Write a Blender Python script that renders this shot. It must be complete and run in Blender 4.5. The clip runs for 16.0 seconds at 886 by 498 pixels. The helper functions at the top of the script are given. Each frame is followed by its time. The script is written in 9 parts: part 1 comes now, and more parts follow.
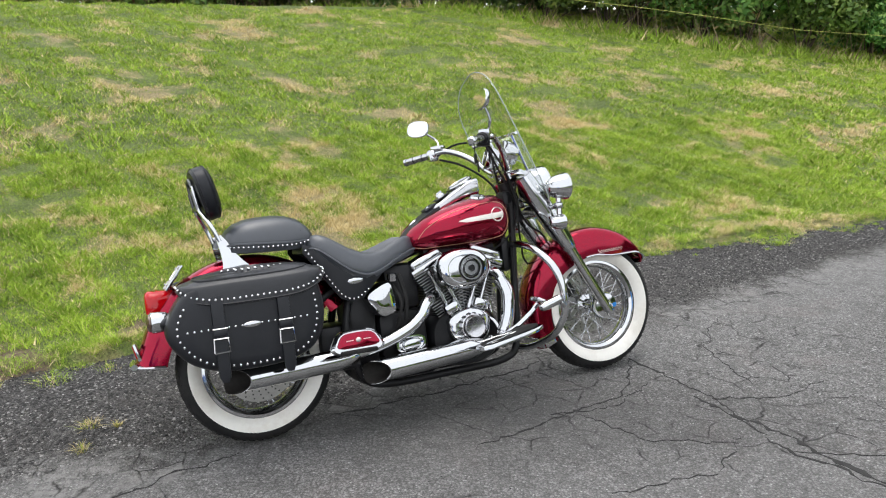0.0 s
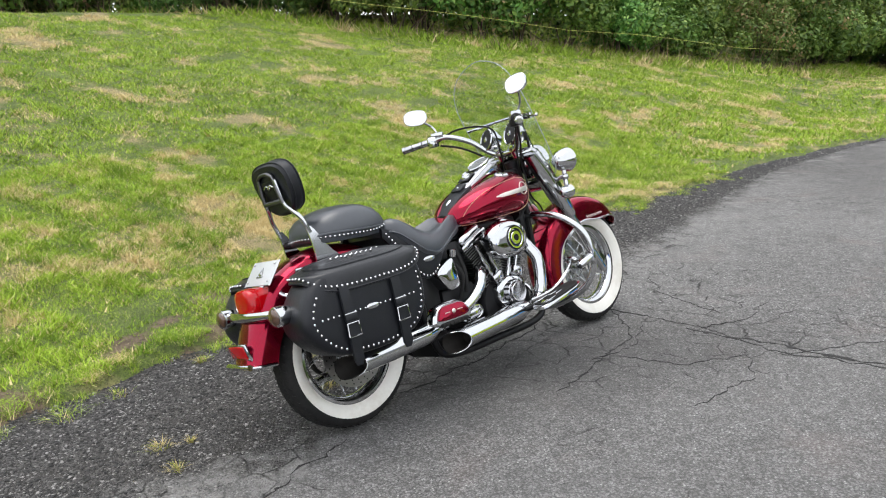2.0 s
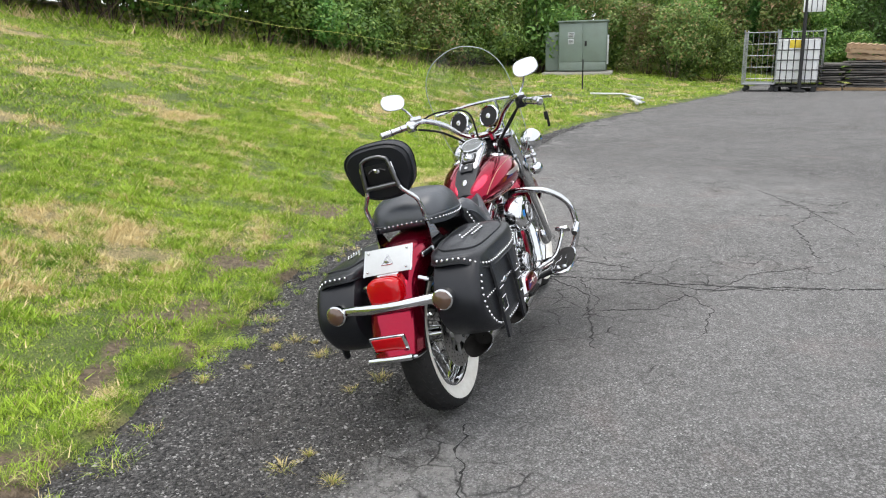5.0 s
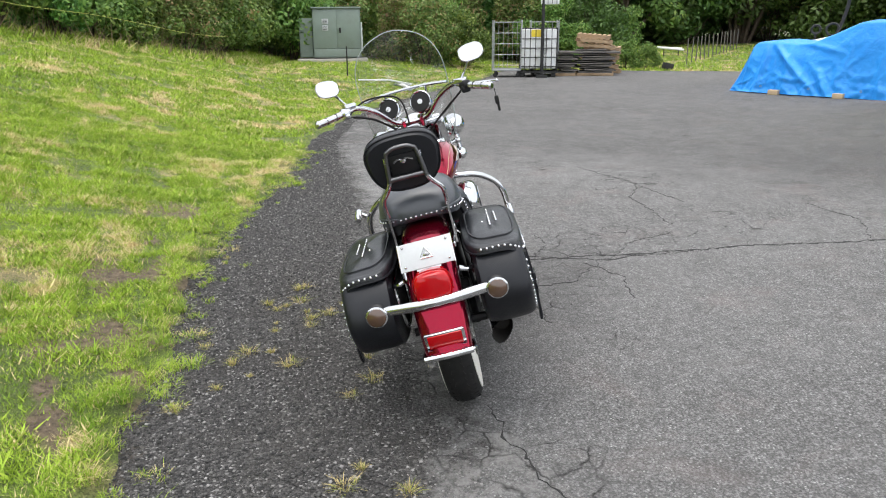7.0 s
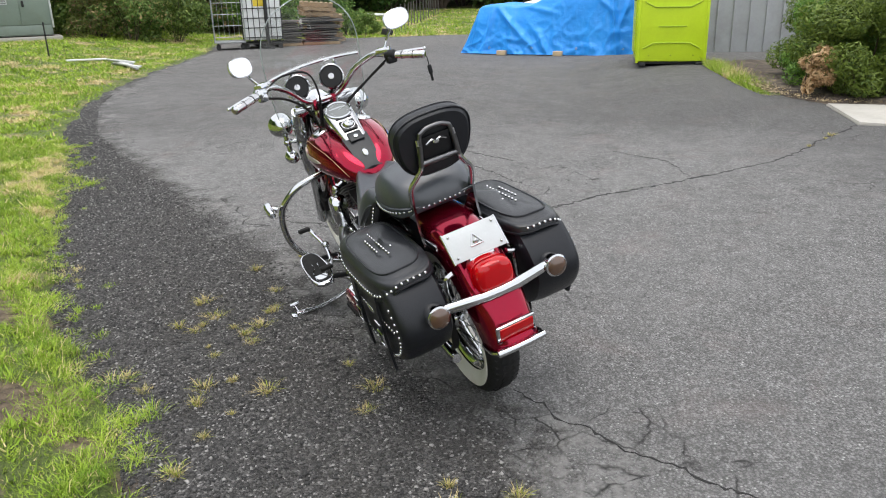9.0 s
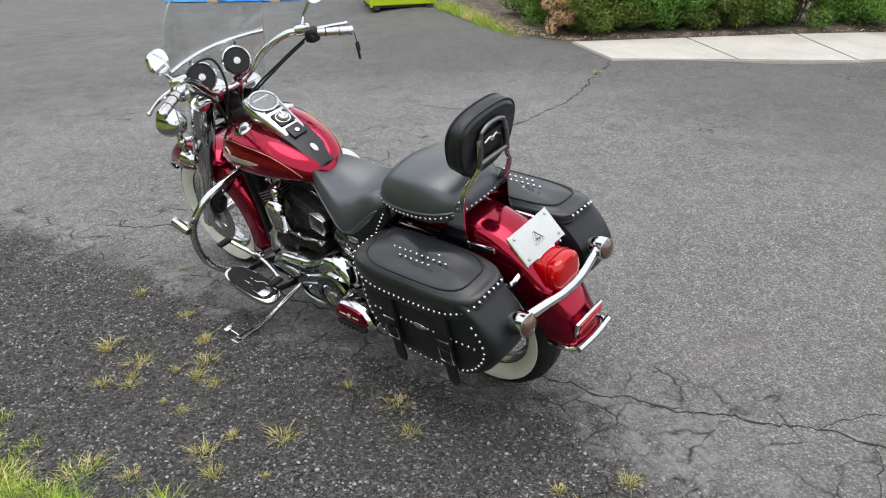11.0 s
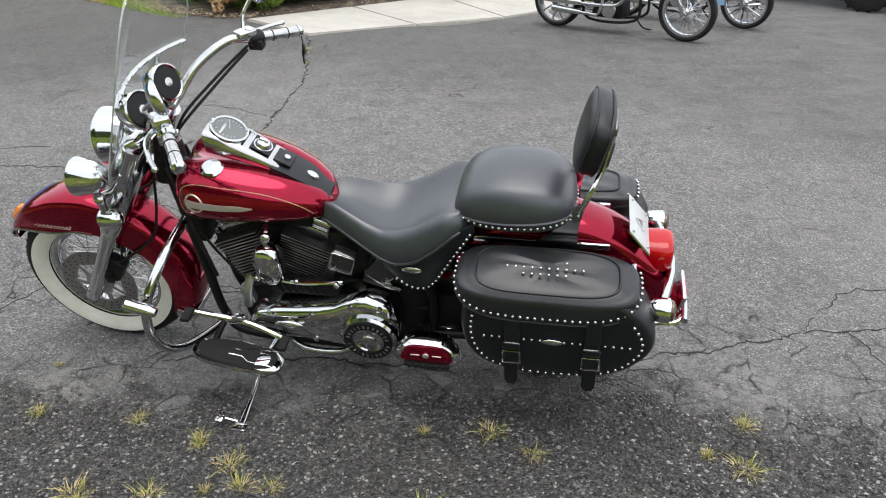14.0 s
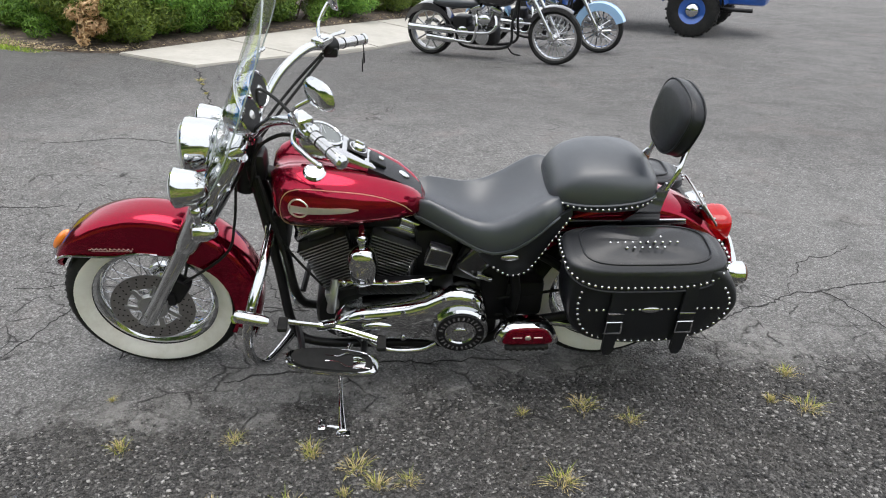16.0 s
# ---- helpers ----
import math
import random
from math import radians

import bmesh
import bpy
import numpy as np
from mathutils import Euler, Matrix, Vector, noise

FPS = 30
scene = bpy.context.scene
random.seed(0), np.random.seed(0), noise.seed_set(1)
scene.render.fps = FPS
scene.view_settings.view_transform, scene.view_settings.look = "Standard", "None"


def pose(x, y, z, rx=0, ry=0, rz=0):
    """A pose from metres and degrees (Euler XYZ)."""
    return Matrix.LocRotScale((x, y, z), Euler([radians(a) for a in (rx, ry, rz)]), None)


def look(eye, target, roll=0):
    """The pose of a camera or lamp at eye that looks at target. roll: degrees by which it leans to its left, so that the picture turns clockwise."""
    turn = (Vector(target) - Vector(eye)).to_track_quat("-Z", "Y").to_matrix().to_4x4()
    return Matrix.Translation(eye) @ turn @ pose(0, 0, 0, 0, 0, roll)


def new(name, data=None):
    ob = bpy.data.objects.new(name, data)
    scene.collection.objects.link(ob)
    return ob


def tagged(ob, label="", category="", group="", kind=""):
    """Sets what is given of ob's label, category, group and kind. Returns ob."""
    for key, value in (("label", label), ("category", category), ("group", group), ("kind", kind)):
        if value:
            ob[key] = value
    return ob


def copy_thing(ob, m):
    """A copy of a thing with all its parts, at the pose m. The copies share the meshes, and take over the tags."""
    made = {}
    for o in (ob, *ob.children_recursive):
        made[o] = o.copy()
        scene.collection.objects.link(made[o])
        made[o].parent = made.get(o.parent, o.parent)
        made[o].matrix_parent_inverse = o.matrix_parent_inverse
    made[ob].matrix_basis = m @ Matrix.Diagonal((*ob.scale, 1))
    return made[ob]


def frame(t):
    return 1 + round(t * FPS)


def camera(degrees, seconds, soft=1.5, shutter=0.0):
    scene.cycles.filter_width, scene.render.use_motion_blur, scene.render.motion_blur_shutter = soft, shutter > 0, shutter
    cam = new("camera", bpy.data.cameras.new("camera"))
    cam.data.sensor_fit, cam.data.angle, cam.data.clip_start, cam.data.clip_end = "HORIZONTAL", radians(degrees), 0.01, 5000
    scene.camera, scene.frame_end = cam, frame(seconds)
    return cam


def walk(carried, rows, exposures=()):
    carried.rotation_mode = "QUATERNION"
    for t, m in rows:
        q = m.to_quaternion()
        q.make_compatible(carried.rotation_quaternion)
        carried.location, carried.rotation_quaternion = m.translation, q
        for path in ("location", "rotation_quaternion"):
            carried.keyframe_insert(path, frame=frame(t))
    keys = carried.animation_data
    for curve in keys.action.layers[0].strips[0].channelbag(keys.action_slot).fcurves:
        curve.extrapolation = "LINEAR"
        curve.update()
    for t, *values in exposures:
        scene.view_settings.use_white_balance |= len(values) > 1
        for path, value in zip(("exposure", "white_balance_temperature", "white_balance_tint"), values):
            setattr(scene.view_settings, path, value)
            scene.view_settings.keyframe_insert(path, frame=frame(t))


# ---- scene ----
cam = camera(60.3, 16.0, 1.1)
METRES, EYE, TILT, LEAN, TURN = 9.146, 1.5, 0.0, 0.0, 0.0
ROWS = [
    (0.0, 0.0, 0.0, 0.0, -0.32, -14.19, 1.27),
    (0.5, -0.0345, -0.003, -0.0038, -5.48, -14.24, 1.94),
    (1.0, -0.0716, -0.0044, -0.003, -10.48, -14.3, 2.58),
    (1.5, -0.1115, -0.008, -0.0007, -15.36, -14.33, 2.87),
    (2.0, -0.1477, -0.0024, -0.0039, -20.01, -14.29, 2.82),
    (2.5, -0.1811, 0.0058, -0.0024, -24.5, -14.21, 2.5),
    (3.0, -0.2154, 0.0143, -0.0024, -28.95, -14.28, 2.16),
    (5.5, -0.3407, 0.1263, -0.0055, -52.5, -15.58, 1.13),
    (6.0, -0.3599, 0.1512, -0.0049, -57.56, -15.93, 0.87),
    (6.5, -0.3725, 0.175, -0.0033, -62.57, -16.19, 0.59),
    (7.0, -0.3765, 0.2035, -0.005, -67.63, -16.45, 0.42),
    (7.5, -0.3815, 0.2301, -0.0053, -72.75, -16.73, 0.41),
    (8.0, -0.3832, 0.2564, -0.0043, -78.18, -17.16, 0.56),
    (8.5, -0.3756, 0.2892, -0.0051, -84.01, -17.91, 0.88),
    (9.0, -0.374, 0.3282, -0.0055, -90.23, -18.94, 1.32),
    (11.5, -0.3011, 0.463, 0.0124, -119.98, -24.72, 0.79),
    (12.0, -0.2804, 0.4823, 0.0125, -125.77, -25.47, 0.48),
    (12.5, -0.2613, 0.5004, 0.0138, -131.45, -26.11, 0.34),
    (13.0, -0.2387, 0.5244, 0.017, -136.98, -26.58, 0.25),
    (13.5, -0.2178, 0.5377, 0.0164, -142.04, -26.69, 0.19),
    (14.0, -0.1924, 0.5507, 0.0171, -146.48, -26.4, 0.15),
    (14.5, -0.176, 0.5629, 0.0176, -150.21, -25.72, 0.06),
    (15.0, -0.1578, 0.5828, 0.0116, -153.69, -24.89, -0.12),
    (15.5, -0.1411, 0.5965, 0.0072, -156.95, -24.16, -0.46),
    (16.0, -0.1151, 0.6104, 0.0076, -160.41, -23.64, -0.97),
]
walk(cam, [(t, pose(0, 0, EYE, TILT, LEAN, TURN) @ pose(METRES * x, METRES * y, METRES * z, 90 + pitch, roll, yaw)) for t, x, y, z, yaw, pitch, roll in ROWS], [(0.0, 0.4), (2.0, 0.45), (5.5, 0.49), (6.5, 0.51), (7.4, 0.48), (8.2, 0.43), (9.2, 0.37), (11.5, 0.43), (12.5, 0.46), (16.0, 0.45)])

# ---- world, sun, exposure ----
world = bpy.data.worlds.new("overcast_sky")
scene.world = world
world.use_nodes = True
wn = world.node_tree
wn.nodes.clear()
sky = wn.nodes.new("ShaderNodeTexSky")
sky.sky_type = "NISHITA"
sky.sun_disc = False
sky.sun_elevation = radians(82)
sky.sun_rotation = radians(-45)
sky.air_density, sky.dust_density, sky.ozone_density = 1.2, 4.0, 1.0
veil = wn.nodes.new("ShaderNodeMix")
veil.data_type = "RGBA"
veil.inputs[0].default_value = 0.8
veil.inputs[7].default_value = (9.4, 9.6, 10.0, 1)
back = wn.nodes.new("ShaderNodeBackground")
back.inputs[1].default_value = 0.15
wout = wn.nodes.new("ShaderNodeOutputWorld")
wn.links.new(sky.outputs[0], veil.inputs[6])
wn.links.new(veil.outputs[2], back.inputs[0])
wn.links.new(back.outputs[0], wout.inputs[0])
sun = new("sun", bpy.data.lights.new("sun", "SUN"))
sun.data.energy, sun.data.angle, sun.data.color = 1.3, radians(45), (1.0, 0.98, 0.95)
sun.matrix_world = look((-1.5, 4.5, 16), (0, 3, 0))


# ---- materials ----
def nodes_of(name):
    m = bpy.data.materials.new(name)
    m.use_nodes = True
    t = m.node_tree
    b = t.nodes["Principled BSDF"]
    return m, t, b


def ramp(t, src, stops):
    r = t.nodes.new("ShaderNodeValToRGB")
    e = r.color_ramp.elements
    while len(e) < len(stops):
        e.new(0.5)
    for k, (p, c) in enumerate(stops):
        e[k].position, e[k].color = p, (*c, 1)
    t.links.new(src, r.inputs[0])
    return r.outputs[0]


def tex(t, scale, detail=4, rough=0.55, kind="noise", coord="Object", distort=0.0):
    c = t.nodes.new("ShaderNodeTexCoord")
    if kind == "noise":
        n = t.nodes.new("ShaderNodeTexNoise")
        n.inputs["Detail"].default_value, n.inputs["Roughness"].default_value = detail, rough
        n.inputs["Distortion"].default_value = distort
    else:
        n = t.nodes.new("ShaderNodeTexVoronoi")
        if kind != "voronoi":
            n.feature = kind
    n.inputs["Scale"].default_value = scale
    t.links.new(c.outputs[coord], n.inputs["Vector"])
    return n.outputs[0]


def bump(t, b, h, strength, dist):
    n = t.nodes.new("ShaderNodeBump")
    n.inputs["Strength"].default_value, n.inputs["Distance"].default_value = strength, dist
    t.links.new(h, n.inputs["Height"])
    t.links.new(n.outputs[0], b.inputs["Normal"])
    return n


def mixc(t, fac, a, b2, mode="MIX"):
    n = t.nodes.new("ShaderNodeMix")
    n.data_type, n.blend_type = "RGBA", mode
    for i, v in ((0, fac), (6, a), (7, b2)):
        if isinstance(v, (int, float)):
            n.inputs[i].default_value = v
        elif isinstance(v, tuple):
            n.inputs[i].default_value = (*v, 1)
        else:
            t.links.new(v, n.inputs[i])
    return n.outputs[2]


def mathn(t, op, a, b2=0.0, clamp=False):
    n = t.nodes.new("ShaderNodeMath")
    n.operation, n.use_clamp = op, clamp
    for i, v in ((0, a), (1, b2)):
        if isinstance(v, (int, float)):
            n.inputs[i].default_value = v
        else:
            t.links.new(v, n.inputs[i])
    return n.outputs[0]


def simple(name, col, rough=0.5, metal=0.0, var=0.15, scale=8.0, bump_s=0.0, bump_scale=200.0, coat=0.0, dirt=None, island=0.0):
    """A surface with colour variation at two scales, gloss variation and fine relief."""
    m, t, b = nodes_of(name)
    n = mathn(t, "ADD", mathn(t, "MULTIPLY", tex(t, scale), 0.6), mathn(t, "MULTIPLY", tex(t, scale * 9), 0.4))
    lo = tuple(c * (1 - var) for c in col)
    hi = tuple(min(1, c * (1 + var)) for c in col)
    c = ramp(t, n, [(0.3, lo), (0.7, hi)])
    if dirt:
        c = mixc(t, mathn(t, "MULTIPLY", ramp(t, tex(t, scale * 0.6, 8, 0.7), [(0.48, (0, 0, 0)), (0.7, (1, 1, 1))]), 0.6), c, dirt)
    if island:
        g = t.nodes.new("ShaderNodeNewGeometry")
        k = mathn(t, "ADD", mathn(t, "MULTIPLY", g.outputs["Random Per Island"], 2 * island), 1 - island)
        h = t.nodes.new("ShaderNodeHueSaturation")
        t.links.new(k, h.inputs["Value"])
        t.links.new(c, h.inputs["Color"])
        c = h.outputs[0]
    t.links.new(c, b.inputs["Base Color"])
    b.inputs["Metallic"].default_value = metal
    r = t.nodes.new("ShaderNodeMapRange")
    r.inputs[3].default_value, r.inputs[4].default_value = max(0.02, rough * 0.8), min(1, rough * 1.2)
    t.links.new(tex(t, scale * 3), r.inputs[0])
    t.links.new(r.outputs[0], b.inputs["Roughness"])
    b.inputs["Coat Weight"].default_value = coat
    b.inputs["Coat Roughness"].default_value = 0.03
    if bump_s:
        bump(t, b, tex(t, bump_scale, 3), bump_s, 0.002)
    return m


M = {}
M["chrome"] = simple("chrome", (0.56, 0.57, 0.58), 0.07, 1.0, 0.04, 20)
M["dull_chrome"] = simple("brushed_metal", (0.5, 0.5, 0.5), 0.22, 1.0, 0.08, 30)
M["alloy"] = simple("cast_alloy", (0.42, 0.42, 0.42), 0.35, 1.0, 0.12, 25, 0.2, 300)
M["black_metal"] = simple("black_enamel", (0.008, 0.008, 0.009), 0.42, 0.0, 0.2, 12, 0.1, 200)
M["fin"] = simple("black_cast_fin", (0.016, 0.016, 0.017), 0.45, 0.0, 0.2, 12, 0.2, 250)
M["fin_edge"] = simple("machined_fin_edge", (0.3, 0.3, 0.3), 0.35, 0.9, 0.15, 20)
M["paint"] = simple("candy_red_paint", (0.27, 0.003, 0.024), 0.12, 0.85, 0.08, 6, 0.0, 900, 0.5)
M["paint"].node_tree.nodes["Principled BSDF"].inputs["Specular IOR Level"].default_value = 0.2
M["paint"].node_tree.nodes["Principled BSDF"].inputs["Coat IOR"].default_value = 1.42
M["leather"] = simple("black_leather", (0.0075, 0.0085, 0.0115), 0.4, 0.0, 0.25, 9, 0.35, 260)
M["seat_vinyl"] = simple("black_seat_vinyl", (0.03, 0.035, 0.044), 0.37, 0.0, 0.15, 5, 0.2, 420)
M["rubber"] = simple("black_rubber", (0.011, 0.011, 0.011), 0.75, 0.0, 0.25, 14, 0.3, 160, dirt=(0.028, 0.026, 0.024))
M["white_rubber"] = simple("white_rubber", (0.78, 0.76, 0.7), 0.5, 0.0, 0.05, 10, dirt=(0.55, 0.5, 0.42))
M["red_lens"] = simple("red_lens", (0.4, 0.001, 0.004), 0.06, 0.0, 0.1, 40, 0.0, 300, 0.4)
M["amber_lens"] = simple("smoked_amber_lens", (0.08, 0.042, 0.024), 0.15, 0.0, 0.1, 40, 0.3, 300, 1.0)
M["orange_lens"] = simple("orange_lens", (0.75, 0.2, 0.02), 0.15, 0.0, 0.1, 40, 0.3, 300, 1.0)
M["plate"] = simple("white_plate", (0.47, 0.485, 0.49), 0.35, 0.0, 0.06, 20)
M["silver_badge"] = simple("silver_badge", (0.7, 0.66, 0.6), 0.3, 0.8, 0.1, 60)
M["cream_line"] = simple("gold_pinstripe", (0.45, 0.3, 0.18), 0.3, 0.2, 0.1, 60)
M["satin"] = simple("satin_chrome", (0.5, 0.5, 0.51), 0.2, 1.0, 0.06, 20)
M["dial"] = simple("dial_face", (0.13, 0.14, 0.14), 0.35, 0.0, 0.1, 60)
M["mesh_black"] = simple("black_grille", (0.015, 0.015, 0.016), 0.6, 0.0, 0.3, 300, 0.6, 700)
M["exhaust_inside"] = simple("soot_and_hole_shade", (0.02, 0.018, 0.016), 0.7, 0.2, 0.3, 60)
M["disc"] = simple("brake_disc_steel", (0.32, 0.31, 0.3), 0.3, 1.0, 0.15, 40)
M["lime"] = simple("lime_plastic", (0.56, 0.74, 0.02), 0.45, 0.0, 0.06, 3, 0.1, 80)
M["lime_dark"] = simple("dark_lime_plastic", (0.36, 0.5, 0.02), 0.5, 0.0, 0.08, 3)
M["dark_plastic"] = simple("dark_plastic", (0.03, 0.03, 0.03), 0.6, 0.0, 0.2, 8)
M["box_green"] = simple("weathered_green_paint", (0.2, 0.25, 0.215), 0.5, 0.0, 0.08, 3, 0.1, 60, dirt=(0.17, 0.19, 0.16))
M["concrete"] = simple("concrete", (0.42, 0.4, 0.36), 0.85, 0.0, 0.12, 2.5, 0.5, 90, dirt=(0.3, 0.28, 0.24))
M["galv"] = simple("galvanised_steel", (0.38, 0.39, 0.4), 0.4, 0.8, 0.2, 9)
M["tote_white"] = simple("milky_plastic", (0.72, 0.73, 0.72), 0.45, 0.0, 0.06, 4)
M["yellow"] = simple("yellow_label", (0.8, 0.6, 0.05), 0.5, 0.0, 0.08, 6)
M["pallet_wood"] = simple("pallet_wood", (0.42, 0.29, 0.17), 0.8, 0.0, 0.25, 5, 0.4, 60, dirt=(0.25, 0.2, 0.15), island=0.3)
M["grey_wood"] = simple("grey_weathered_board", (0.13, 0.12, 0.11), 0.85, 0.0, 0.3, 4, 0.4, 60, island=0.4)
M["block_wood"] = simple("timber_block", (0.55, 0.42, 0.27), 0.8, 0.0, 0.15, 8, 0.3, 60)
M["siding"] = simple("grey_metal_siding", (0.36, 0.37, 0.38), 0.5, 0.2, 0.1, 2, 0.1, 40, dirt=(0.25, 0.25, 0.24))
M["pole_white"] = simple("white_pole", (0.7, 0.7, 0.68), 0.4, 0.0, 0.1, 6)
M["rope"] = simple("yellow_rope", (0.5, 0.5, 0.12), 0.7, 0.0, 0.1, 10)
M["bark"] = simple("bark", (0.085, 0.062, 0.045), 0.9, 0.0, 0.35, 6, 0.8, 40)
M["dead_stem"] = simple("dead_stems", (0.25, 0.18, 0.11), 0.9, 0.0, 0.3, 2, island=0.45)
M["sky_blue_paint"] = simple("pale_blue_paint", (0.3, 0.48, 0.7), 0.25, 0.0, 0.06, 5, 0, 100, 1.0)
M["blue_paint"] = simple("blue_paint", (0.02, 0.1, 0.42), 0.3, 0.2, 0.08, 5, 0, 100, 1.0)
M["gloss_black"] = simple("gloss_black_paint", (0.012, 0.012, 0.014), 0.15, 0.0, 0.1, 5, 0, 100, 1.0)
M["mulch"] = simple("bark_mulch", (0.06, 0.045, 0.035), 0.95, 0.0, 0.5, 12, 1.0, 40, dirt=(0.3, 0.24, 0.17))


def glass_mat(name, tint, rough=0.02, fac=0.86):
    m, t, b = nodes_of(name)
    tr = t.nodes.new("ShaderNodeBsdfTransparent")
    tr.inputs[0].default_value = (*tint, 1)
    b.inputs["Base Color"].default_value = (0.9, 0.92, 0.92, 1)
    b.inputs["Roughness"].default_value = rough
    mx = t.nodes.new("ShaderNodeMixShader")
    fr = t.nodes.new("ShaderNodeLayerWeight")
    fr.inputs[0].default_value = 0.3
    k = mathn(t, "ADD", mathn(t, "MULTIPLY", mathn(t, "POWER", fr.outputs["Facing"], 3.0), 0.6), 1 - fac, True)
    t.links.new(k, mx.inputs[0])
    t.links.new(tr.outputs[0], mx.inputs[1])
    gl = t.nodes.new("ShaderNodeBsdfGlossy")
    gl.inputs["Roughness"].default_value = rough
    t.links.new(gl.outputs[0], mx.inputs[2])
    t.links.new(mx.outputs[0], t.nodes["Material Output"].inputs[0])
    return m


M["shield"] = glass_mat("clear_windshield", (0.965, 0.975, 0.97), 0.07, 0.93)
M["shield_edge"] = simple("polished_acrylic_edge", (0.38, 0.42, 0.41), 0.15, 0.0, 0.05, 20)
M["seat_vinyl"].node_tree.nodes["Principled BSDF"].inputs["Specular IOR Level"].default_value = 0.88
M["leather"].node_tree.nodes["Principled BSDF"].inputs["Specular IOR Level"].default_value = 0.38
# bag leather again, lighter and glossier: the lid's sky sheen put into the colour
M["lid_leather"] = simple("black_leather_sky_sheen", (0.013, 0.014, 0.017), 0.34, 0.0, 0.3, 9, 0.35, 220)
M["dark_steel"] = simple("dark_steel", (0.17, 0.17, 0.175), 0.3, 1.0, 0.1, 30)
M["red_lens"].node_tree.nodes["Principled BSDF"].inputs["Specular IOR Level"].default_value = 0.3
for key in ("black_metal", "rubber", "dark_plastic", "mesh_black", "exhaust_inside"):
    M[key].node_tree.nodes["Principled BSDF"].inputs["Specular IOR Level"].default_value = 0.28
M["mirror"] = simple("mirror_glass", (0.9, 0.91, 0.92), 0.02, 1.0, 0.02, 10)


def asphalt_mat():
    m, t, b = nodes_of("worn_asphalt")
    tc = t.nodes.new("ShaderNodeTexCoord")

    def stones(scale, stops):
        v = t.nodes.new("ShaderNodeTexVoronoi")
        v.inputs["Scale"].default_value = scale
        t.links.new(tc.outputs["Object"], v.inputs["Vector"])
        s = t.nodes.new("ShaderNodeSeparateColor")
        t.links.new(v.outputs["Color"], s.inputs[0])
        return ramp(t, s.outputs[0], stops), v.outputs["Distance"], s.outputs[1]

    # bound surface: grey mastic with exposed aggregate
    ca, d1, rnd1 = stones(105, [(0.0, (0.07, 0.068, 0.066)), (0.5, (0.22, 0.215, 0.208)), (0.85, (0.42, 0.41, 0.4)), (0.97, (0.5, 0.49, 0.475))])
    fine = tex(t, 330, 3, 0.75)
    grit = tex(t, 120, 7, 0.85, distort=1.5)
    c1 = ramp(t, grit, [(0.38, (0.035, 0.034, 0.033)), (0.46, (0.22, 0.216, 0.21)), (0.54, (0.42, 0.41, 0.4)), (0.64, (0.76, 0.75, 0.73))])
    c1 = mixc(t, 0.42, c1, ca)
    big1 = mathn(t, "MULTIPLY", mathn(t, "GREATER_THAN", rnd1, 0.955), ramp(t, mathn(t, "ADD", d1, mathn(t, "MULTIPLY", fine, 0.3)), [(0.42, (1, 1, 1)), (0.55, (0, 0, 0))]))
    c1 = mixc(t, big1, c1, (0.74, 0.73, 0.7))
    gap = ramp(t, mathn(t, "ADD", d1, mathn(t, "MULTIPLY", fine, 0.4)), [(0.62, (0, 0, 0)), (0.85, (1, 1, 1))])
    c1 = mixc(t, mathn(t, "MULTIPLY", gap, 0.6), c1, (0.04, 0.039, 0.038))
    mott = ramp(t, tex(t, 26, 7, 0.8), [(0.4, (1, 1, 1)), (0.6, (0, 0, 0))])
    c1 = mixc(t, mathn(t, "MULTIPLY", mott, 0.52), c1, (0.07, 0.068, 0.066))
    chips = ramp(t, tex(t, 52, 5, 0.8, distort=0.8), [(0.56, (0, 0, 0)), (0.66, (1, 1, 1))])
    c1 = mixc(t, mathn(t, "MULTIPLY", chips, 0.42), c1, (0.55, 0.54, 0.52))
    rust = ramp(t, tex(t, 1.7, 6, 0.65, distort=0.6), [(0.55, (0, 0, 0)), (0.7, (1, 1, 1))])
    c1 = mixc(t, mathn(t, "MULTIPLY", rust, 0.22), c1, (0.3, 0.22, 0.2))
    big = tex(t, 0.45, 6, 0.6)
    c1 = mixc(t, mathn(t, "MULTIPLY", ramp(t, big, [(0.38, (0, 0, 0)), (0.66, (1, 1, 1))]), 0.35), c1, (0.3, 0.295, 0.288))
    mid = tex(t, 4.5, 7, 0.68)
    c1 = mixc(t, mathn(t, "MULTIPLY", ramp(t, mid, [(0.5, (0, 0, 0)), (0.72, (1, 1, 1))]), 0.4), c1, (0.07, 0.069, 0.067))
    # darker zones, and the shade under the motorcycle painted into the asphalt
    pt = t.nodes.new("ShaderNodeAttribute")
    pt.attribute_name = "dark_and_shaded"
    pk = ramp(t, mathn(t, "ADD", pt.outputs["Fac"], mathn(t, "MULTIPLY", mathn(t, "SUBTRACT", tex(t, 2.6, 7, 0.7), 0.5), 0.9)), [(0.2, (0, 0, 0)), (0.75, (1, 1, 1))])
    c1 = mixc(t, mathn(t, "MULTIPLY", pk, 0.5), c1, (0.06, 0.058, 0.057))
    # loose dark gravel
    c2, d2, _ = stones(120, [(0.0, (0.013, 0.013, 0.014)), (0.45, (0.055, 0.053, 0.051)), (0.82, (0.19, 0.182, 0.174)), (0.955, (0.27, 0.26, 0.25)), (0.968, (0.65, 0.63, 0.6))])
    c2 = mixc(t, 0.45, c2, ramp(t, tex(t, 220, 4, 0.7), [(0.38, (0.01, 0.01, 0.011)), (0.62, (0.2, 0.193, 0.185))]))
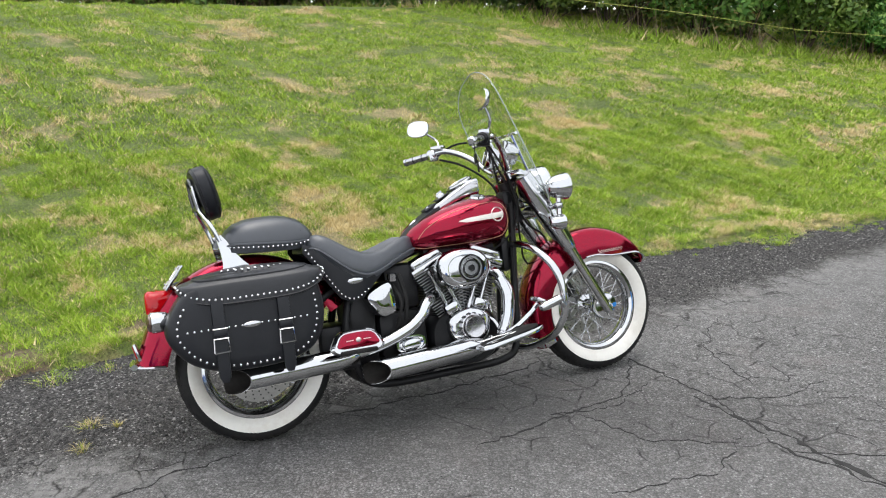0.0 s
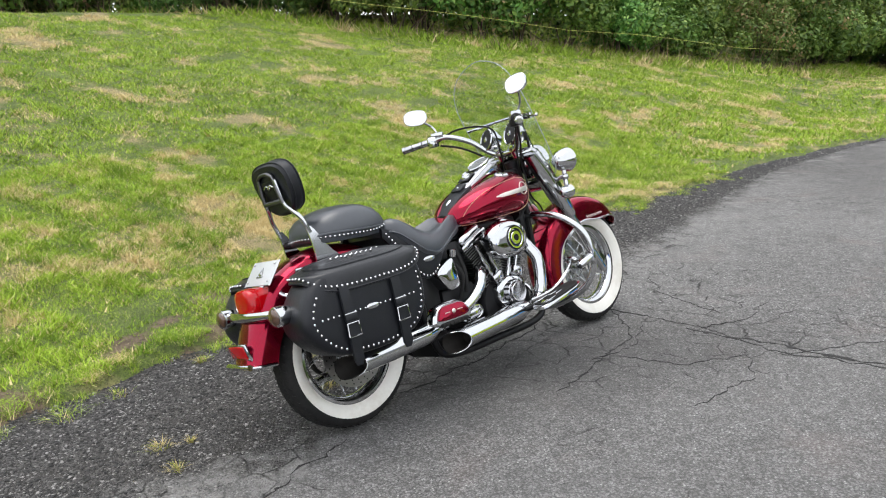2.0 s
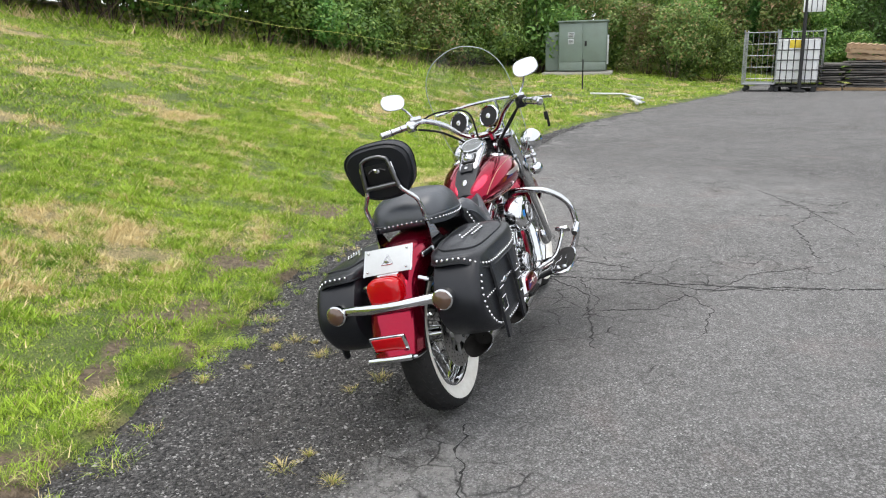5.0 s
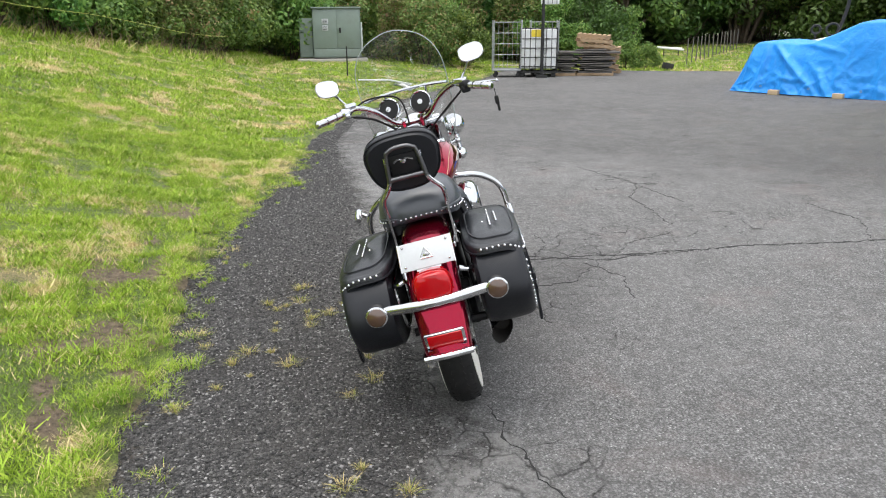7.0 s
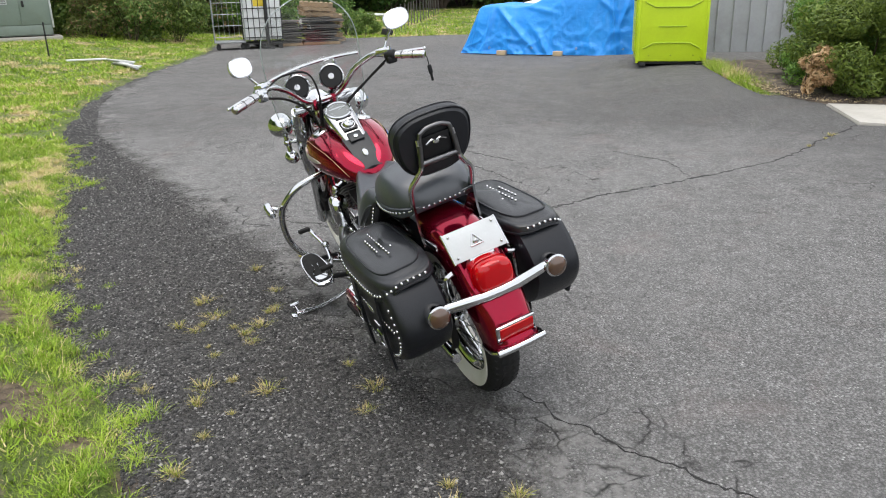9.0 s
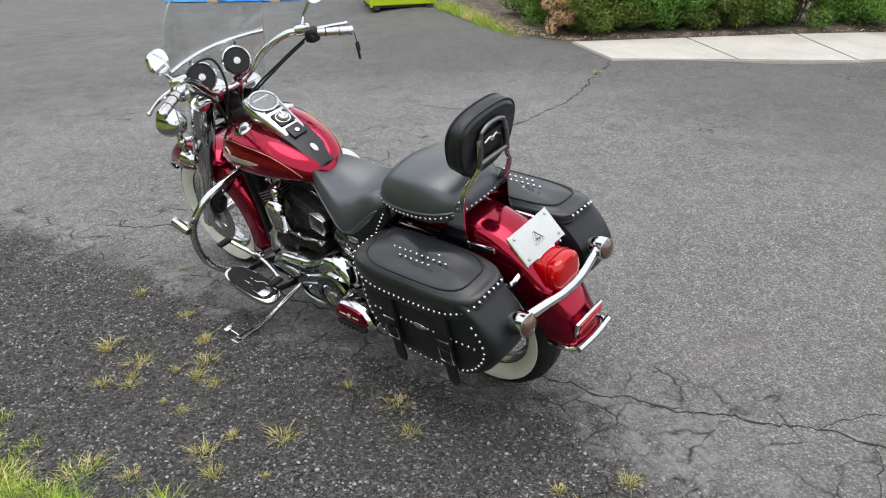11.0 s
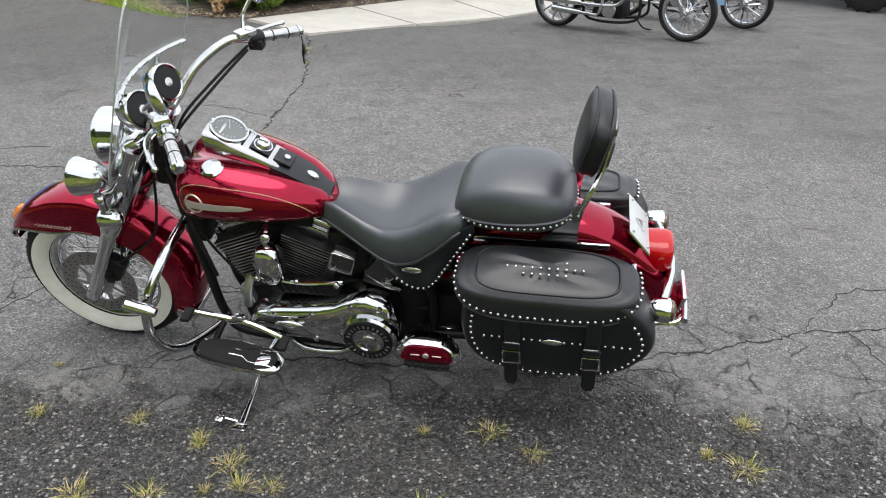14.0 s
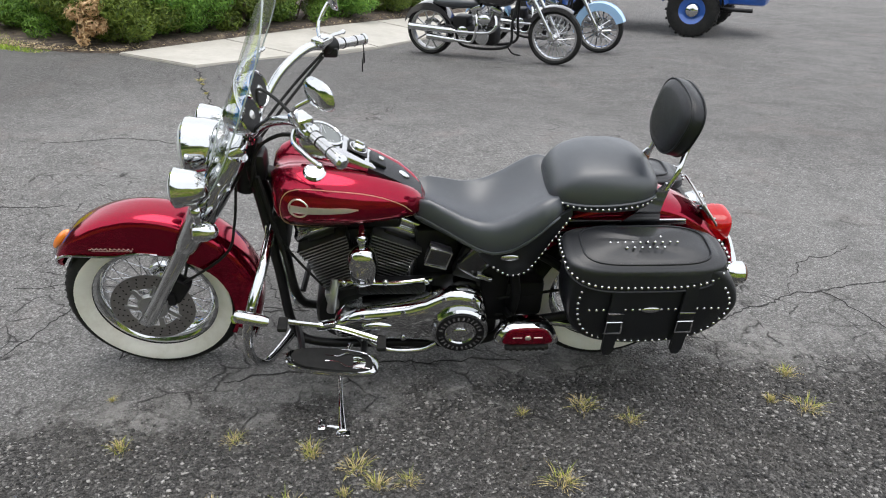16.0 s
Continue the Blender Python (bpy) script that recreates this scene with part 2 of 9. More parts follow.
    c2 = mixc(t, mathn(t, "MULTIPLY", ramp(t, tex(t, 2.2, 6, 0.7), [(0.45, (0, 0, 0)), (0.7, (1, 1, 1))]), 0.45), c2, (0.085, 0.078, 0.07))
    at = t.nodes.new("ShaderNodeAttribute")
    at.attribute_name = "loose"
    raw = mathn(t, "ADD", at.outputs["Fac"], mathn(t, "MULTIPLY", mathn(t, "SUBTRACT", tex(t, 5.5, 8, 0.72), 0.5), 1.5))
    loose = ramp(t, raw, [(0.36, (0, 0, 0)), (0.66, (1, 1, 1))])
    c = mixc(t, loose, c1, c2)
    # plates left standing where the surface breaks up, paled further as painted sky light
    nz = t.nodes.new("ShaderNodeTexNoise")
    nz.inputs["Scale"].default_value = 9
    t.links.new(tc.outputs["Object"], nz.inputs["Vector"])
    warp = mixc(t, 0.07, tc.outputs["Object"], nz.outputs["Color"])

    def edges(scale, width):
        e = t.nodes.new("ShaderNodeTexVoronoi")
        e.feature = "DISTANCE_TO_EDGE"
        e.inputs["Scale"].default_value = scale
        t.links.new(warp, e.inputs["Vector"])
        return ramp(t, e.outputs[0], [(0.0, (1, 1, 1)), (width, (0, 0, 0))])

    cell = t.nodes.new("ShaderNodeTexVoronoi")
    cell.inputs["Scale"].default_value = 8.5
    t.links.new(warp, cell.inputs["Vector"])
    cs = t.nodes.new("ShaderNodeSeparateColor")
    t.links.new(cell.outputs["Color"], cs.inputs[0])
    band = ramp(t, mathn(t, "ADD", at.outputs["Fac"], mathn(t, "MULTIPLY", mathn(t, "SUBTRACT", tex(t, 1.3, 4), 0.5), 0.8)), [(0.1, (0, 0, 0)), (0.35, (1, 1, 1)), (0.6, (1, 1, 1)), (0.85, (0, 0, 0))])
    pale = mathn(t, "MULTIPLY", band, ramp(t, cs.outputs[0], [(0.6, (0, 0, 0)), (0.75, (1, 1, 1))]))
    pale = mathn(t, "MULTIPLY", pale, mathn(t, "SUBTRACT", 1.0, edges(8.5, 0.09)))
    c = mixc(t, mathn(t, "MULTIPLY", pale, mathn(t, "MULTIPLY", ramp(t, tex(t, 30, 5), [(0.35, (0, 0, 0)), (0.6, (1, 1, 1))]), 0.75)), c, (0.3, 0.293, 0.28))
    cz = t.nodes.new("ShaderNodeAttribute")
    cz.attribute_name = "crazed"
    craze = ramp(t, mathn(t, "ADD", tex(t, 0.8, 4, 0.6), mathn(t, "ADD", mathn(t, "MULTIPLY", band, 0.1), mathn(t, "MULTIPLY", cz.outputs["Fac"], 0.2))), [(0.55, (0, 0, 0)), (0.63, (1, 1, 1))])
    k = mathn(t, "MULTIPLY", mathn(t, "MULTIPLY", edges(5.5, 0.034), craze), 0.9)
    k = mathn(t, "MULTIPLY", k, ramp(t, tex(t, 7, 4), [(0.42, (0.1, 0.1, 0.1)), (0.6, (1, 1, 1))]))
    c = mixc(t, k, c, (0.02, 0.019, 0.018))
    # earth washed out over the gravel by the lawn
    mu = t.nodes.new("ShaderNodeAttribute")
    mu.attribute_name = "muddy"
    mud = ramp(t, mathn(t, "ADD", mu.outputs["Fac"], mathn(t, "MULTIPLY", mathn(t, "SUBTRACT", tex(t, 6.0, 7, 0.7), 0.5), 1.6)), [(0.45, (0, 0, 0)), (0.8, (1, 1, 1))])
    c = mixc(t, mathn(t, "MULTIPLY", mud, 0.75), c, ramp(t, tex(t, 45, 5, 0.7), [(0.35, (0.055, 0.04, 0.024)), (0.65, (0.19, 0.14, 0.088))]))
    t.links.new(c, b.inputs["Base Color"])
    b.inputs["Roughness"].default_value = 0.92
    b.inputs["Specular IOR Level"].default_value = 0.25
    h1 = mathn(t, "ADD", mathn(t, "MULTIPLY", d1, -0.8), fine)
    h2 = mathn(t, "ADD", mathn(t, "MULTIPLY", d2, -2.2), mathn(t, "MULTIPLY", tex(t, 40, 4, 0.7), 1.5))
    hm = t.nodes.new("ShaderNodeMix")
    hm.data_type = "FLOAT"
    t.links.new(loose, hm.inputs[0])
    t.links.new(h1, hm.inputs[2])
    t.links.new(h2, hm.inputs[3])
    h = mathn(t, "ADD", mathn(t, "SUBTRACT", hm.outputs[0], mathn(t, "MULTIPLY", k, 1.5)), mathn(t, "MULTIPLY", pale, 0.8))
    bump(t, b, h, 1.0, 0.009)
    return m


def gravel_mat():
    m, t, b = nodes_of("loose_dark_gravel")
    g = t.nodes.new("ShaderNodeNewGeometry")
    c = ramp(t, g.outputs["Random Per Island"], [(0.0, (0.014, 0.014, 0.015)), (0.55, (0.045, 0.044, 0.043)), (0.85, (0.14, 0.135, 0.13)), (0.95, (0.5, 0.48, 0.46))])
    c = mixc(t, 0.35, c, ramp(t, tex(t, 160, 4), [(0.3, (0.02, 0.02, 0.02)), (0.7, (0.12, 0.115, 0.11))]))
    t.links.new(c, b.inputs["Base Color"])
    b.inputs["Roughness"].default_value = 0.85
    return m


def grass_mat(name, a, b2, straw, amount, lo=0.5, hi=0.68, islands=True):
    m, t, b = nodes_of(name)
    p1, p2 = tex(t, 0.8, 5, 0.6), tex(t, 3.2, 4, 0.6)
    c = ramp(t, mathn(t, "ADD", mathn(t, "MULTIPLY", p1, 0.5), mathn(t, "MULTIPLY", p2, 0.5)), [(0.36, a), (0.62, b2)])
    dry = ramp(t, mathn(t, "ADD", mathn(t, "MULTIPLY", tex(t, 1.15, 5, 0.6, distort=0.3), 0.72), mathn(t, "MULTIPLY", p2, 0.28)), [(lo, (0, 0, 0)), (hi, (1, 1, 1))])
    if islands:
        g = t.nodes.new("ShaderNodeNewGeometry")
        r = g.outputs["Random Per Island"]
        c = mixc(t, mathn(t, "MULTIPLY", r, 0.55), c, (0.46, 0.54, 0.075))
        c = mixc(t, mathn(t, "MULTIPLY", ramp(t, tex(t, 5.2, 4, 0.6), [(0.5, (0, 0, 0)), (0.66, (1, 1, 1))]), 0.6), c, (0.11, 0.23, 0.022))
        dk = mathn(t, "LESS_THAN", mathn(t, "FRACT", mathn(t, "MULTIPLY", r, 91.3)), 0.16)
        c = mixc(t, mathn(t, "MULTIPLY", dk, 0.6), c, (0.06, 0.1, 0.015))
        pick = mathn(t, "MULTIPLY", mathn(t, "ADD", mathn(t, "MULTIPLY", dry, 1.2), 0.1), amount, True)
        pick = mathn(t, "LESS_THAN", mathn(t, "FRACT", mathn(t, "MULTIPLY", r, 37.7)), pick)
        c = mixc(t, pick, c, straw)
    else:
        c = mixc(t, mathn(t, "MULTIPLY", dry, amount), c, straw)
        c = mixc(t, mathn(t, "MULTIPLY", ramp(t, tex(t, 75, 4, 0.75), [(0.4, (1, 1, 1)), (0.53, (0, 0, 0))]), 0.65), c, (0.04, 0.05, 0.014))
        c = mixc(t, mathn(t, "MULTIPLY", ramp(t, tex(t, 110, 3, 0.7), [(0.55, (0, 0, 0)), (0.68, (1, 1, 1))]), 0.55), c, (0.34, 0.38, 0.12))
        wo = t.nodes.new("ShaderNodeAttribute")
        wo.attribute_name = "worn"
        earth = ramp(t, tex(t, 28, 6, 0.7), [(0.35, (0.1, 0.07, 0.044)), (0.62, (0.27, 0.2, 0.13))])
        c = mixc(t, ramp(t, wo.outputs["Fac"], [(0.15, (0, 0, 0)), (0.55, (1, 1, 1))]), c, earth)
        bump(t, b, tex(t, 60, 5, 0.7), 1.0, 0.05)
    t.links.new(c, b.inputs["Base Color"])
    b.inputs["Roughness"].default_value = 0.8
    if islands:
        b.inputs["Transmission Weight"].default_value = 0.0
        b.inputs["Specular IOR Level"].default_value = 0.25
    return m


def leaf_mat(name, a, b2, odd=None):
    m, t, b = nodes_of(name)
    g = t.nodes.new("ShaderNodeNewGeometry")
    stops = [(0.0, a), (0.8, b2)]
    if odd:
        stops = [(0.0, a), (0.78, b2), (0.9, odd)]
    c = ramp(t, g.outputs["Random Per Island"], stops)
    o = t.nodes.new("ShaderNodeObjectInfo")
    h = t.nodes.new("ShaderNodeHueSaturation")
    t.links.new(mathn(t, "ADD", mathn(t, "MULTIPLY", o.outputs["Random"], 0.05), 0.475), h.inputs["Hue"])
    t.links.new(mathn(t, "ADD", mathn(t, "MULTIPLY", o.outputs["Random"], 0.5), 0.75), h.inputs["Value"])
    t.links.new(c, h.inputs["Color"])
    t.links.new(h.outputs[0], b.inputs["Base Color"])
    b.inputs["Roughness"].default_value = 0.5
    b.inputs["Specular IOR Level"].default_value = 0.35
    tl = t.nodes.new("ShaderNodeBsdfTranslucent")
    t.links.new(h.outputs[0], tl.inputs[0])
    mx = t.nodes.new("ShaderNodeMixShader")
    mx.inputs[0].default_value = 0.3
    t.links.new(b.outputs[0], mx.inputs[1])
    t.links.new(tl.outputs[0], mx.inputs[2])
    t.links.new(mx.outputs[0], t.nodes["Material Output"].inputs[0])
    return m


M["asphalt"] = asphalt_mat()
M["gravel"] = gravel_mat()
M["crack"] = simple("crack_fill", (0.026, 0.025, 0.024), 0.95, 0.0, 0.5, 30, 0.8, 120)
M["soil"] = simple("field_ground", (0.11, 0.12, 0.05), 0.95, 0.0, 0.4, 0.3, 0.6, 5, dirt=(0.1, 0.08, 0.05))
M["turf"] = grass_mat("turf_ground", (0.1, 0.145, 0.024), (0.175, 0.245, 0.04), (0.44, 0.34, 0.18), 0.9, 0.515, 0.61, islands=False)
M["grass"] = grass_mat("grass_blades", (0.19, 0.32, 0.034), (0.38, 0.55, 0.06), (0.66, 0.54, 0.28), 0.8, 0.52, 0.615)
M["litter"] = simple("dry_leaf_litter", (0.42, 0.33, 0.2), 0.85, 0.0, 0.2, 8, island=0.5)
M["weed"] = grass_mat("weed_blades", (0.2, 0.21, 0.05), (0.31, 0.3, 0.08), (0.5, 0.41, 0.2), 0.75, 0.35, 0.55)
M["leaf"] = leaf_mat("thicket_leaves", (0.058, 0.122, 0.024), (0.174, 0.306, 0.061), (0.306, 0.408, 0.102))
M["leaf_dark"] = leaf_mat("tree_leaves", (0.035, 0.077, 0.019), (0.106, 0.192, 0.042))
M["leaf_olive"] = leaf_mat("olive_leaves", (0.090, 0.134, 0.036), (0.234, 0.306, 0.082), (0.360, 0.234, 0.126))
M["yew"] = leaf_mat("evergreen_needles", (0.05, 0.11, 0.016), (0.2, 0.31, 0.05))
M["brown_leaf"] = leaf_mat("dead_needles", (0.34, 0.19, 0.09), (0.66, 0.45, 0.27))


def tarp_mat():
    m, t, b = nodes_of("blue_tarpaulin")
    c = ramp(t, tex(t, 0.9, 2), [(0.3, (0.02, 0.28, 0.86)), (0.7, (0.03, 0.34, 0.94))])
    t.links.new(c, b.inputs["Base Color"])
    b.inputs["Roughness"].default_value = 0.38
    bump(t, b, tex(t, 9.0, 4, 0.55, distort=1.2), 0.35, 0.03)
    return m


M["tarp"] = tarp_mat()


# ---- mesh helpers ----
def finish(name, bm, mat, parent=None, label="", sharp=38, kind=""):
    me = bpy.data.meshes.new(name)
    bmesh.ops.recalc_face_normals(bm, faces=bm.faces)
    bm.to_mesh(me)
    bm.free()
    for p in me.polygons:
        p.use_smooth = True
    me.set_sharp_from_angle(angle=radians(sharp))
    me.materials.append(mat)
    ob = new(name, me)
    if parent:
        ob.parent = parent
    return tagged(ob, label, kind=kind)


def part(name, bm, mat, parent, label=""):
    return finish(name, bm, mat, parent, label)


def np_mesh(name, verts, faces, mat, smooth=False):
    """A mesh from arrays: verts (n, 3), faces (m, 3 or 4)."""
    me = bpy.data.meshes.new(name)
    n, k = faces.shape
    me.vertices.add(len(verts))
    me.vertices.foreach_set("co", np.ascontiguousarray(verts, dtype=np.float32).ravel())
    me.loops.add(n * k)
    me.loops.foreach_set("vertex_index", np.ascontiguousarray(faces, dtype=np.int32).ravel())
    me.polygons.add(n)
    me.polygons.foreach_set("loop_start", np.arange(n, dtype=np.int32) * k)
    me.update(calc_edges=True)
    if smooth:
        me.polygons.foreach_set("use_smooth", np.ones(n, dtype=bool))
    me.materials.append(mat)
    return me


def loft(bm, rings, cap=True, closed=True, loop=False):
    rows = [[bm.verts.new(p) for p in r] for r in rings]
    n = len(rows[0])
    pairs = list(zip(rows, rows[1:])) + ([(rows[-1], rows[0])] if loop else [])
    for a, b in pairs:
        for i in range(n if closed else n - 1):
            j = (i + 1) % n
            try:
                bm.faces.new((a[i], a[j], b[j], b[i]))
            except ValueError:
                pass
    if cap and closed and not loop:
        bm.faces.new(rows[0])
        bm.faces.new(rows[-1])
    return bm


def spline(pts, k=6):
    """Points on a smooth curve through pts."""
    p = [Vector(q) for q in pts]
    if len(p) < 3:
        return p
    out = []
    for i in range(len(p) - 1):
        a, b, c, d = p[max(i - 1, 0)], p[i], p[i + 1], p[min(i + 2, len(p) - 1)]
        for s in range(k):
            u = s / k
            out.append(0.5 * ((2 * b) + (c - a) * u + (2 * a - 5 * b + 4 * c - d) * u * u + (3 * b - a - 3 * c + d) * u ** 3))
    out.append(p[-1])
    return out


def tube(bm, pts, r, n=10, k=6, cap=True):
    path = spline(pts, k) if k else [Vector(q) for q in pts]
    m = len(path)
    rad = [r] * m if isinstance(r, (int, float)) else [np.interp(i / (m - 1), np.linspace(0, 1, len(r)), r) for i in range(m)]
    t0 = (path[1] - path[0]).normalized()
    u = t0.orthogonal().normalized()
    rings = []
    for i, p in enumerate(path):
        t = (path[min(i + 1, m - 1)] - path[max(i - 1, 0)]).normalized()
        u = (u - t * u.dot(t)).normalized()
        v = t.cross(u)
        rings.append([p + (u * math.cos(a) + v * math.sin(a)) * rad[i] for a in (2 * math.pi * j / n for j in range(n))])
    return loft(bm, rings, cap)


def lathe(bm, prof, origin=(0, 0, 0), axis=(0, 1, 0), n=32, cap=True):
    """Turn (radius, height) pairs round an axis."""
    z = Vector(axis).normalized()
    x = z.orthogonal().normalized()
    y = z.cross(x)
    o = Vector(origin)
    rings = [[o + z * h + (x * math.cos(a) + y * math.sin(a)) * max(r, 1e-4) for a in (2 * math.pi * j / n for j in range(n))] for r, h in prof]
    return loft(bm, rings, cap)


def ring(bm, prof, origin=(0, 0, 0), axis=(0, 1, 0), n=48):
    """A closed profile turned round an axis: a torus of any section."""
    z = Vector(axis).normalized()
    x = z.orthogonal().normalized()
    y = z.cross(x)
    o = Vector(origin)
    rings = [[o + z * h + (x * math.cos(a) + y * math.sin(a)) * r for r, h in prof] for a in (2 * math.pi * j / n for j in range(n))]
    return loft(bm, rings, loop=True)


def rbox(bm, c, size, bev=0.004, rot=None, seg=2, taper=1.0):
    m = Matrix.Translation(c) @ (rot.to_4x4() if rot else Matrix.Identity(4)) @ Matrix.Diagonal((*size, 1))
    g = bmesh.ops.create_cube(bm, size=1.0, matrix=Matrix.Identity(4))
    vs = g["verts"]
    for v in vs:
        if v.co.z > 0:
            v.co.x *= taper
            v.co.y *= taper
        v.co = m @ v.co
    if bev:
        es = list({e for v in vs for e in v.link_edges})
        bmesh.ops.bevel(bm, geom=es, offset=bev, segments=seg, profile=0.5, affect="EDGES")
    return bm


def ball(bm, c, r, u=16, v=10, rot=None):
    r3 = (r, r, r) if isinstance(r, (int, float)) else r
    m = Matrix.Translation(c) @ (rot.to_4x4() if rot else Matrix.Identity(4)) @ Matrix.Diagonal((*r3, 1))
    bmesh.ops.create_uvsphere(bm, u_segments=u, v_segments=v, radius=1.0, matrix=m)
    return bm


def sup(a, hw, hh, e=2.5):
    """A point on a superellipse."""
    c, s = math.cos(a), math.sin(a)
    return math.copysign(abs(c) ** (2 / e), c) * hw, math.copysign(abs(s) ** (2 / e), s) * hh


def B():
    return bmesh.new()


def thing(name, label, category, group="", m=None, kind=""):
    ob = new(name)
    ob.empty_display_size = 0.1
    if m is not None:
        ob.matrix_world = m
    return tagged(ob, label, category, group, kind)


# ---- lie of the land ----
EDGE_X = (-60, -8, -3.2, -2.2, -1.6, -1.0, 0, 1.1, 2, 3.8, 5.2, 7.1, 8.9, 12, 17, 19, 40)
EDGE_Y = (-18, 1.4, 3.15, 3.58, 3.95, 4.3, 4.98, 5.53, 5.9, 6.65, 7.3, 7.95, 8.35, 8.75, 9.0, 9.5, 11)


def ss(a, b, x):
    u = np.clip((np.asarray(x, dtype=float) - a) / (b - a), 0, 1)
    return u * u * (3 - 2 * u)


def edge(x):
    return np.interp(x, EDGE_X, EDGE_Y)


def wav(x, y, s, ph=0.0):
    """A cheap uneven field between about -1 and 1."""
    return (np.sin(x * s + 1.3 + ph) * np.cos(y * s * 1.17 - 0.7 + ph) + np.sin((x * 0.73 + y) * s * 2.1 + ph * 2) * 0.6 + np.sin((y * 0.81 - x) * s * 4.3 + 2 + ph) * 0.4) / 2


def pave_z(x, y):
    x, y = np.asarray(x, dtype=float), np.asarray(y, dtype=float)
    bank = 0.13 * ss(1.5, 4, x) * ss(0.9, -1, y) * (1 - ss(4.6, 3, x) * ss(-1.4, -3.4, y))
    return -0.015 + (bank + 0.04 * ss(5, 9, x) * ss(1.5, -1, y)) * ss(14, 11, x) - 0.07 * ss(2, -4, y) * ss(7, 3, x) + 0.004 * wav(x, y, 2.2)


def lawn_z(x, y):
    x, y = np.asarray(x, dtype=float), np.asarray(y, dtype=float)
    h = 0.235 * (y - 5.5) - 0.13 * x + 0.06
    h = np.log1p(np.exp(np.clip(h / 0.08, -30, 30))) * 0.08
    h = np.minimum(h, 2.6 + 0.1 * (h - 2.6))
    h = np.maximum(h, 0.3 * ss(9.5, 14, y) * ss(8, 14, x))
    d = (y - edge(x)) * 0.85 + 0.09 * wav(x, y, 5.0) + 0.05 * wav(x, y, 17.0)
    return pave_z(x, y) + h + np.clip(d, -0.15, 0.05) * 0.6 + 0.02 * wav(x, y, 3.0, 1.0) * ss(0, 1, d)


def worn(x, y):
    """Where the turf by the gravel is trodden down to bare earth."""
    d = (np.asarray(y) - edge(x)) * 0.85
    return ss(0.95, 0.2, d) * ss(3.2, 1.2, x) * ss(0.02, 0.42, wav(x, y, 3.1, 7.0) + 0.5 * wav(x, y, 7.7, 2.0) - 0.14)


def clump(x, y):
    """Tufted growth of the lawn at two sizes."""
    return 0.55 * wav(x, y, 5.6, 1.5) + 0.6 * wav(x, y, 14.0, 0.3) + 0.3 * wav(x, y, 33.0, 4.0)


def steps(lo, hi, fine, mid, far):
    a = np.arange(lo, hi + 1e-6, fine)
    left, right, s = [], [], mid
    p, q = lo, hi
    while q < far:
        q += s
        p -= s
        right.append(q)
        left.append(p)
        s *= 1.16
    return np.array(left[::-1] + list(a) + right)


def sheet(name, xs, ys, zf, mat, label="", keep=None):
    X, Y = np.meshgrid(xs, ys, indexing="ij")
    Z = zf(X, Y)
    v = np.stack([X, Y, Z], -1).reshape(-1, 3)
    i = np.arange(len(xs) * len(ys)).reshape(len(xs), len(ys))
    f = np.stack([i[:-1, :-1], i[1:, :-1], i[1:, 1:], i[:-1, 1:]], -1).reshape(-1, 4)
    if keep is not None:
        c = v[f].mean(1)
        f = f[keep(c[:, 0], c[:, 1])]
    ob = new(name, np_mesh(name, v, f, mat, True))
    return tagged(ob, label, kind="structure")


sheet("ground", steps(-6, 22, 0.7, 1.0, 900), steps(-8, 20, 0.7, 1.0, 900), lambda x, y: pave_z(x, y) - 0.12 + 0.28 * ss(11, 13, y) * ss(8, 14, x) + 0.3 * ss(25, 40, x), M["soil"], "rough green field reaching to the woods")
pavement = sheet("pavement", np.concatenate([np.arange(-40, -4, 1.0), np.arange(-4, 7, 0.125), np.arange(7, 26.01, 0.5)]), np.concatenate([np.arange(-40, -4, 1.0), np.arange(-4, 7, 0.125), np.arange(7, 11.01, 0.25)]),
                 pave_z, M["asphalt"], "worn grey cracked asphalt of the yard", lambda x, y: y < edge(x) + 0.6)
lawn = sheet("lawn", np.concatenate([np.arange(-40, -12, 0.8), np.arange(-12, -5, 0.2), np.arange(-5, 9, 0.1), np.arange(9, 26.01, 0.3)]), np.concatenate([np.arange(-20, -2, 0.5), np.arange(-2, 3, 0.2), np.arange(3, 9, 0.1), np.arange(9, 30.01, 0.25)]),
      lawn_z, M["turf"], "mown patchy green lawn rising to a thicket", lambda x, y: y > edge(x) - 0.35)

lv3 = np.empty(len(lawn.data.vertices) * 3, dtype=np.float32)
lawn.data.vertices.foreach_get("co", lv3)
lv3 = lv3.reshape(-1, 3)
lawn.data.attributes.new("worn", "FLOAT", "POINT").data.foreach_set("value", worn(lv3[:, 0], lv3[:, 1]).astype(np.float32))

# how loose the surface is: gravel by the lawn, bound asphalt in the yard
pv = np.empty(len(pavement.data.vertices) * 3, dtype=np.float32)
pavement.data.vertices.foreach_get("co", pv)
pv = pv.reshape(-1, 3)
width = np.interp(pv[:, 0], (-5, -2, -1.2, 1.0, 2.0, 3.5, 5, 8, 20), (0.9, 1.2, 1.5, 1.38, 1.12, 0.75, 0.42, 0.15, 0.02))
loose_at = pavement.data.attributes.new("loose", "FLOAT", "POINT")
loose_at.data.foreach_set("value", ss(width + 0.6, width - 0.55, edge(pv[:, 0]) - pv[:, 1]).astype(np.float32))
# dark yard zones; the last term is a painted ellipse of motorcycle shade
pt_at = pavement.data.attributes.new("dark_and_shaded", "FLOAT", "POINT")
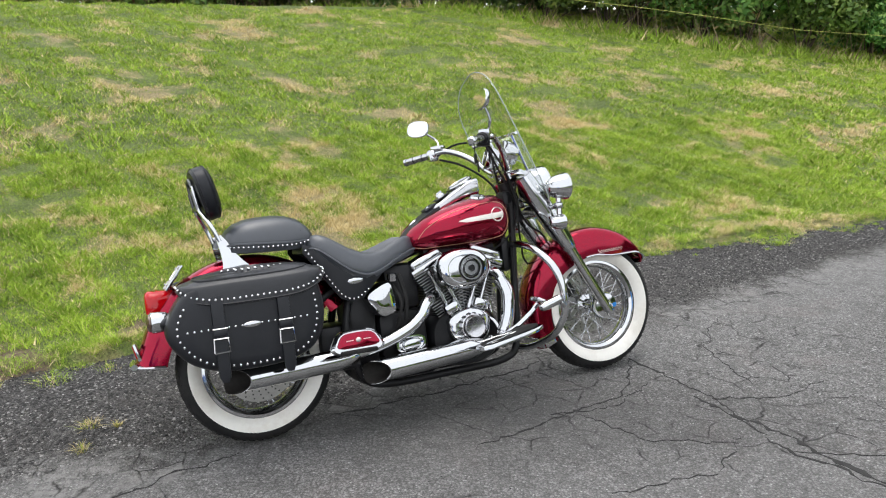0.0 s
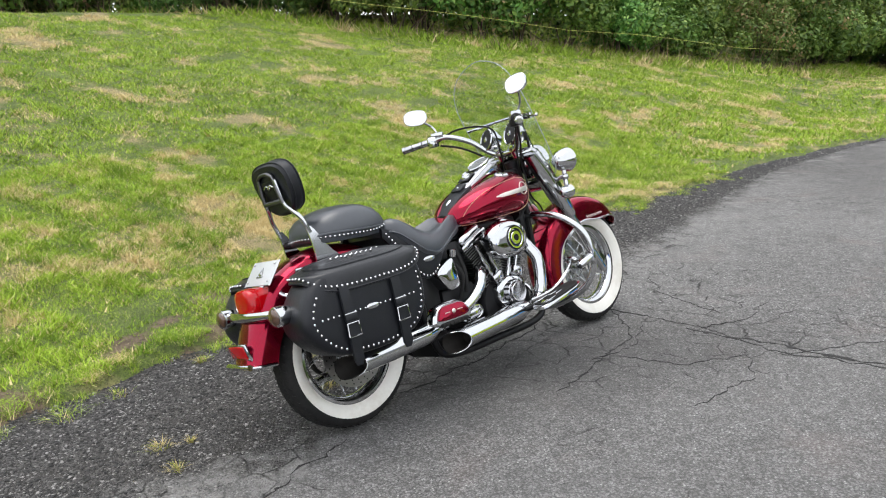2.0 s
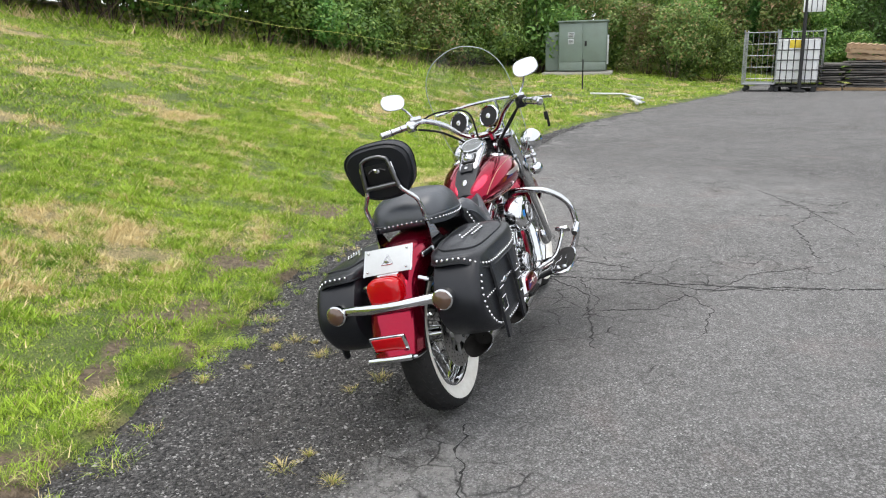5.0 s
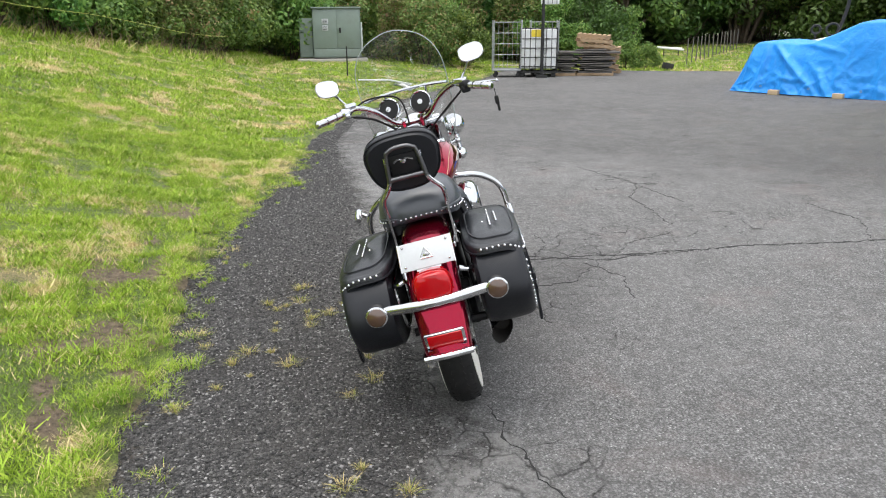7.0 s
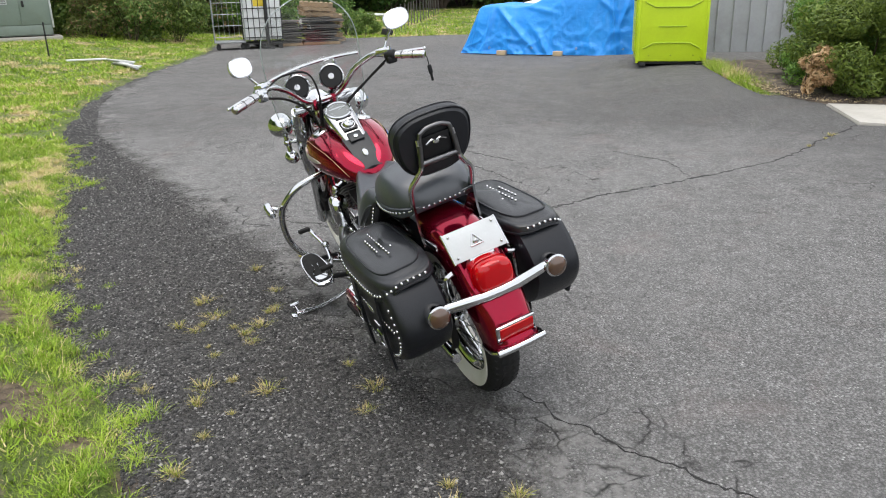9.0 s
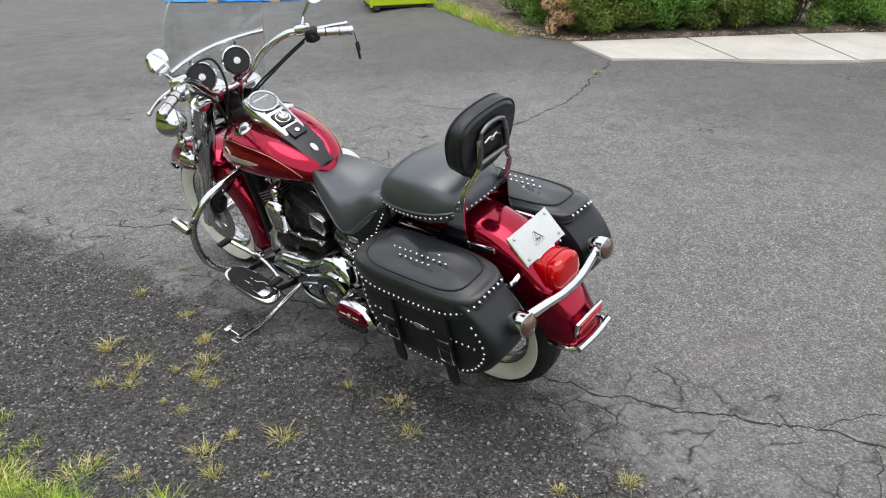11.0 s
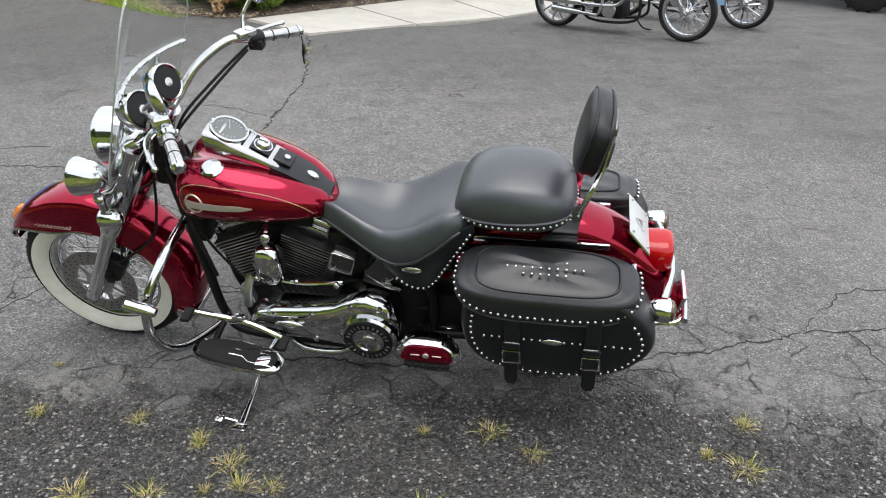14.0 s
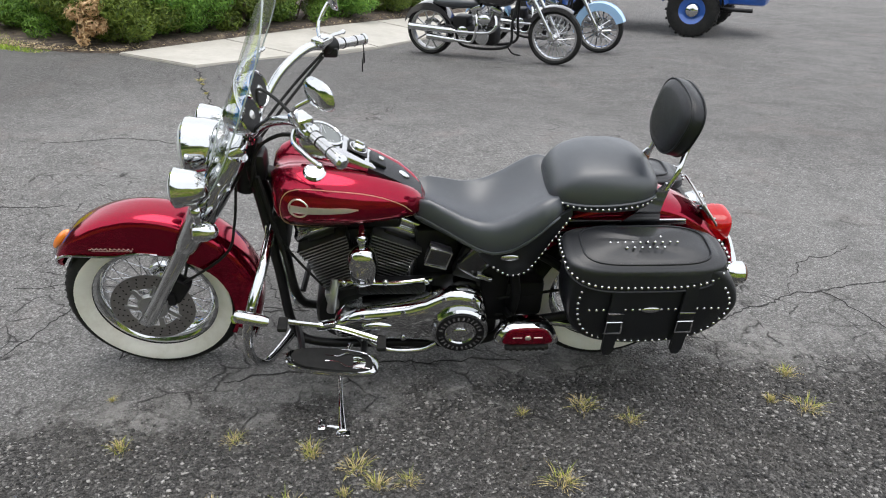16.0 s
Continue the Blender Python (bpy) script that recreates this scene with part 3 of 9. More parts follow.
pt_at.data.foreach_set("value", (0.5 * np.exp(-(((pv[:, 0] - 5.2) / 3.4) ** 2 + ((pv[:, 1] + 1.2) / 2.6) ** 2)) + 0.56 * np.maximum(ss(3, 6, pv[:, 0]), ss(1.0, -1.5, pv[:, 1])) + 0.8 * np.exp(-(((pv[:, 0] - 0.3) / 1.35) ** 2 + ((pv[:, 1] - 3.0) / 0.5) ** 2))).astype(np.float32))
mu_at = pavement.data.attributes.new("muddy", "FLOAT", "POINT")
mu_at.data.foreach_set("value", (0.8 * ss(0.32, -0.1, edge(pv[:, 0]) - pv[:, 1]) * ss(4, 1, pv[:, 0])).astype(np.float32))
cz_at = pavement.data.attributes.new("crazed", "FLOAT", "POINT")
cz = np.zeros(len(pv))
for cx, cy, r in ((1.25, 3.15, 0.75), (0.5, 2.9, 0.6), (-1.45, 2.2, 0.6), (2.0, 2.4, 0.6), (-0.3, 3.5, 0.5), (3.9, 3.0, 0.6)):
    cz = np.maximum(cz, np.exp(-((pv[:, 0] - cx) ** 2 + (pv[:, 1] - cy) ** 2) / (2 * (r * 0.7) ** 2)))
cz_at.data.foreach_set("value", cz.astype(np.float32))

# ---- the motorcycle ----
LEAN_DEG, HEAD_DEG = 14.0, 23.4
BIKE = Matrix.Translation((-0.820, 2.833, -0.008)) @ pose(0, 0, 0, 0, 0, HEAD_DEG) @ pose(0, 0, 0, -LEAN_DEG)
FX, RX, AZ = 1.725, 0.075, 0.310
bike = thing("motorcycle", "dark red chrome-trimmed cruiser motorcycle with studded black leather saddlebags", "motorcycle", m=BIKE)


def wheel(x, side_disc, name):
    bm = B()
    ring(bm, [(0.222, -0.036), (0.206, -0.038), (0.196, -0.03), (0.186, -0.018), (0.184, 0), (0.186, 0.018), (0.196, 0.03), (0.206, 0.038), (0.222, 0.036), (0.212, 0.026), (0.2, 0.0), (0.212, -0.026)], (x, 0, AZ), n=64)
    rim = part(name, bm, M["chrome"], bike, "laced chrome wheel with a whitewall tyre")
    bm = B()
    ring(bm, [(0.218, -0.038), (0.235, -0.054), (0.262, -0.064), (0.284, -0.062), (0.300, -0.050), (0.309, -0.03), (0.313, -0.01), (0.313, 0.01), (0.309, 0.03), (0.300, 0.050), (0.284, 0.062), (0.262, 0.064), (0.235, 0.054), (0.218, 0.038)], (x, 0, AZ), n=72)
    part("tyre", bm, M["rubber"], rim)
    # tread blocks standing proud of the crown
    bm = B()
    for i in range(56):
        a = 2 * math.pi * i / 56
        for k, (yy, rr) in enumerate(((-0.038, 0.2972), (-0.014, 0.3092), (0.014, 0.3092), (0.038, 0.2972))):
            a2 = a + (0.05 if k % 2 else 0)
            rot = Matrix.Rotation(-a2, 3, "Y") @ Matrix.Rotation(0.5 if k % 2 else -0.5, 3, "Z")
            rbox(bm, (x + rr * math.cos(a2), yy, AZ + rr * math.sin(a2)), (0.007, 0.019, 0.022), 0, Matrix.Rotation(-a2, 3, "Y") @ Matrix.Rotation(math.copysign(0.55, yy), 3, "Y") @ Matrix.Rotation(0.35 if k % 2 else -0.35, 3, "X") if abs(yy) > 0.03 else Matrix.Rotation(-a2, 3, "Y") @ Matrix.Rotation(0.35 if k % 2 else -0.35, 3, "X"))
    part("tread", bm, M["rubber"], rim)
    for s in (-1, 1):
        bm = B()
        prof = [(0.219, 0.0400), (0.236, 0.0565), (0.262, 0.0665), (0.272, 0.0662), (0.272, 0.060), (0.23, 0.046)]
        ring(bm, [(r, s * h) for r, h in prof], (x, 0, AZ), n=72)
        part("whitewall", bm, M["white_rubber"], rim, "cream white sidewall band")
    bm = B()
    lathe(bm, [(0.02, -0.075), (0.045, -0.07), (0.05, -0.055), (0.028, -0.045), (0.026, 0), (0.028, 0.045), (0.05, 0.055), (0.045, 0.07), (0.02, 0.075)], (x, 0, AZ), n=24)
    part("hub", bm, M["chrome"], rim)
    bm = B()
    tube(bm, [(0.045, 0, 0), (0.2, 0, 0)], 0.0017, 5, 0)
    me = None
    n = 40
    for i in range(n):
        a = 2 * math.pi * i / n
        s = 1 if i % 2 else -1
        lean = 0.55 if (i // 2) % 2 else -0.55
        if me is None:
            sp = part("spoke", bm, M["chrome"], rim)
            me = sp.data
        else:
            sp = new("spoke", me)
            sp.parent = rim
        p0 = Vector((x + 0.045 * math.cos(a + lean * 1.3), s * 0.055, AZ + 0.045 * math.sin(a + lean * 1.3)))
        p1 = Vector((x + 0.192 * math.cos(a), s * 0.006, AZ + 0.192 * math.sin(a)))
        d = p1 - p0
        q = Vector((1, 0, 0)).rotation_difference(d.normalized())
        k = d.length / 0.155
        sp.matrix_local = Matrix.LocRotScale(p0 - q @ Vector((0.045 * k, 0, 0)), q, (k, 1, 1))
    # brake disc with drilled holes' shadow ring, carrier and caliper
    s = side_disc
    bm = B()
    ring(bm, [(0.088, s * 0.074), (0.146, s * 0.074), (0.146, s * 0.079), (0.088, s * 0.079)], (x, 0, AZ), n=48)
    part("brake_disc", bm, M["disc"], rim)
    bm = B()
    lathe(bm, [(0.02, s * 0.055), (0.05, s * 0.06), (0.058, s * 0.072), (0.05, s * 0.082), (0.02, s * 0.086)], (x, 0, AZ), n=24)
    for i in range(7):
        a = 2 * math.pi * i / 7
        rbox(bm, (x + 0.075 * math.cos(a), s * 0.0765, AZ + 0.075 * math.sin(a)), (0.05, 0.008, 0.02), 0.002, Matrix.Rotation(-a - 0.25, 3, "Y"), 1)
    part("disc_carrier", bm, M["alloy"], rim)
    # solid dark dots on the disc, painting the shade inside its drilled holes
    bm = B()
    for i in range(24):
        a = 2 * math.pi * i / 24
        for r in (0.103, 0.118, 0.133):
            b2 = a + r * 4
            lathe(bm, [(0.0035, s * 0.0735), (0.0035, s * 0.0795)], (x + r * math.cos(b2), 0, AZ + r * math.sin(b2)), n=6)
    tagged(part("drill_holes", bm, M["exhaust_inside"], rim), kind="stuff")
    return rim


front_wheel = wheel(FX, 1, "front_wheel")
rear_wheel = wheel(RX, -1, "rear_wheel")
bm = B()
lathe(bm, [(0.012, -0.14), (0.016, -0.138), (0.016, 0.138), (0.012, 0.14)], (FX, 0, AZ), n=14)
part("front_axle", bm, M["chrome"], bike)
bm = B()
lathe(bm, [(0.02, -0.125), (0.058, -0.118), (0.066, -0.1), (0.066, -0.082), (0.05, -0.078)], (FX, 0, AZ), n=32)
part("hub_cap", bm, M["chrome"], bike)
bm = B()
lathe(bm, [(0.012, -0.15), (0.018, -0.148), (0.018, 0.148), (0.012, 0.15)], (RX, 0, AZ), n=14)
part("rear_axle", bm, M["black_metal"], bike)
bm = B()
rbox(bm, (FX - 0.1, 0.085, AZ + 0.095), (0.075, 0.055, 0.1), 0.014, Matrix.Rotation(-0.6, 3, "Y"))
rbox(bm, (FX - 0.085, 0.11, AZ + 0.07), (0.03, 0.03, 0.05), 0.006)
part("front_caliper", bm, M["black_metal"], bike)
bm = B()
rbox(bm, (RX + 0.09, -0.09, AZ + 0.1), (0.1, 0.05, 0.075), 0.012, Matrix.Rotation(0.6, 3, "Y"))
part("rear_caliper", bm, M["black_metal"], bike)


def fender(cx, cz, a0, a1, r_out, hw, r_in, n=44, crown=0.035, th=0.004, hw_end=None):
    """A curved guard: an arch swept round the axle. r_out, r_in and hw are functions of the angle in degrees."""
    bm = B()
    rings = []
    for i in range(n + 1):
        d = a0 + (a1 - a0) * i / n
        a = radians(d)
        ro, ri, w = r_out(d), r_in(d), hw(d)
        sec = []
        m = 9
        for j in range(m + 1):
            u = math.pi * j / m
            c, s = math.cos(u), math.sin(u)
            sec.append((math.copysign(abs(c) ** 0.72, c) * w, ro - crown + crown * abs(s) ** 0.9))
        outer = [(w, ri)] + sec + [(-w, ri)]
        inner = [(y * (1 - th * 1.5 / w), r - (th if r > ri + 1e-6 else 0)) for y, r in reversed(outer)]
        rings.append([(cx + r * math.cos(a), y, cz + r * math.sin(a)) for y, r in outer + inner])
    loft(bm, rings)
    return bm


def lerp(x, xs, ys):
    return float(np.interp(x, xs, ys))


f_out = lambda d: lerp(d, (30, 36, 55, 90, 130, 165, 200, 208), (0.345, 0.368, 0.378, 0.385, 0.392, 0.392, 0.372, 0.372))
f_in = lambda d: min(f_out(d) - 0.02, max(lerp(d, (100, 125, 150, 200), (0.243, 0.25, 0.275, 0.29)), 0.232 / max(0.3, math.sin(radians(max(d, 1)))) if d < 118 else 0))
f_w = lambda d: lerp(d, (30, 40, 60, 150, 208), (0.05, 0.07, 0.082, 0.082, 0.078))
part("front_fender", fender(FX, AZ, 33, 206, f_out, f_w, f_in), M["paint"], bike, "deep valanced red front fender")
bm = B()
for s in (-1, 1):
    pts = []
    for d in (34, 38, 45, 55, 65, 75, 85, 95, 104):
        a, r = radians(d), f_in(d) + 0.003
        pts.append((FX + r * math.cos(a), s * (f_w(d) + 0.003), AZ + r * math.sin(a)))
    tube(bm, pts, 0.005, 8, 3)
tube(bm, [(FX + 0.283, -0.056, AZ + 0.183), (FX + 0.296, -0.03, AZ + 0.187), (FX + 0.3, 0, AZ + 0.188), (FX + 0.296, 0.03, AZ + 0.187), (FX + 0.283, 0.056, AZ + 0.183)], 0.009, 8, 4)
part("fender_trim", bm, M["chrome"], bike, "chrome fender skirt trim")
bm = B()
for s in (-1, 1):
    rbox(bm, (FX - 0.31, s * 0.085, AZ - 0.125), (0.06, 0.004, 0.04), 0.001, Matrix.Rotation(-0.35, 3, "Y"))
rbox(bm, (FX - 0.35, 0, AZ - 0.13), (0.008, 0.17, 0.05), 0.003, Matrix.Rotation(-0.4, 3, "Y"))
part("mud_flap", bm, M["dull_chrome"], bike, "grey splash guard at the fender's end")
bm = B()
ball(bm, (FX + 0.276, 0, AZ + 0.248), (0.05, 0.024, 0.02), 16, 10, Matrix.Rotation(0.85, 3, "Y"))
part("fender_lamp", bm, M["orange_lens"], bike, "orange fender marker lamp")
bm = B()
rbox(bm, (FX + 0.268, 0, AZ + 0.243), (0.11, 0.056, 0.02), 0.008, Matrix.Rotation(0.85, 3, "Y"))
part("lamp_bezel", bm, M["chrome"], bike)
# script on the front fender: plain slanting strokes
for s in (-1, 1):
    bm = B()
    pts = []
    for i in range(61):
        u = i / 60
        wave = math.sin(u * 62) * (0.0035 if 0.08 < u % 0.55 else 0.008)
        pts.append((FX + 0.012 + 0.145 * u + 0.002 * math.cos(u * 62), s * (f_w(70) + 0.0012), 0.572 + 0.006 * u + wave))
    tube(bm, pts, 0.0011, 5, 0)
    tube(bm, [(FX + 0.02, s * (f_w(70) + 0.0012), 0.564), (FX + 0.15, s * (f_w(70) + 0.0012), 0.569)], 0.0009, 5, 0)
    part("fender_script", bm, M["silver_badge"], bike)

r_out = lambda d: lerp(d, (35, 70, 100, 140, 160, 172), (0.44, 0.447, 0.45, 0.452, 0.45, 0.462))
r_w = lambda d: lerp(d, (35, 100, 150, 172), (0.085, 0.093, 0.092, 0.084))
r_in = lambda d: lerp(d, (35, 60, 90, 120, 150, 172), (0.36, 0.35, 0.35, 0.34, 0.335, 0.345))
part("rear_fender", fender(RX, AZ, 28, 171, r_out, r_w, r_in, crown=0.05), M["paint"], bike, "wide red rear fender")


def on_rear(d, r=0.0, y=0.0):
    a = radians(d)
    rr = r_out(d) + r
    return (RX + rr * math.cos(a), y, AZ + rr * math.sin(a))


# chrome fender tip with its framed reflector
bm = B()
for s in (-1, 1):
    tube(bm, [on_rear(171, -0.11, s * 0.086), on_rear(171.5, -0.03, s * 0.089), on_rear(171, 0.004, s * 0.06)], 0.008, 8, 4)
tube(bm, [on_rear(171, 0.003, -0.086), on_rear(171, 0.009, 0), on_rear(171, 0.003, 0.086)], 0.012, 10, 4)
part("fender_tip", bm, M["chrome"], bike, "chrome fender tip")
bm = B()
RT = Matrix.Rotation(radians(-14), 3, "Y")
rbox(bm, on_rear(164.2, 0.005), (0.014, 0.142, 0.07), 0.005, RT)
rf = part("reflector_frame", bm, M["chrome"], bike)
bm = B()
rbox(bm, on_rear(164.2, 0.011), (0.012, 0.122, 0.052), 0.004, RT)
part("reflector", bm, M["red_lens"], rf, "red rear reflector")
# tail lamp: a deep housing growing out of the fender, rounded lens at its end
TZ = 0.601
bm = B()
rings = []
for x, w, h, dz in ((-0.17, 0.05, 0.04, 0.012), (-0.215, 0.062, 0.052, 0.006), (-0.262, 0.069, 0.059, 0.0), (-0.27, 0.0715, 0.0615, 0.0), (-0.275, 0.0715, 0.0615, 0.0)):
    rings.append([(x, y, TZ + z + dz) for y, z in (sup(2 * math.pi * j / 28, w, h, 3.0) for j in range(28))])
loft(bm, rings)
tl = part("tail_lamp", bm, M["red_lens"], bike, "large glossy red tail lamp")
bm = B()
rings = []
for off, w, h in ((0.0, 0.067, 0.057), (0.018, 0.068, 0.058), (0.034, 0.065, 0.055), (0.043, 0.056, 0.047), (0.047, 0.036, 0.03)):
    rings.append([(-0.272 - off, y, TZ + z + off * 0.15) for y, z in (sup(2 * math.pi * j / 28, w, h, 3.0) for j in range(28))])
loft(bm, rings)
part("lens", bm, M["red_lens"], tl, "red ribbed lens")
# indicator bar, across the fender under the lamp
bm = B()
rings = []
for y in (-0.2, -0.17, -0.06, 0.0, 0.06, 0.17, 0.2):
    xo = -0.322 + 0.04 * (abs(y) / 0.2) ** 2
    h = 0.019 if abs(y) < 0.19 else 0.014
    rings.append([(xo + 0.015 * math.cos(q), y, 0.557 + h * math.sin(q)) for q in (2 * math.pi * j / 14 for j in range(14))])
loft(bm, rings)
part("indicator_bar", bm, M["chrome"], bike, "chrome bar carrying the rear indicators")
for s in (-1, 1):
    bm = B()
    lathe(bm, [(0.008, 0.055), (0.024, 0.048), (0.035, 0.028), (0.039, 0.0), (0.039, -0.022), (0.034, -0.025)], (-0.285, s * 0.217, 0.55), (1, 0, 0), 28)
    ind = part("rear_indicator", bm, M["chrome"], bike)
    bm = B()
    lathe(bm, [(0.034, -0.02), (0.033, -0.031), (0.021, -0.039), (0.004, -0.041)], (-0.285, s * 0.217, 0.55), (1, 0, 0), 28)
    part("lens", bm, M["amber_lens"], ind, "smoky amber indicator lens")
# plate, blank, with a plain emblem, leaning well forward
PR = Matrix.Rotation(radians(39), 3, "Y")
PQ = Vector((-0.205, 0, 0.704))
bm = B()
rbox(bm, PQ, (0.003, 0.19, 0.106), 0.001, PR)
plate = part("plate", bm, M["plate"], bike, "white plate with bolts and a small emblem")
for y, z in ((-0.08, 0.038), (0.08, 0.038), (-0.08, -0.038), (0.08, -0.038)):
    bm = B()
    ball(bm, PQ + PR @ Vector((-0.003, y, z)), 0.005, 8, 6)
    part("bolt", bm, M["dull_chrome"], plate)
bm = B()
tri3 = [PQ + PR @ Vector((-0.003, 0.026 * math.cos(a), 0.026 * math.sin(a) - 0.004)) for a in (radians(90), radians(210), radians(330))]
for i in range(3):
    tube(bm, [tri3[i], tri3[(i + 1) % 3]], 0.003, 6, 0)
ball(bm, PQ + PR @ Vector((-0.003, 0, -0.008)), (0.003, 0.011, 0.011), 10, 6)
part("emblem", bm, M["dull_chrome"], plate)
bm = B()
for y in (-0.097, 0.097):
    tube(bm, [PQ + PR @ Vector((0.003, y, -0.055)), PQ + PR @ Vector((0.003, y, 0.055))], 0.004, 6, 0)
rbox(bm, PQ + PR @ Vector((0.008, 0, -0.02)), (0.01, 0.09, 0.08), 0.003, PR)
tube(bm, [(-0.21, 0, 0.67), (-0.2, 0, 0.63)], 0.012, 8, 0)
part("plate_bracket", bm, M["chrome"], bike)

# ---- frame and swing arm ----
bm = B()
for s in (-1, 1):
    tube(bm, [(1.33, s * 0.02, 0.86), (1.30, s * 0.05, 0.72), (1.265, s * 0.075, 0.45), (1.24, s * 0.085, 0.22), (1.16, s * 0.1, 0.15), (0.9, s * 0.105, 0.14), (0.55, s * 0.11, 0.15), (0.46, s * 0.12, 0.26), (0.44, s * 0.12, 0.42), (0.50, s * 0.09, 0.62)], 0.017, 12)
    tube(bm, [(0.50, s * 0.09, 0.62), (0.3, s * 0.1, 0.50), (0.16, s * 0.105, 0.36), (RX, s * 0.11, AZ)], 0.016, 10)
    tube(bm, [(0.48, s * 0.12, 0.25), (0.3, s * 0.115, 0.26), (RX - 0.01, s * 0.11, AZ)], 0.018, 10)
    tube(bm, [(0.16, s * 0.1, 0.64), (0.3, s * 0.1, 0.63), (0.50, s * 0.09, 0.62)], 0.012, 8)
tube(bm, [(1.34, 0, 0.84), (1.2, 0, 0.8), (0.9, 0, 0.72), (0.6, 0, 0.62)], 0.026, 12)
tube(bm, [(1.36, 0, 0.76), (1.315, 0, 0.95)], 0.034, 14, 0)
rbox(bm, (0.52, 0, 0.4), (0.12, 0.2, 0.34), 0.02)
rbox(bm, (0.66, 0, 0.2), (0.34, 0.2, 0.1), 0.02)
rbox(bm, (0.4, 0.0, 0.34), (0.14, 0.21, 0.16), 0.02)
part("frame", bm, M["black_metal"], bike, "black tubular frame")
# belt guard
bm = B()
ring(bm, [(0.098, 0.088), (0.11, 0.088), (0.11, 0.112), (0.098, 0.112)], (RX, 0, AZ), n=40)
tube(bm, [(RX, 0.1, AZ + 0.105), (0.5, 0.1, 0.345)], 0.006, 6, 0)
tube(bm, [(RX, 0.1, AZ - 0.105), (0.5, 0.1, 0.27)], 0.006, 6, 0)
part("drive_belt", bm, M["rubber"], bike)
bm = B()
tube(bm, [(0.4, 0.1, 0.255), (0.2, 0.112, 0.225), (0.02, 0.112, 0.2), (-0.02, 0.112, 0.2)], 0.018, 10)
part("belt_guard", bm, M["chrome"], bike)

# ---- engine ----
bm = B()
rings = []
for y in (-0.105, -0.09, 0.09, 0.105):
    k = 0.93 if abs(y) > 0.1 else 1.0
    rr = []
    for j in range(36):
        dx, dz = sup(2 * math.pi * j / 36, 0.165 * k, 0.13 * k, 2.6)
        rr.append((0.985 + dx, y, 0.285 + dz))
    rings.append(rr)
loft(bm, rings)
rbox(bm, (0.70, 0, 0.34), (0.22, 0.19, 0.2), 0.03)
rbox(bm, (0.985, 0, 0.50), (0.1, 0.08, 0.24), 0.02)
rbox(bm, (0.72, 0, 0.54), (0.16, 0.16, 0.2), 0.03)
rbox(bm, (1.02, 0, 0.66), (0.36, 0.12, 0.06), 0.02)
engine = part("engine", bm, M["black_metal"], bike, "air-cooled black and chrome V-twin engine")


def fin(cyl, c, w, d, h, rot):
    """One cooling fin: a black plate with a bright machined rim."""
    bm = B()
    rbox(bm, c, (w, d, h), 0.0, rot)
    ob = part("fin", bm, M["fin"], cyl)
    ob.data.materials.append(M["fin_edge"])
    up = rot @ Vector((0, 0, 1))
    for p in ob.data.polygons:
        p.material_index = 1 if abs(p.normal.dot(up)) < 0.5 else 0


def cylinder(ang):
    rot = Matrix.Rotation(radians(ang), 3, "Y")
    base = Vector((0.985, 0, 0.30))
    ax = rot @ Vector((0, 0, 1))
    bm = B()
    lathe(bm, [(0.058, 0.09), (0.058, 0.335)], base, ax, 24)
    cyl = part("cylinder", bm, M["black_metal"], bike, "black finned engine cylinder")
    for i in range(15):
        fin(cyl, base + ax * (0.10 + i * 0.0125), 0.146 + 0.02 * math.sin(i * 0.2), 0.196, 0.0042, rot)
    for i in range(4):
        fin(cyl, base + ax * (0.288 + i * 0.0125), 0.168 + 0.004 * i, 0.205, 0.0048, rot)
    bm = B()
    rbox(bm, base + ax * 0.31, (0.1, 0.13, 0.06), 0.01, rot)
    part("cylinder_head", bm, M["black_metal"], cyl)
    bm = B()
    off = Vector((0, -0.025, 0))
    rbox(bm, base + off + ax * 0.346, (0.186, 0.16, 0.03), 0.008, rot)
    rbox(bm, base + off + ax * 0.374, (0.16, 0.14, 0.044), 0.016, rot, 3)
    for dx in (-0.07, 0.07):
        for dy in (-0.095, 0.045):
            lathe(bm, [(0.009, 0.36), (0.009, 0.369), (0.004, 0.371)], base + rot @ Vector((dx, dy, 0)), ax, 10)
    part("rocker_cover", bm, M["chrome"], cyl)
    for s in (-0.022, 0.022):
        bm = B()
        tube(bm, [base + rot @ Vector((s * 1.1, -0.116, 0.06)), base + rot @ Vector((s, -0.112, 0.33))], 0.0105, 10, 0)
        for z in (0.07, 0.2, 0.31):
            lathe(bm, [(0.014, z), (0.014, z + 0.012)], base + rot @ Vector((s * 1.05, -0.114, 0)), ax, 10)
        part("pushrod_tube", bm, M["chrome"], cyl)


cylinder(23)
cylinder(-23)
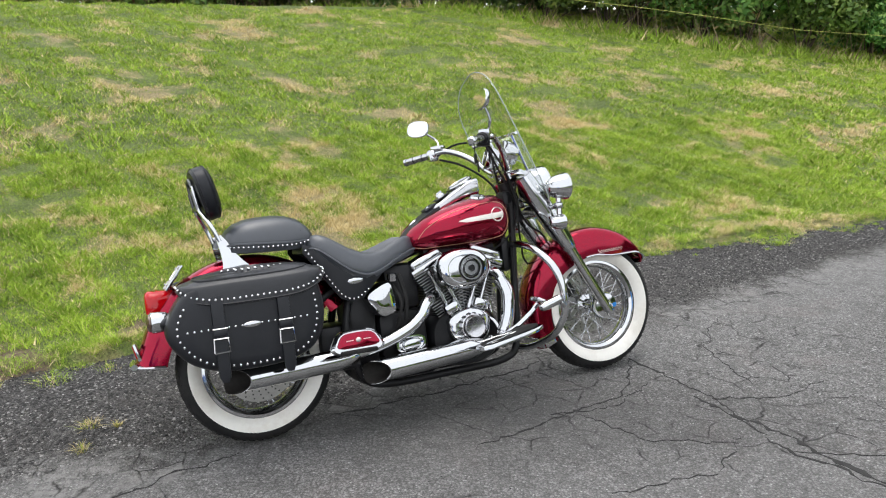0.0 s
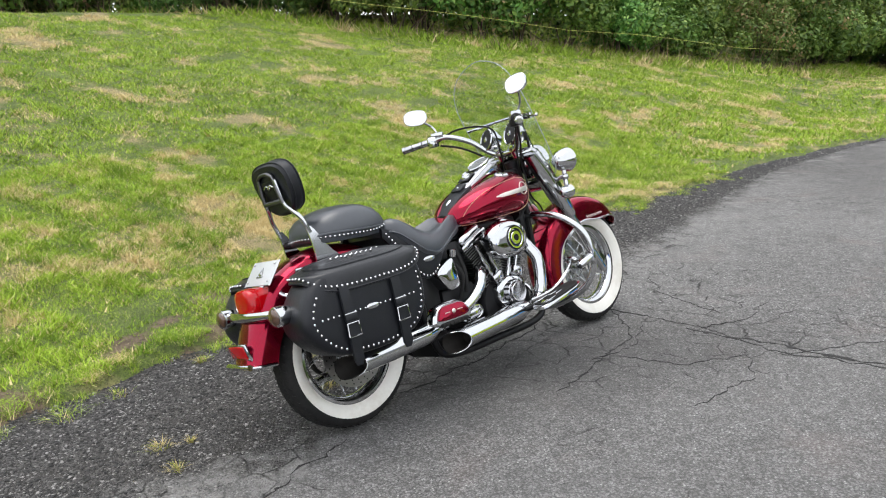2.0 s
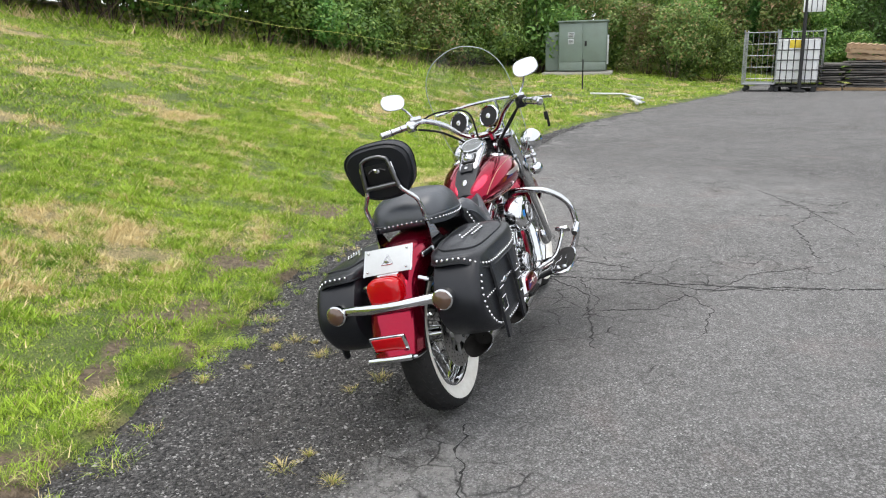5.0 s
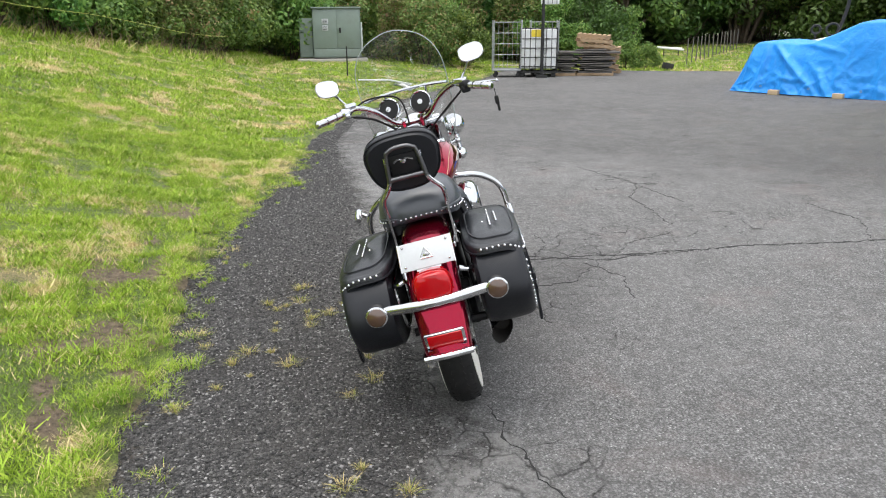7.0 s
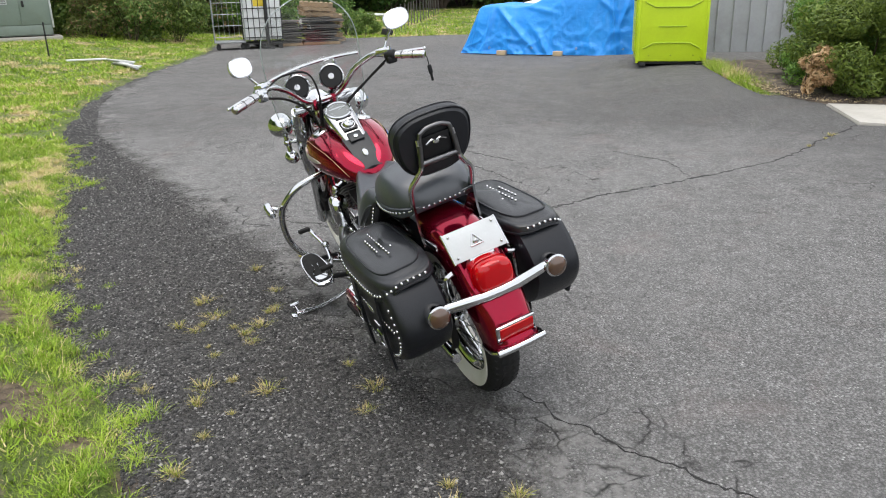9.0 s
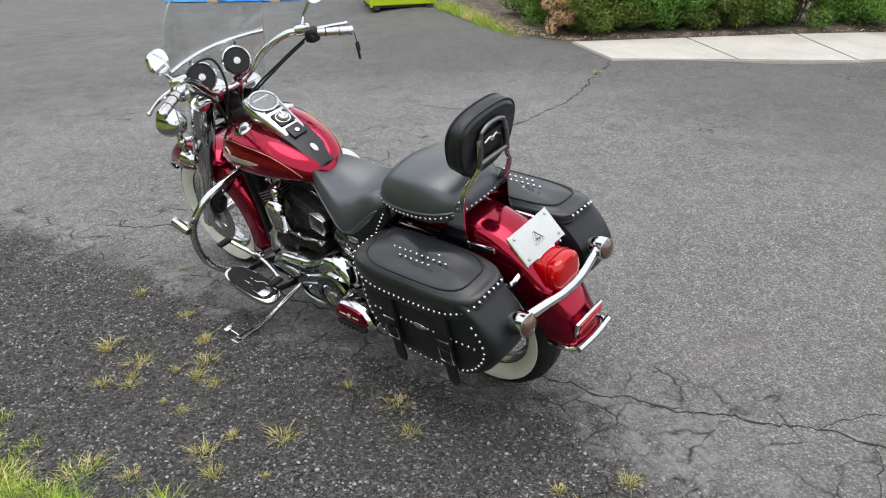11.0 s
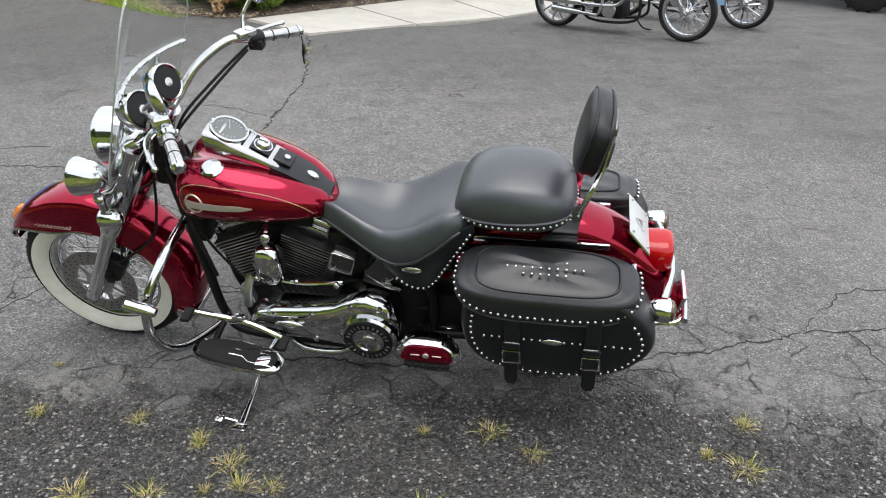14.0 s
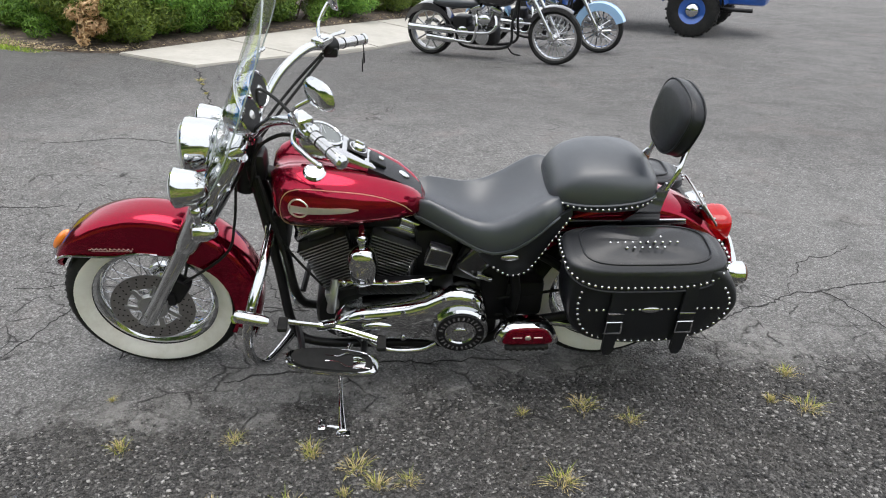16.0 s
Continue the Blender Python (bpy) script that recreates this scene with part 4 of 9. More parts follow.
# timing side
bm = B()
rings = []
for y, k in ((-0.1, 1.0), (-0.128, 1.0), (-0.136, 0.97), (-0.141, 0.9), (-0.143, 0.6), (-0.143, 0.2)):
    rings.append([(0.995 + math.cos(a) * (0.10 if math.sin(a) < 0.3 else 0.115) * k, y, 0.325 + math.sin(a) * 0.085 * k) for a in (2 * math.pi * j / 28 for j in range(28))])
loft(bm, rings)
for s in (-1, 1):
    rbox(bm, (0.985 + s * 0.07, -0.12, 0.42), (0.07, 0.06, 0.05), 0.014, Matrix.Rotation(radians(23 * s), 3, "Y"))
part("timing_cover", bm, M["chrome"], engine)
bm = B()
lathe(bm, [(0.058, -0.14), (0.058, -0.158), (0.052, -0.162), (0.05, -0.174), (0.046, -0.178), (0.04, -0.175), (0.002, -0.176)], (1.0, 0, 0.327), (0, 1, 0), 32)
pc = part("points_cover", bm, M["satin"], engine)
bm = B()
for i in range(14):
    a = 2 * math.pi * i / 14
    rbox(bm, (1.0 + 0.059 * math.cos(a), -0.15, 0.327 + 0.059 * math.sin(a)), (0.006, 0.02, 0.008), 0.001, Matrix.Rotation(-a, 3, "Y"))
part("rib", bm, M["black_metal"], pc)
bm = B()
rings = []
for y, k in ((-0.09, 1.0), (-0.135, 1.0), (-0.14, 0.95), (-0.14, 0.8), (-0.15, 0.78), (-0.153, 0.7), (-0.15, 0.58), (-0.157, 0.54), (-0.16, 0.3), (-0.16, 0.05)):
    rings.append([(0.71 + dx * k, y, 0.298 + dz * k + 0.05 * dx * k) for dx, dz in (sup(2 * math.pi * j / 32, 0.07, 0.036, 2.6) for j in range(32))])
loft(bm, rings)
part("transmission_cover", bm, M["chrome"], engine)
bm = B()
tube(bm, [(0.91, -0.1, 0.22), (0.86, -0.13, 0.2), (0.78, -0.13, 0.215), (0.72, -0.11, 0.25)], 0.008, 8)
part("oil_line", bm, M["chrome"], engine)
bm = B()
tube(bm, [(1.1, -0.1, 0.36), (1.13, -0.13, 0.3), (1.1, -0.13, 0.22)], 0.008, 8)
part("oil_line", bm, M["chrome"], engine)
# air cleaner
bm = B()
rings = []
AC = (0.962, 0.588)
for y, k in ((-0.15, 0.9), (-0.165, 1.0), (-0.2, 1.0), (-0.222, 0.95), (-0.234, 0.84), (-0.238, 0.7), (-0.233, 0.66), (-0.238, 0.62), (-0.241, 0.3), (-0.241, 0.02)):
    rr = []
    for j in range(44):
        dx, dz = sup(2 * math.pi * j / 44, 0.122 * k if k > 0.65 else 0.088 * k, 0.088 * k, 2.2)
        rr.append((AC[0] + dx, y, AC[1] + dz))
    rings.append(rr)
loft(bm, rings)
ac = part("air_cleaner", bm, M["chrome"], bike, "polished oval chrome air cleaner cover")
bm = B()
ring(bm, [(0.054, -0.238), (0.057, -0.238), (0.057, -0.2435), (0.054, -0.2435)], (AC[0] + 0.02, 0, AC[1]), n=36)
ring(bm, [(0.035, -0.238), (0.038, -0.238), (0.038, -0.2435), (0.035, -0.2435)], (AC[0] + 0.02, 0, AC[1]), n=36)
lathe(bm, [(0.013, -0.24), (0.012, -0.2475), (0.002, -0.2475)], (AC[0] + 0.02, 0, AC[1]), (0, 1, 0), 20)
part("emblem", bm, M["black_metal"], ac, "dark concentric emblem rings")
bm = B()
ring(bm, [(0.04, -0.24), (0.044, -0.246), (0.05, -0.246), (0.053, -0.24)], (AC[0] + 0.02, 0, AC[1]), n=36)
ring(bm, [(0.014, -0.24), (0.016, -0.2465), (0.03, -0.2465), (0.034, -0.24)], (AC[0] + 0.02, 0, AC[1]), n=36)
part("emblem_ring", bm, M["chrome"], ac)
bm = B()
rbox(bm, (0.97, -0.09, 0.56), (0.09, 0.09, 0.07), 0.02)
part("carburettor", bm, M["alloy"], engine)

# ---- exhaust ----
bm = B()
tube(bm, [(1.125, -0.07, 0.56), (1.16, -0.13, 0.54), (1.175, -0.165, 0.45), (1.155, -0.175, 0.35), (1.13, -0.18, 0.285), (1.08, -0.182, 0.25), (1.0, -0.185, 0.243)], 0.024, 14)
front_pipe = part("front_exhaust", bm, M["chrome"], bike, "chrome exhaust pipe with slash-cut muffler")
bm = B()
tube(bm, [(1.03, -0.184, 0.245), (0.95, -0.187, 0.24), (0.8, -0.192, 0.232), (0.6, -0.198, 0.222), (0.48, -0.202, 0.216)], [0.026, 0.045, 0.047, 0.047, 0.047], 18, 6, False)
# slash-cut end, open to the outside
for v in bm.verts:
    v.co.x = max(v.co.x, 0.51 + (-0.202 - v.co.y) * 1.35)
part("muffler", bm, M["chrome"], front_pipe)
bm = B()
tube(bm, [(1.16, -0.14, 0.515), (1.176, -0.168, 0.46), (1.17, -0.176, 0.39), (1.152, -0.18, 0.325), (1.128, -0.183, 0.285)], 0.031, 14)
part("heat_shield", bm, M["chrome"], front_pipe)
bm = B()
lathe(bm, [(0.0455, 0.0), (0.043, 0.04), (0.037, 0.12), (0.002, 0.122)], (0.48, -0.202, 0.216), (1, 0.02, 0.045), 20, False)
for v in bm.verts:
    v.co.x = max(v.co.x, 0.512 + (-0.202 - v.co.y) * 1.35)
part("bore", bm, M["exhaust_inside"], front_pipe)
bm = B()
tube(bm, [(0.85, -0.08, 0.475), (0.815, -0.135, 0.47), (0.785, -0.16, 0.45), (0.755, -0.17, 0.41), (0.69, -0.175, 0.365), (0.58, -0.178, 0.325), (0.45, -0.18, 0.3), (0.36, -0.185, 0.293)], 0.026, 14)
rear_pipe = part("rear_exhaust", bm, M["chrome"], bike, "chrome exhaust pipe with slash-cut muffler")
bm = B()
tube(bm, [(0.46, -0.18, 0.3), (0.38, -0.185, 0.293), (0.2, -0.19, 0.287), (0.0, -0.198, 0.282), (-0.075, -0.2, 0.28)], [0.026, 0.044, 0.047, 0.047, 0.047], 18, 6, False)
for v in bm.verts:
    v.co.x = max(v.co.x, -0.045 + (-0.2 - v.co.y) * 1.35)
part("muffler", bm, M["chrome"], rear_pipe)
bm = B()
lathe(bm, [(0.0455, 0.0), (0.043, 0.04), (0.037, 0.12), (0.002, 0.122)], (-0.075, -0.2, 0.28), (1, 0.02, 0.02), 20, False)
for v in bm.verts:
    v.co.x = max(v.co.x, -0.043 + (-0.2 - v.co.y) * 1.35)
part("bore", bm, M["exhaust_inside"], rear_pipe)

# ---- oil tank and side covers ----
bm = B()
rings = []
corner = ((0.513, 0.53), (0.646, 0.594), (0.668, 0.44), (0.585, 0.418))
for y, k in ((-0.04, 0.96), (-0.12, 1.0), (-0.145, 0.97), (-0.16, 0.88), (-0.166, 0.7), (-0.168, 0.2)):
    rr = []
    for j in range(32):
        u = j / 8
        a, b = corner[int(u)], corner[(int(u) + 1) % 4]
        f = u - int(u)
        px, pz = a[0] + (b[0] - a[0]) * f, a[1] + (b[1] - a[1]) * f
        c = 1 - 0.16 * (abs(2 * f - 1) ** 3)
        rr.append((0.603 + (px - 0.603) * k * c, y, 0.497 + (pz - 0.497) * k * c))
    rings.append(rr)
loft(bm, rings)
part("oil_tank", bm, M["chrome"], bike, "chrome horseshoe oil tank")
bm = B()
rbox(bm, (0.587, 0.13, 0.555), (0.1, 0.055, 0.13), 0.018, Matrix.Rotation(radians(-38), 3, "Y"), 3)
sp2 = part("side_panel", bm, M["gloss_black"], bike, "gloss black oil tank side panel")
bm = B()
rbox(bm, (0.562, 0.158, 0.497), (0.06, 0.02, 0.02), 0.006, Matrix.Rotation(radians(-20), 3, "Y"))
part("trim", bm, M["chrome"], sp2)
bm = B()
lathe(bm, [(0.02, 0), (0.022, 0.03), (0.014, 0.034)], (0.655, -0.14, 0.575), (0.1, -0.1, 1), 16)
part("filler_cap", bm, M["chrome"], bike)
bm = B()
tube(bm, [(0.69, -0.13, 0.6), (0.705, -0.15, 0.5), (0.70, -0.14, 0.4)], 0.01, 8)
tube(bm, [(0.66, -0.12, 0.56), (0.68, -0.16, 0.48), (0.66, -0.13, 0.38)], 0.008, 8)
part("hose", bm, M["rubber"], bike)

# ---- primary side ----
bm = B()
rings = []
def prim_z(x, top):
    if top:
        return lerp(x, (0.545, 0.57, 0.62, 0.70, 0.74, 0.84, 1.0, 1.06, 1.085), (0.36, 0.44, 0.468, 0.465, 0.43, 0.40, 0.385, 0.36, 0.31))
    return lerp(x, (0.545, 0.57, 0.62, 0.68, 0.74, 0.84, 1.0, 1.06, 1.085), (0.30, 0.24, 0.212, 0.218, 0.24, 0.255, 0.255, 0.27, 0.3))
xs = [0.545, 0.57, 0.6, 0.64, 0.68, 0.72, 0.76, 0.82, 0.9, 0.98, 1.04, 1.07, 1.085]
for y, inset in ((0.10, 0.0), (0.195, 0.0), (0.212, 0.01), (0.218, 0.025)):
    top = [(x, y, prim_z(x, True) - inset) for x in xs]
    bot = [(x, y, prim_z(x, False) + inset) for x in reversed(xs)]
    rr = [(0.82 + (p[0] - 0.82) * (1 - inset * 2.5), p[1], p[2]) for p in top + bot]
    rings.append(rr)
loft(bm, rings)
primary = part("primary_cover", bm, M["chrome"], bike, "chrome primary drive cover")
bm = B()
lathe(bm, [(0.098, 0.205), (0.098, 0.236), (0.09, 0.244), (0.05, 0.248), (0.046, 0.244), (0.002, 0.246)], (0.643, 0, 0.318), n=40)
derby = part("derby_cover", bm, M["chrome"], primary, "round chrome cover with a black ring")
bm = B()
ring(bm, [(0.055, 0.2475), (0.084, 0.2465), (0.084, 0.2495), (0.055, 0.2505)], (0.643, 0, 0.318), n=40)
part("black_ring", bm, M["black_metal"], derby)
bm = B()
for i in range(26):
    a = 2 * math.pi * i / 26
    if i % 13 != 0:
        rbox(bm, (0.643 + 0.069 * math.cos(a), 0.2508, 0.318 + 0.069 * math.sin(a)), (0.014, 0.002, 0.007), 0, Matrix.Rotation(-a, 3, "Y"))
ball(bm, (0.643, 0.247, 0.318), (0.028, 0.006, 0.022), 14, 8)
tagged(part("rim_lettering", bm, M["chrome"], derby), kind="stuff")
for x, z in ((0.6, 0.44), (0.7, 0.44), (0.84, 0.385), (0.98, 0.37), (0.84, 0.27), (0.98, 0.27), (1.06, 0.3)):
    bm = B()
    lathe(bm, [(0.009, 0.21), (0.009, 0.222), (0.004, 0.224)], (x, 0, z), (0, 1, 0), 10)
    part("bolt", bm, M["chrome"], primary)
bm = B()
rbox(bm, (0.95, 0.213, 0.318), (0.075, 0.02, 0.03), 0.01)
ball(bm, (0.93, 0.215, 0.325), (0.055, 0.015, 0.022), 16, 8)
part("inspection_cover", bm, M["chrome"], primary)
bm = B()
tube(bm, [(0.98, 0.16, 0.225), (0.9, 0.2, 0.2), (0.78, 0.2, 0.195), (0.72, 0.2, 0.225)], 0.012, 10)
part("lower_tube", bm, M["chrome"], bike)
# horn cover
bm = B()
rings = []
for y, k in ((0.125, 0.85), (0.15, 1.0), (0.175, 1.0), (0.19, 0.86), (0.196, 0.6), (0.198, 0.1)):
    rr = []
    for j in range(28):
        a = 2 * math.pi * j / 28
        dx, dz = sup(a, 0.052, 0.078, 2.7)
        if dz <= 0:
            dx *= 0.9
        rr.append((0.975 + dx * k, y, 0.552 + dz * k))
    rings.append(rr)
loft(bm, rings)
part("horn_cover", bm, M["chrome"], bike, "chrome horn cover")
bm = B()
tube(bm, [(0.975, 0.11, 0.68), (0.975, 0.15, 0.655), (0.975, 0.155, 0.61)], 0.012, 8)
ball(bm, (0.975, 0.145, 0.655), 0.02, 12, 8)
part("horn_bracket", bm, M["chrome"], bike)
bm = B()
rbox(bm, (0.722, 0.14, 0.583), (0.08, 0.05, 0.075), 0.01, Matrix.Rotation(-0.3, 3, "Y"))
coil = part("coil_cover", bm, M["gloss_black"], bike)
bm = B()
for q in (-1, 1):
    rbox(bm, Vector((0.722, 0.166, 0.583)) + Matrix.Rotation(-0.3, 3, "Y") @ Vector((0, 0, q * 0.035)), (0.076, 0.004, 0.005), 0.001, Matrix.Rotation(-0.3, 3, "Y"))
    rbox(bm, Vector((0.722, 0.166, 0.583)) + Matrix.Rotation(-0.3, 3, "Y") @ Vector((q * 0.037, 0, 0)), (0.005, 0.004, 0.07), 0.001, Matrix.Rotation(-0.3, 3, "Y"))
part("trim", bm, M["chrome"], coil)
bm = B()
rbox(bm, (0.60, 0.115, 0.53), (0.11, 0.05, 0.13), 0.012, Matrix.Rotation(-0.35, 3, "Y"))
part("battery_cover", bm, M["black_metal"], bike)
bm = B()
tube(bm, [(0.74, 0.14, 0.475), (0.88, 0.15, 0.468), (1.06, 0.145, 0.475)], 0.007, 8)
for x in (0.76, 0.9, 1.04):
    ball(bm, (x, 0.15, 0.472), 0.012, 10, 6)
part("shift_rod", bm, M["chrome"], bike)
bm = B()
rbox(bm, (0.88, 0.12, 0.435), (0.24, 0.06, 0.05), 0.015)
for i in range(8):
    rbox(bm, (0.79 + i * 0.025, 0.152, 0.437), (0.008, 0.006, 0.04), 0.001, Matrix.Rotation(0.6, 3, "Y"))
part("starter", bm, M["black_metal"], bike)
bm = B()
tube(bm, [(1.07, 0.13, 0.47), (1.08, 0.16, 0.42), (1.09, 0.17, 0.36)], 0.016, 10)
rbox(bm, (1.085, 0.15, 0.4), (0.035, 0.04, 0.08), 0.01, Matrix.Rotation(0.2, 3, "Y"))
part("jiffy_bracket", bm, M["alloy"], bike)

# ---- fuel tank ----
T_ST = [(0.762, 0.715, 0.03, 0.018), (0.775, 0.722, 0.065, 0.034), (0.80, 0.735, 0.098, 0.052), (0.85, 0.75, 0.132, 0.074), (0.92, 0.765, 0.16, 0.092), (1.0, 0.776, 0.18, 0.107),
        (1.08, 0.784, 0.19, 0.118), (1.15, 0.787, 0.19, 0.122), (1.2, 0.787, 0.18, 0.118), (1.235, 0.786, 0.155, 0.105), (1.255, 0.785, 0.115, 0.085), (1.264, 0.784, 0.06, 0.05)]
bm = B()
rings = []
for x, zc, w, h in T_ST:
    rr = []
    for j in range(40):
        a = 2 * math.pi * j / 40
        y, z = sup(a, w, h, 2.5)
        if z < 0:
            y *= 1 - 0.25 * (z / h) ** 2
        # hollow along the top between the two lobes
        if z > 0:
            z -= 0.03 * max(0, 1 - (y / (0.45 * w)) ** 2) * min(1, h / 0.1)
        rr.append((x, y, zc + z))
    rings.append(rr)
loft(bm, rings)
tank = part("fuel_tank", bm, M["paint"], bike, "glossy dark red teardrop fuel tank")
def tank_side(x, z):
    xs2 = [q[0] for q in T_ST]
    zc, w, h = (float(np.interp(x, xs2, [q[k] for q in T_ST])) for k in (1, 2, 3))
    k = max(-0.999, min(0.999, (z - zc) / h))
    y = w * (1 - abs(k) ** 2.5) ** (1 / 2.5)
    return y * (1 - 0.25 * k * k) if k < 0 else y
for s in (-1, 1):
    bm = B()
    cx, cz = 1.165, 0.805
    pts = [(cx + 0.03 * math.cos(2 * math.pi * i / 20), cz + 0.03 * math.sin(2 * math.pi * i / 20)) for i in range(21)]
    tube(bm, [(x, s * (tank_side(x, z) + 0.001), z) for x, z in pts], 0.003, 6, 0)
    part("tank_badge", bm, M["silver_badge"], tank, "silver ring and wing emblem")
    bm = B()
    rows = []
    for i in range(13):
        x = 1.19 - 0.21 * i / 12
        zz = 0.802 - 0.012 * i / 12
        hh = 0.013 * (1 - 0.35 * i / 12) if i < 10 else 0.013 * 0.65 * (12.4 - i) / 2.4
        rows.append([(x, s * (tank_side(x, zz + q * hh) + e), zz + q * hh) for q, e in ((-1, 0.0), (-1, 0.0022), (0, 0.0028), (1, 0.0022), (1, 0.0))])
    loft(bm, rows)
    part("tank_badge", bm, M["silver_badge"], tank, "silver ring and wing emblem")
    bm = B()
    line = [(0.80, 0.70), (0.84, 0.692), (0.95, 0.693), (1.1, 0.697), (1.2, 0.71), (1.225, 0.76), (1.215, 0.83), (1.17, 0.86), (1.06, 0.853), (0.94, 0.825), (0.85, 0.78), (0.81, 0.735)]
    tube(bm, [(x, s * (tank_side(x, z) + 0.0004), z) for x, z in line], 0.0016, 5, 6)
    part("pinstripe", bm, M["cream_line"], tank)
    bm = B()
    lathe(bm, [(0.037, -0.012), (0.037, 0.008), (0.03, 0.015), (0.002, 0.017)], (1.115, s * 0.108, 0.884), (-0.05, s * 0.28, 1), 28)
    part("fuel_cap", bm, M["chrome"], tank, "round chrome fuel cap")
# dash console
bm = B()
rings = []
for x, z, w, h in ((1.165, 0.93, 0.03, 0.03), (1.15, 0.942, 0.06, 0.042), (1.10, 0.937, 0.07, 0.04), (1.05, 0.915, 0.066, 0.032), (0.99, 0.885, 0.058, 0.026), (0.935, 0.858, 0.052, 0.02), (0.92, 0.848, 0.045, 0.012)):
    rings.append([(x + 0.0, y, z + zz) for y, zz in (sup(2 * math.pi * j / 24, w, h, 4.0) for j in range(24))])
loft(bm, rings)
dash = part("dash_console", bm, M["satin"], bike, "chrome tank dash with speedometer and ignition switch")
SN = Vector((-0.5, 0, 1)).normalized()
bm = B()
lathe(bm, [(0.058, -0.03), (0.061, 0.0), (0.061, 0.007), (0.056, 0.011), (0.052, 0.007), (0.052, 0.003), (0.002, 0.003)], Vector((1.085, 0, 0.963)), SN, 36)
sp = part("speedometer", bm, M["chrome"], dash)
bm = B()
lathe(bm, [(0.0515, 0.002), (0.0515, 0.0045), (0.002, 0.0055)], Vector((1.085, 0, 0.963)), SN, 36)
part("dial", bm, M["dial"], sp, "grey speedometer dial")
bm = B()
c0 = Vector((1.085, 0, 0.963)) + SN * 0.0062
ux, uy = Vector((1, 0, 0.5)).normalized(), Vector((0, 1, 0))
for i in range(17):
    a = radians(-135 + 270 * i / 16)
    d = ux * math.cos(a) + uy * math.sin(a)
    tube(bm, [c0 + d * 0.037, c0 + d * 0.044], 0.0009, 4, 0)
tube(bm, [c0, c0 + (ux * 0.35 - uy).normalized() * 0.036], 0.0012, 4, 0)
part("dial_marks", bm, M["plate"], sp)
bm = B()
rbox(bm, (0.982, 0, 0.912), (0.068, 0.07, 0.004), 0.0015, Matrix.Rotation(radians(-29), 3, "Y"))
rbox(bm, (1.033, 0, 0.938), (0.008, 0.076, 0.004), 0.0015, Matrix.Rotation(radians(-29), 3, "Y"))
sw = part("switch_plate", bm, M["black_metal"], dash)
bm = B()
ring(bm, [(0.026, 0.0), (0.031, 0.0), (0.031, 0.004), (0.026, 0.004)], (0.982, 0, 0.912), SN, 28)
part("switch_ring", bm, M["satin"], sw)
bm = B()
lathe(bm, [(0.024, 0), (0.022, 0.012), (0.016, 0.018), (0.002, 0.02)], (0.982, 0, 0.912), SN, 24)
rbox(bm, (0.976, 0, 0.931), (0.03, 0.01, 0.012), 0.003, Matrix.Rotation(radians(-30), 3, "Y"))
part("ignition_switch", bm, M["chrome"], dash)
# leather tank strap
bm = B()
rings = []
for x, z, w in ((0.965, 0.886, 0.045), (0.94, 0.876, 0.062), (0.90, 0.856, 0.06), (0.85, 0.826, 0.056), (0.80, 0.785, 0.05), (0.775, 0.76, 0.045)):
    rings.append([(x, -w, z - 0.03), (x, -w * 0.96, z - 0.008), (x, 0, z), (x, w * 0.96, z - 0.008), (x, w, z - 0.03), (x, 0, z - 0.045)])
loft(bm, rings)
strap = part("tank_strap", bm, M["leather"], bike, "black leather tank strap")
bm = B()
ball(bm, (0.832, 0, 0.812), (0.022, 0.013, 0.006), 14, 6, Matrix.Rotation(-0.65, 3, "Y"))
part("concho", bm, M["chrome"], strap)
bm = B()
rbox(bm, (0.918, 0, 0.869), (0.06, 0.066, 0.012), 0.005, Matrix.Rotation(-0.52, 3, "Y"))
flap = part("strap_flap", bm, M["leather"], strap)
bm = B()
lathe(bm, [(0.011, 0.005), (0.01, 0.011), (0.004, 0.012)], (0.912, 0, 0.866), SN, 16)
part("snap", bm, M["chrome"], flap)

# ---- seats ----
SEAT_U = (-1.0, -0.996, -0.98, -0.955, -0.92, -0.88, -0.84, -0.8, -0.75, -0.65, -0.45, -0.2, 0.0, 0.2, 0.45, 0.65, 0.75, 0.8, 0.84, 0.88, 0.92, 0.955, 0.98, 0.996, 1.0)


def seat(stations, name, label, shelf, dish):
    """Stations: x, rim height, edge height, underside, half width. The top is dished inside the shelf, then rolls over."""
    bm = B()
    rings = []
    for x, zt, ze, zb, w in stations:
        rr = []
        for u in SEAT_U:
            q = abs(u)
            if q <= shelf:
                z = zt - dish * min(1.0, (zt - ze) / 0.07) * (1 - (q / shelf) ** 2)
            else:
                z = ze + (zt - ze) * math.sqrt(max(0.0, 1 - ((q - shelf) / (1 - shelf)) ** 2))
            rr.append((x, u * w, z))
        rr += [(x, w * 0.985, (ze + zb) / 2), (x, w * 0.95, zb), (x, 0, zb), (x, -w * 0.95, zb), (x, -w * 0.985, (ze + zb) / 2)]
        rings.append(rr)
    loft(bm, rings)
    st = part(name, bm, M["seat_vinyl"], bike, label)
    inner = stations[1:-1]
    pts = [(x, w * 1.0, ze - 0.004) for x, zt, ze, zb, w in inner] + [(x, -w * 1.0, ze - 0.004) for x, zt, ze, zb, w in reversed(inner)]
    bm = B()
    tube(bm, pts + pts[:1], 0.005, 6, 3)
    part("piping", bm, M["seat_vinyl"], st)
    return st


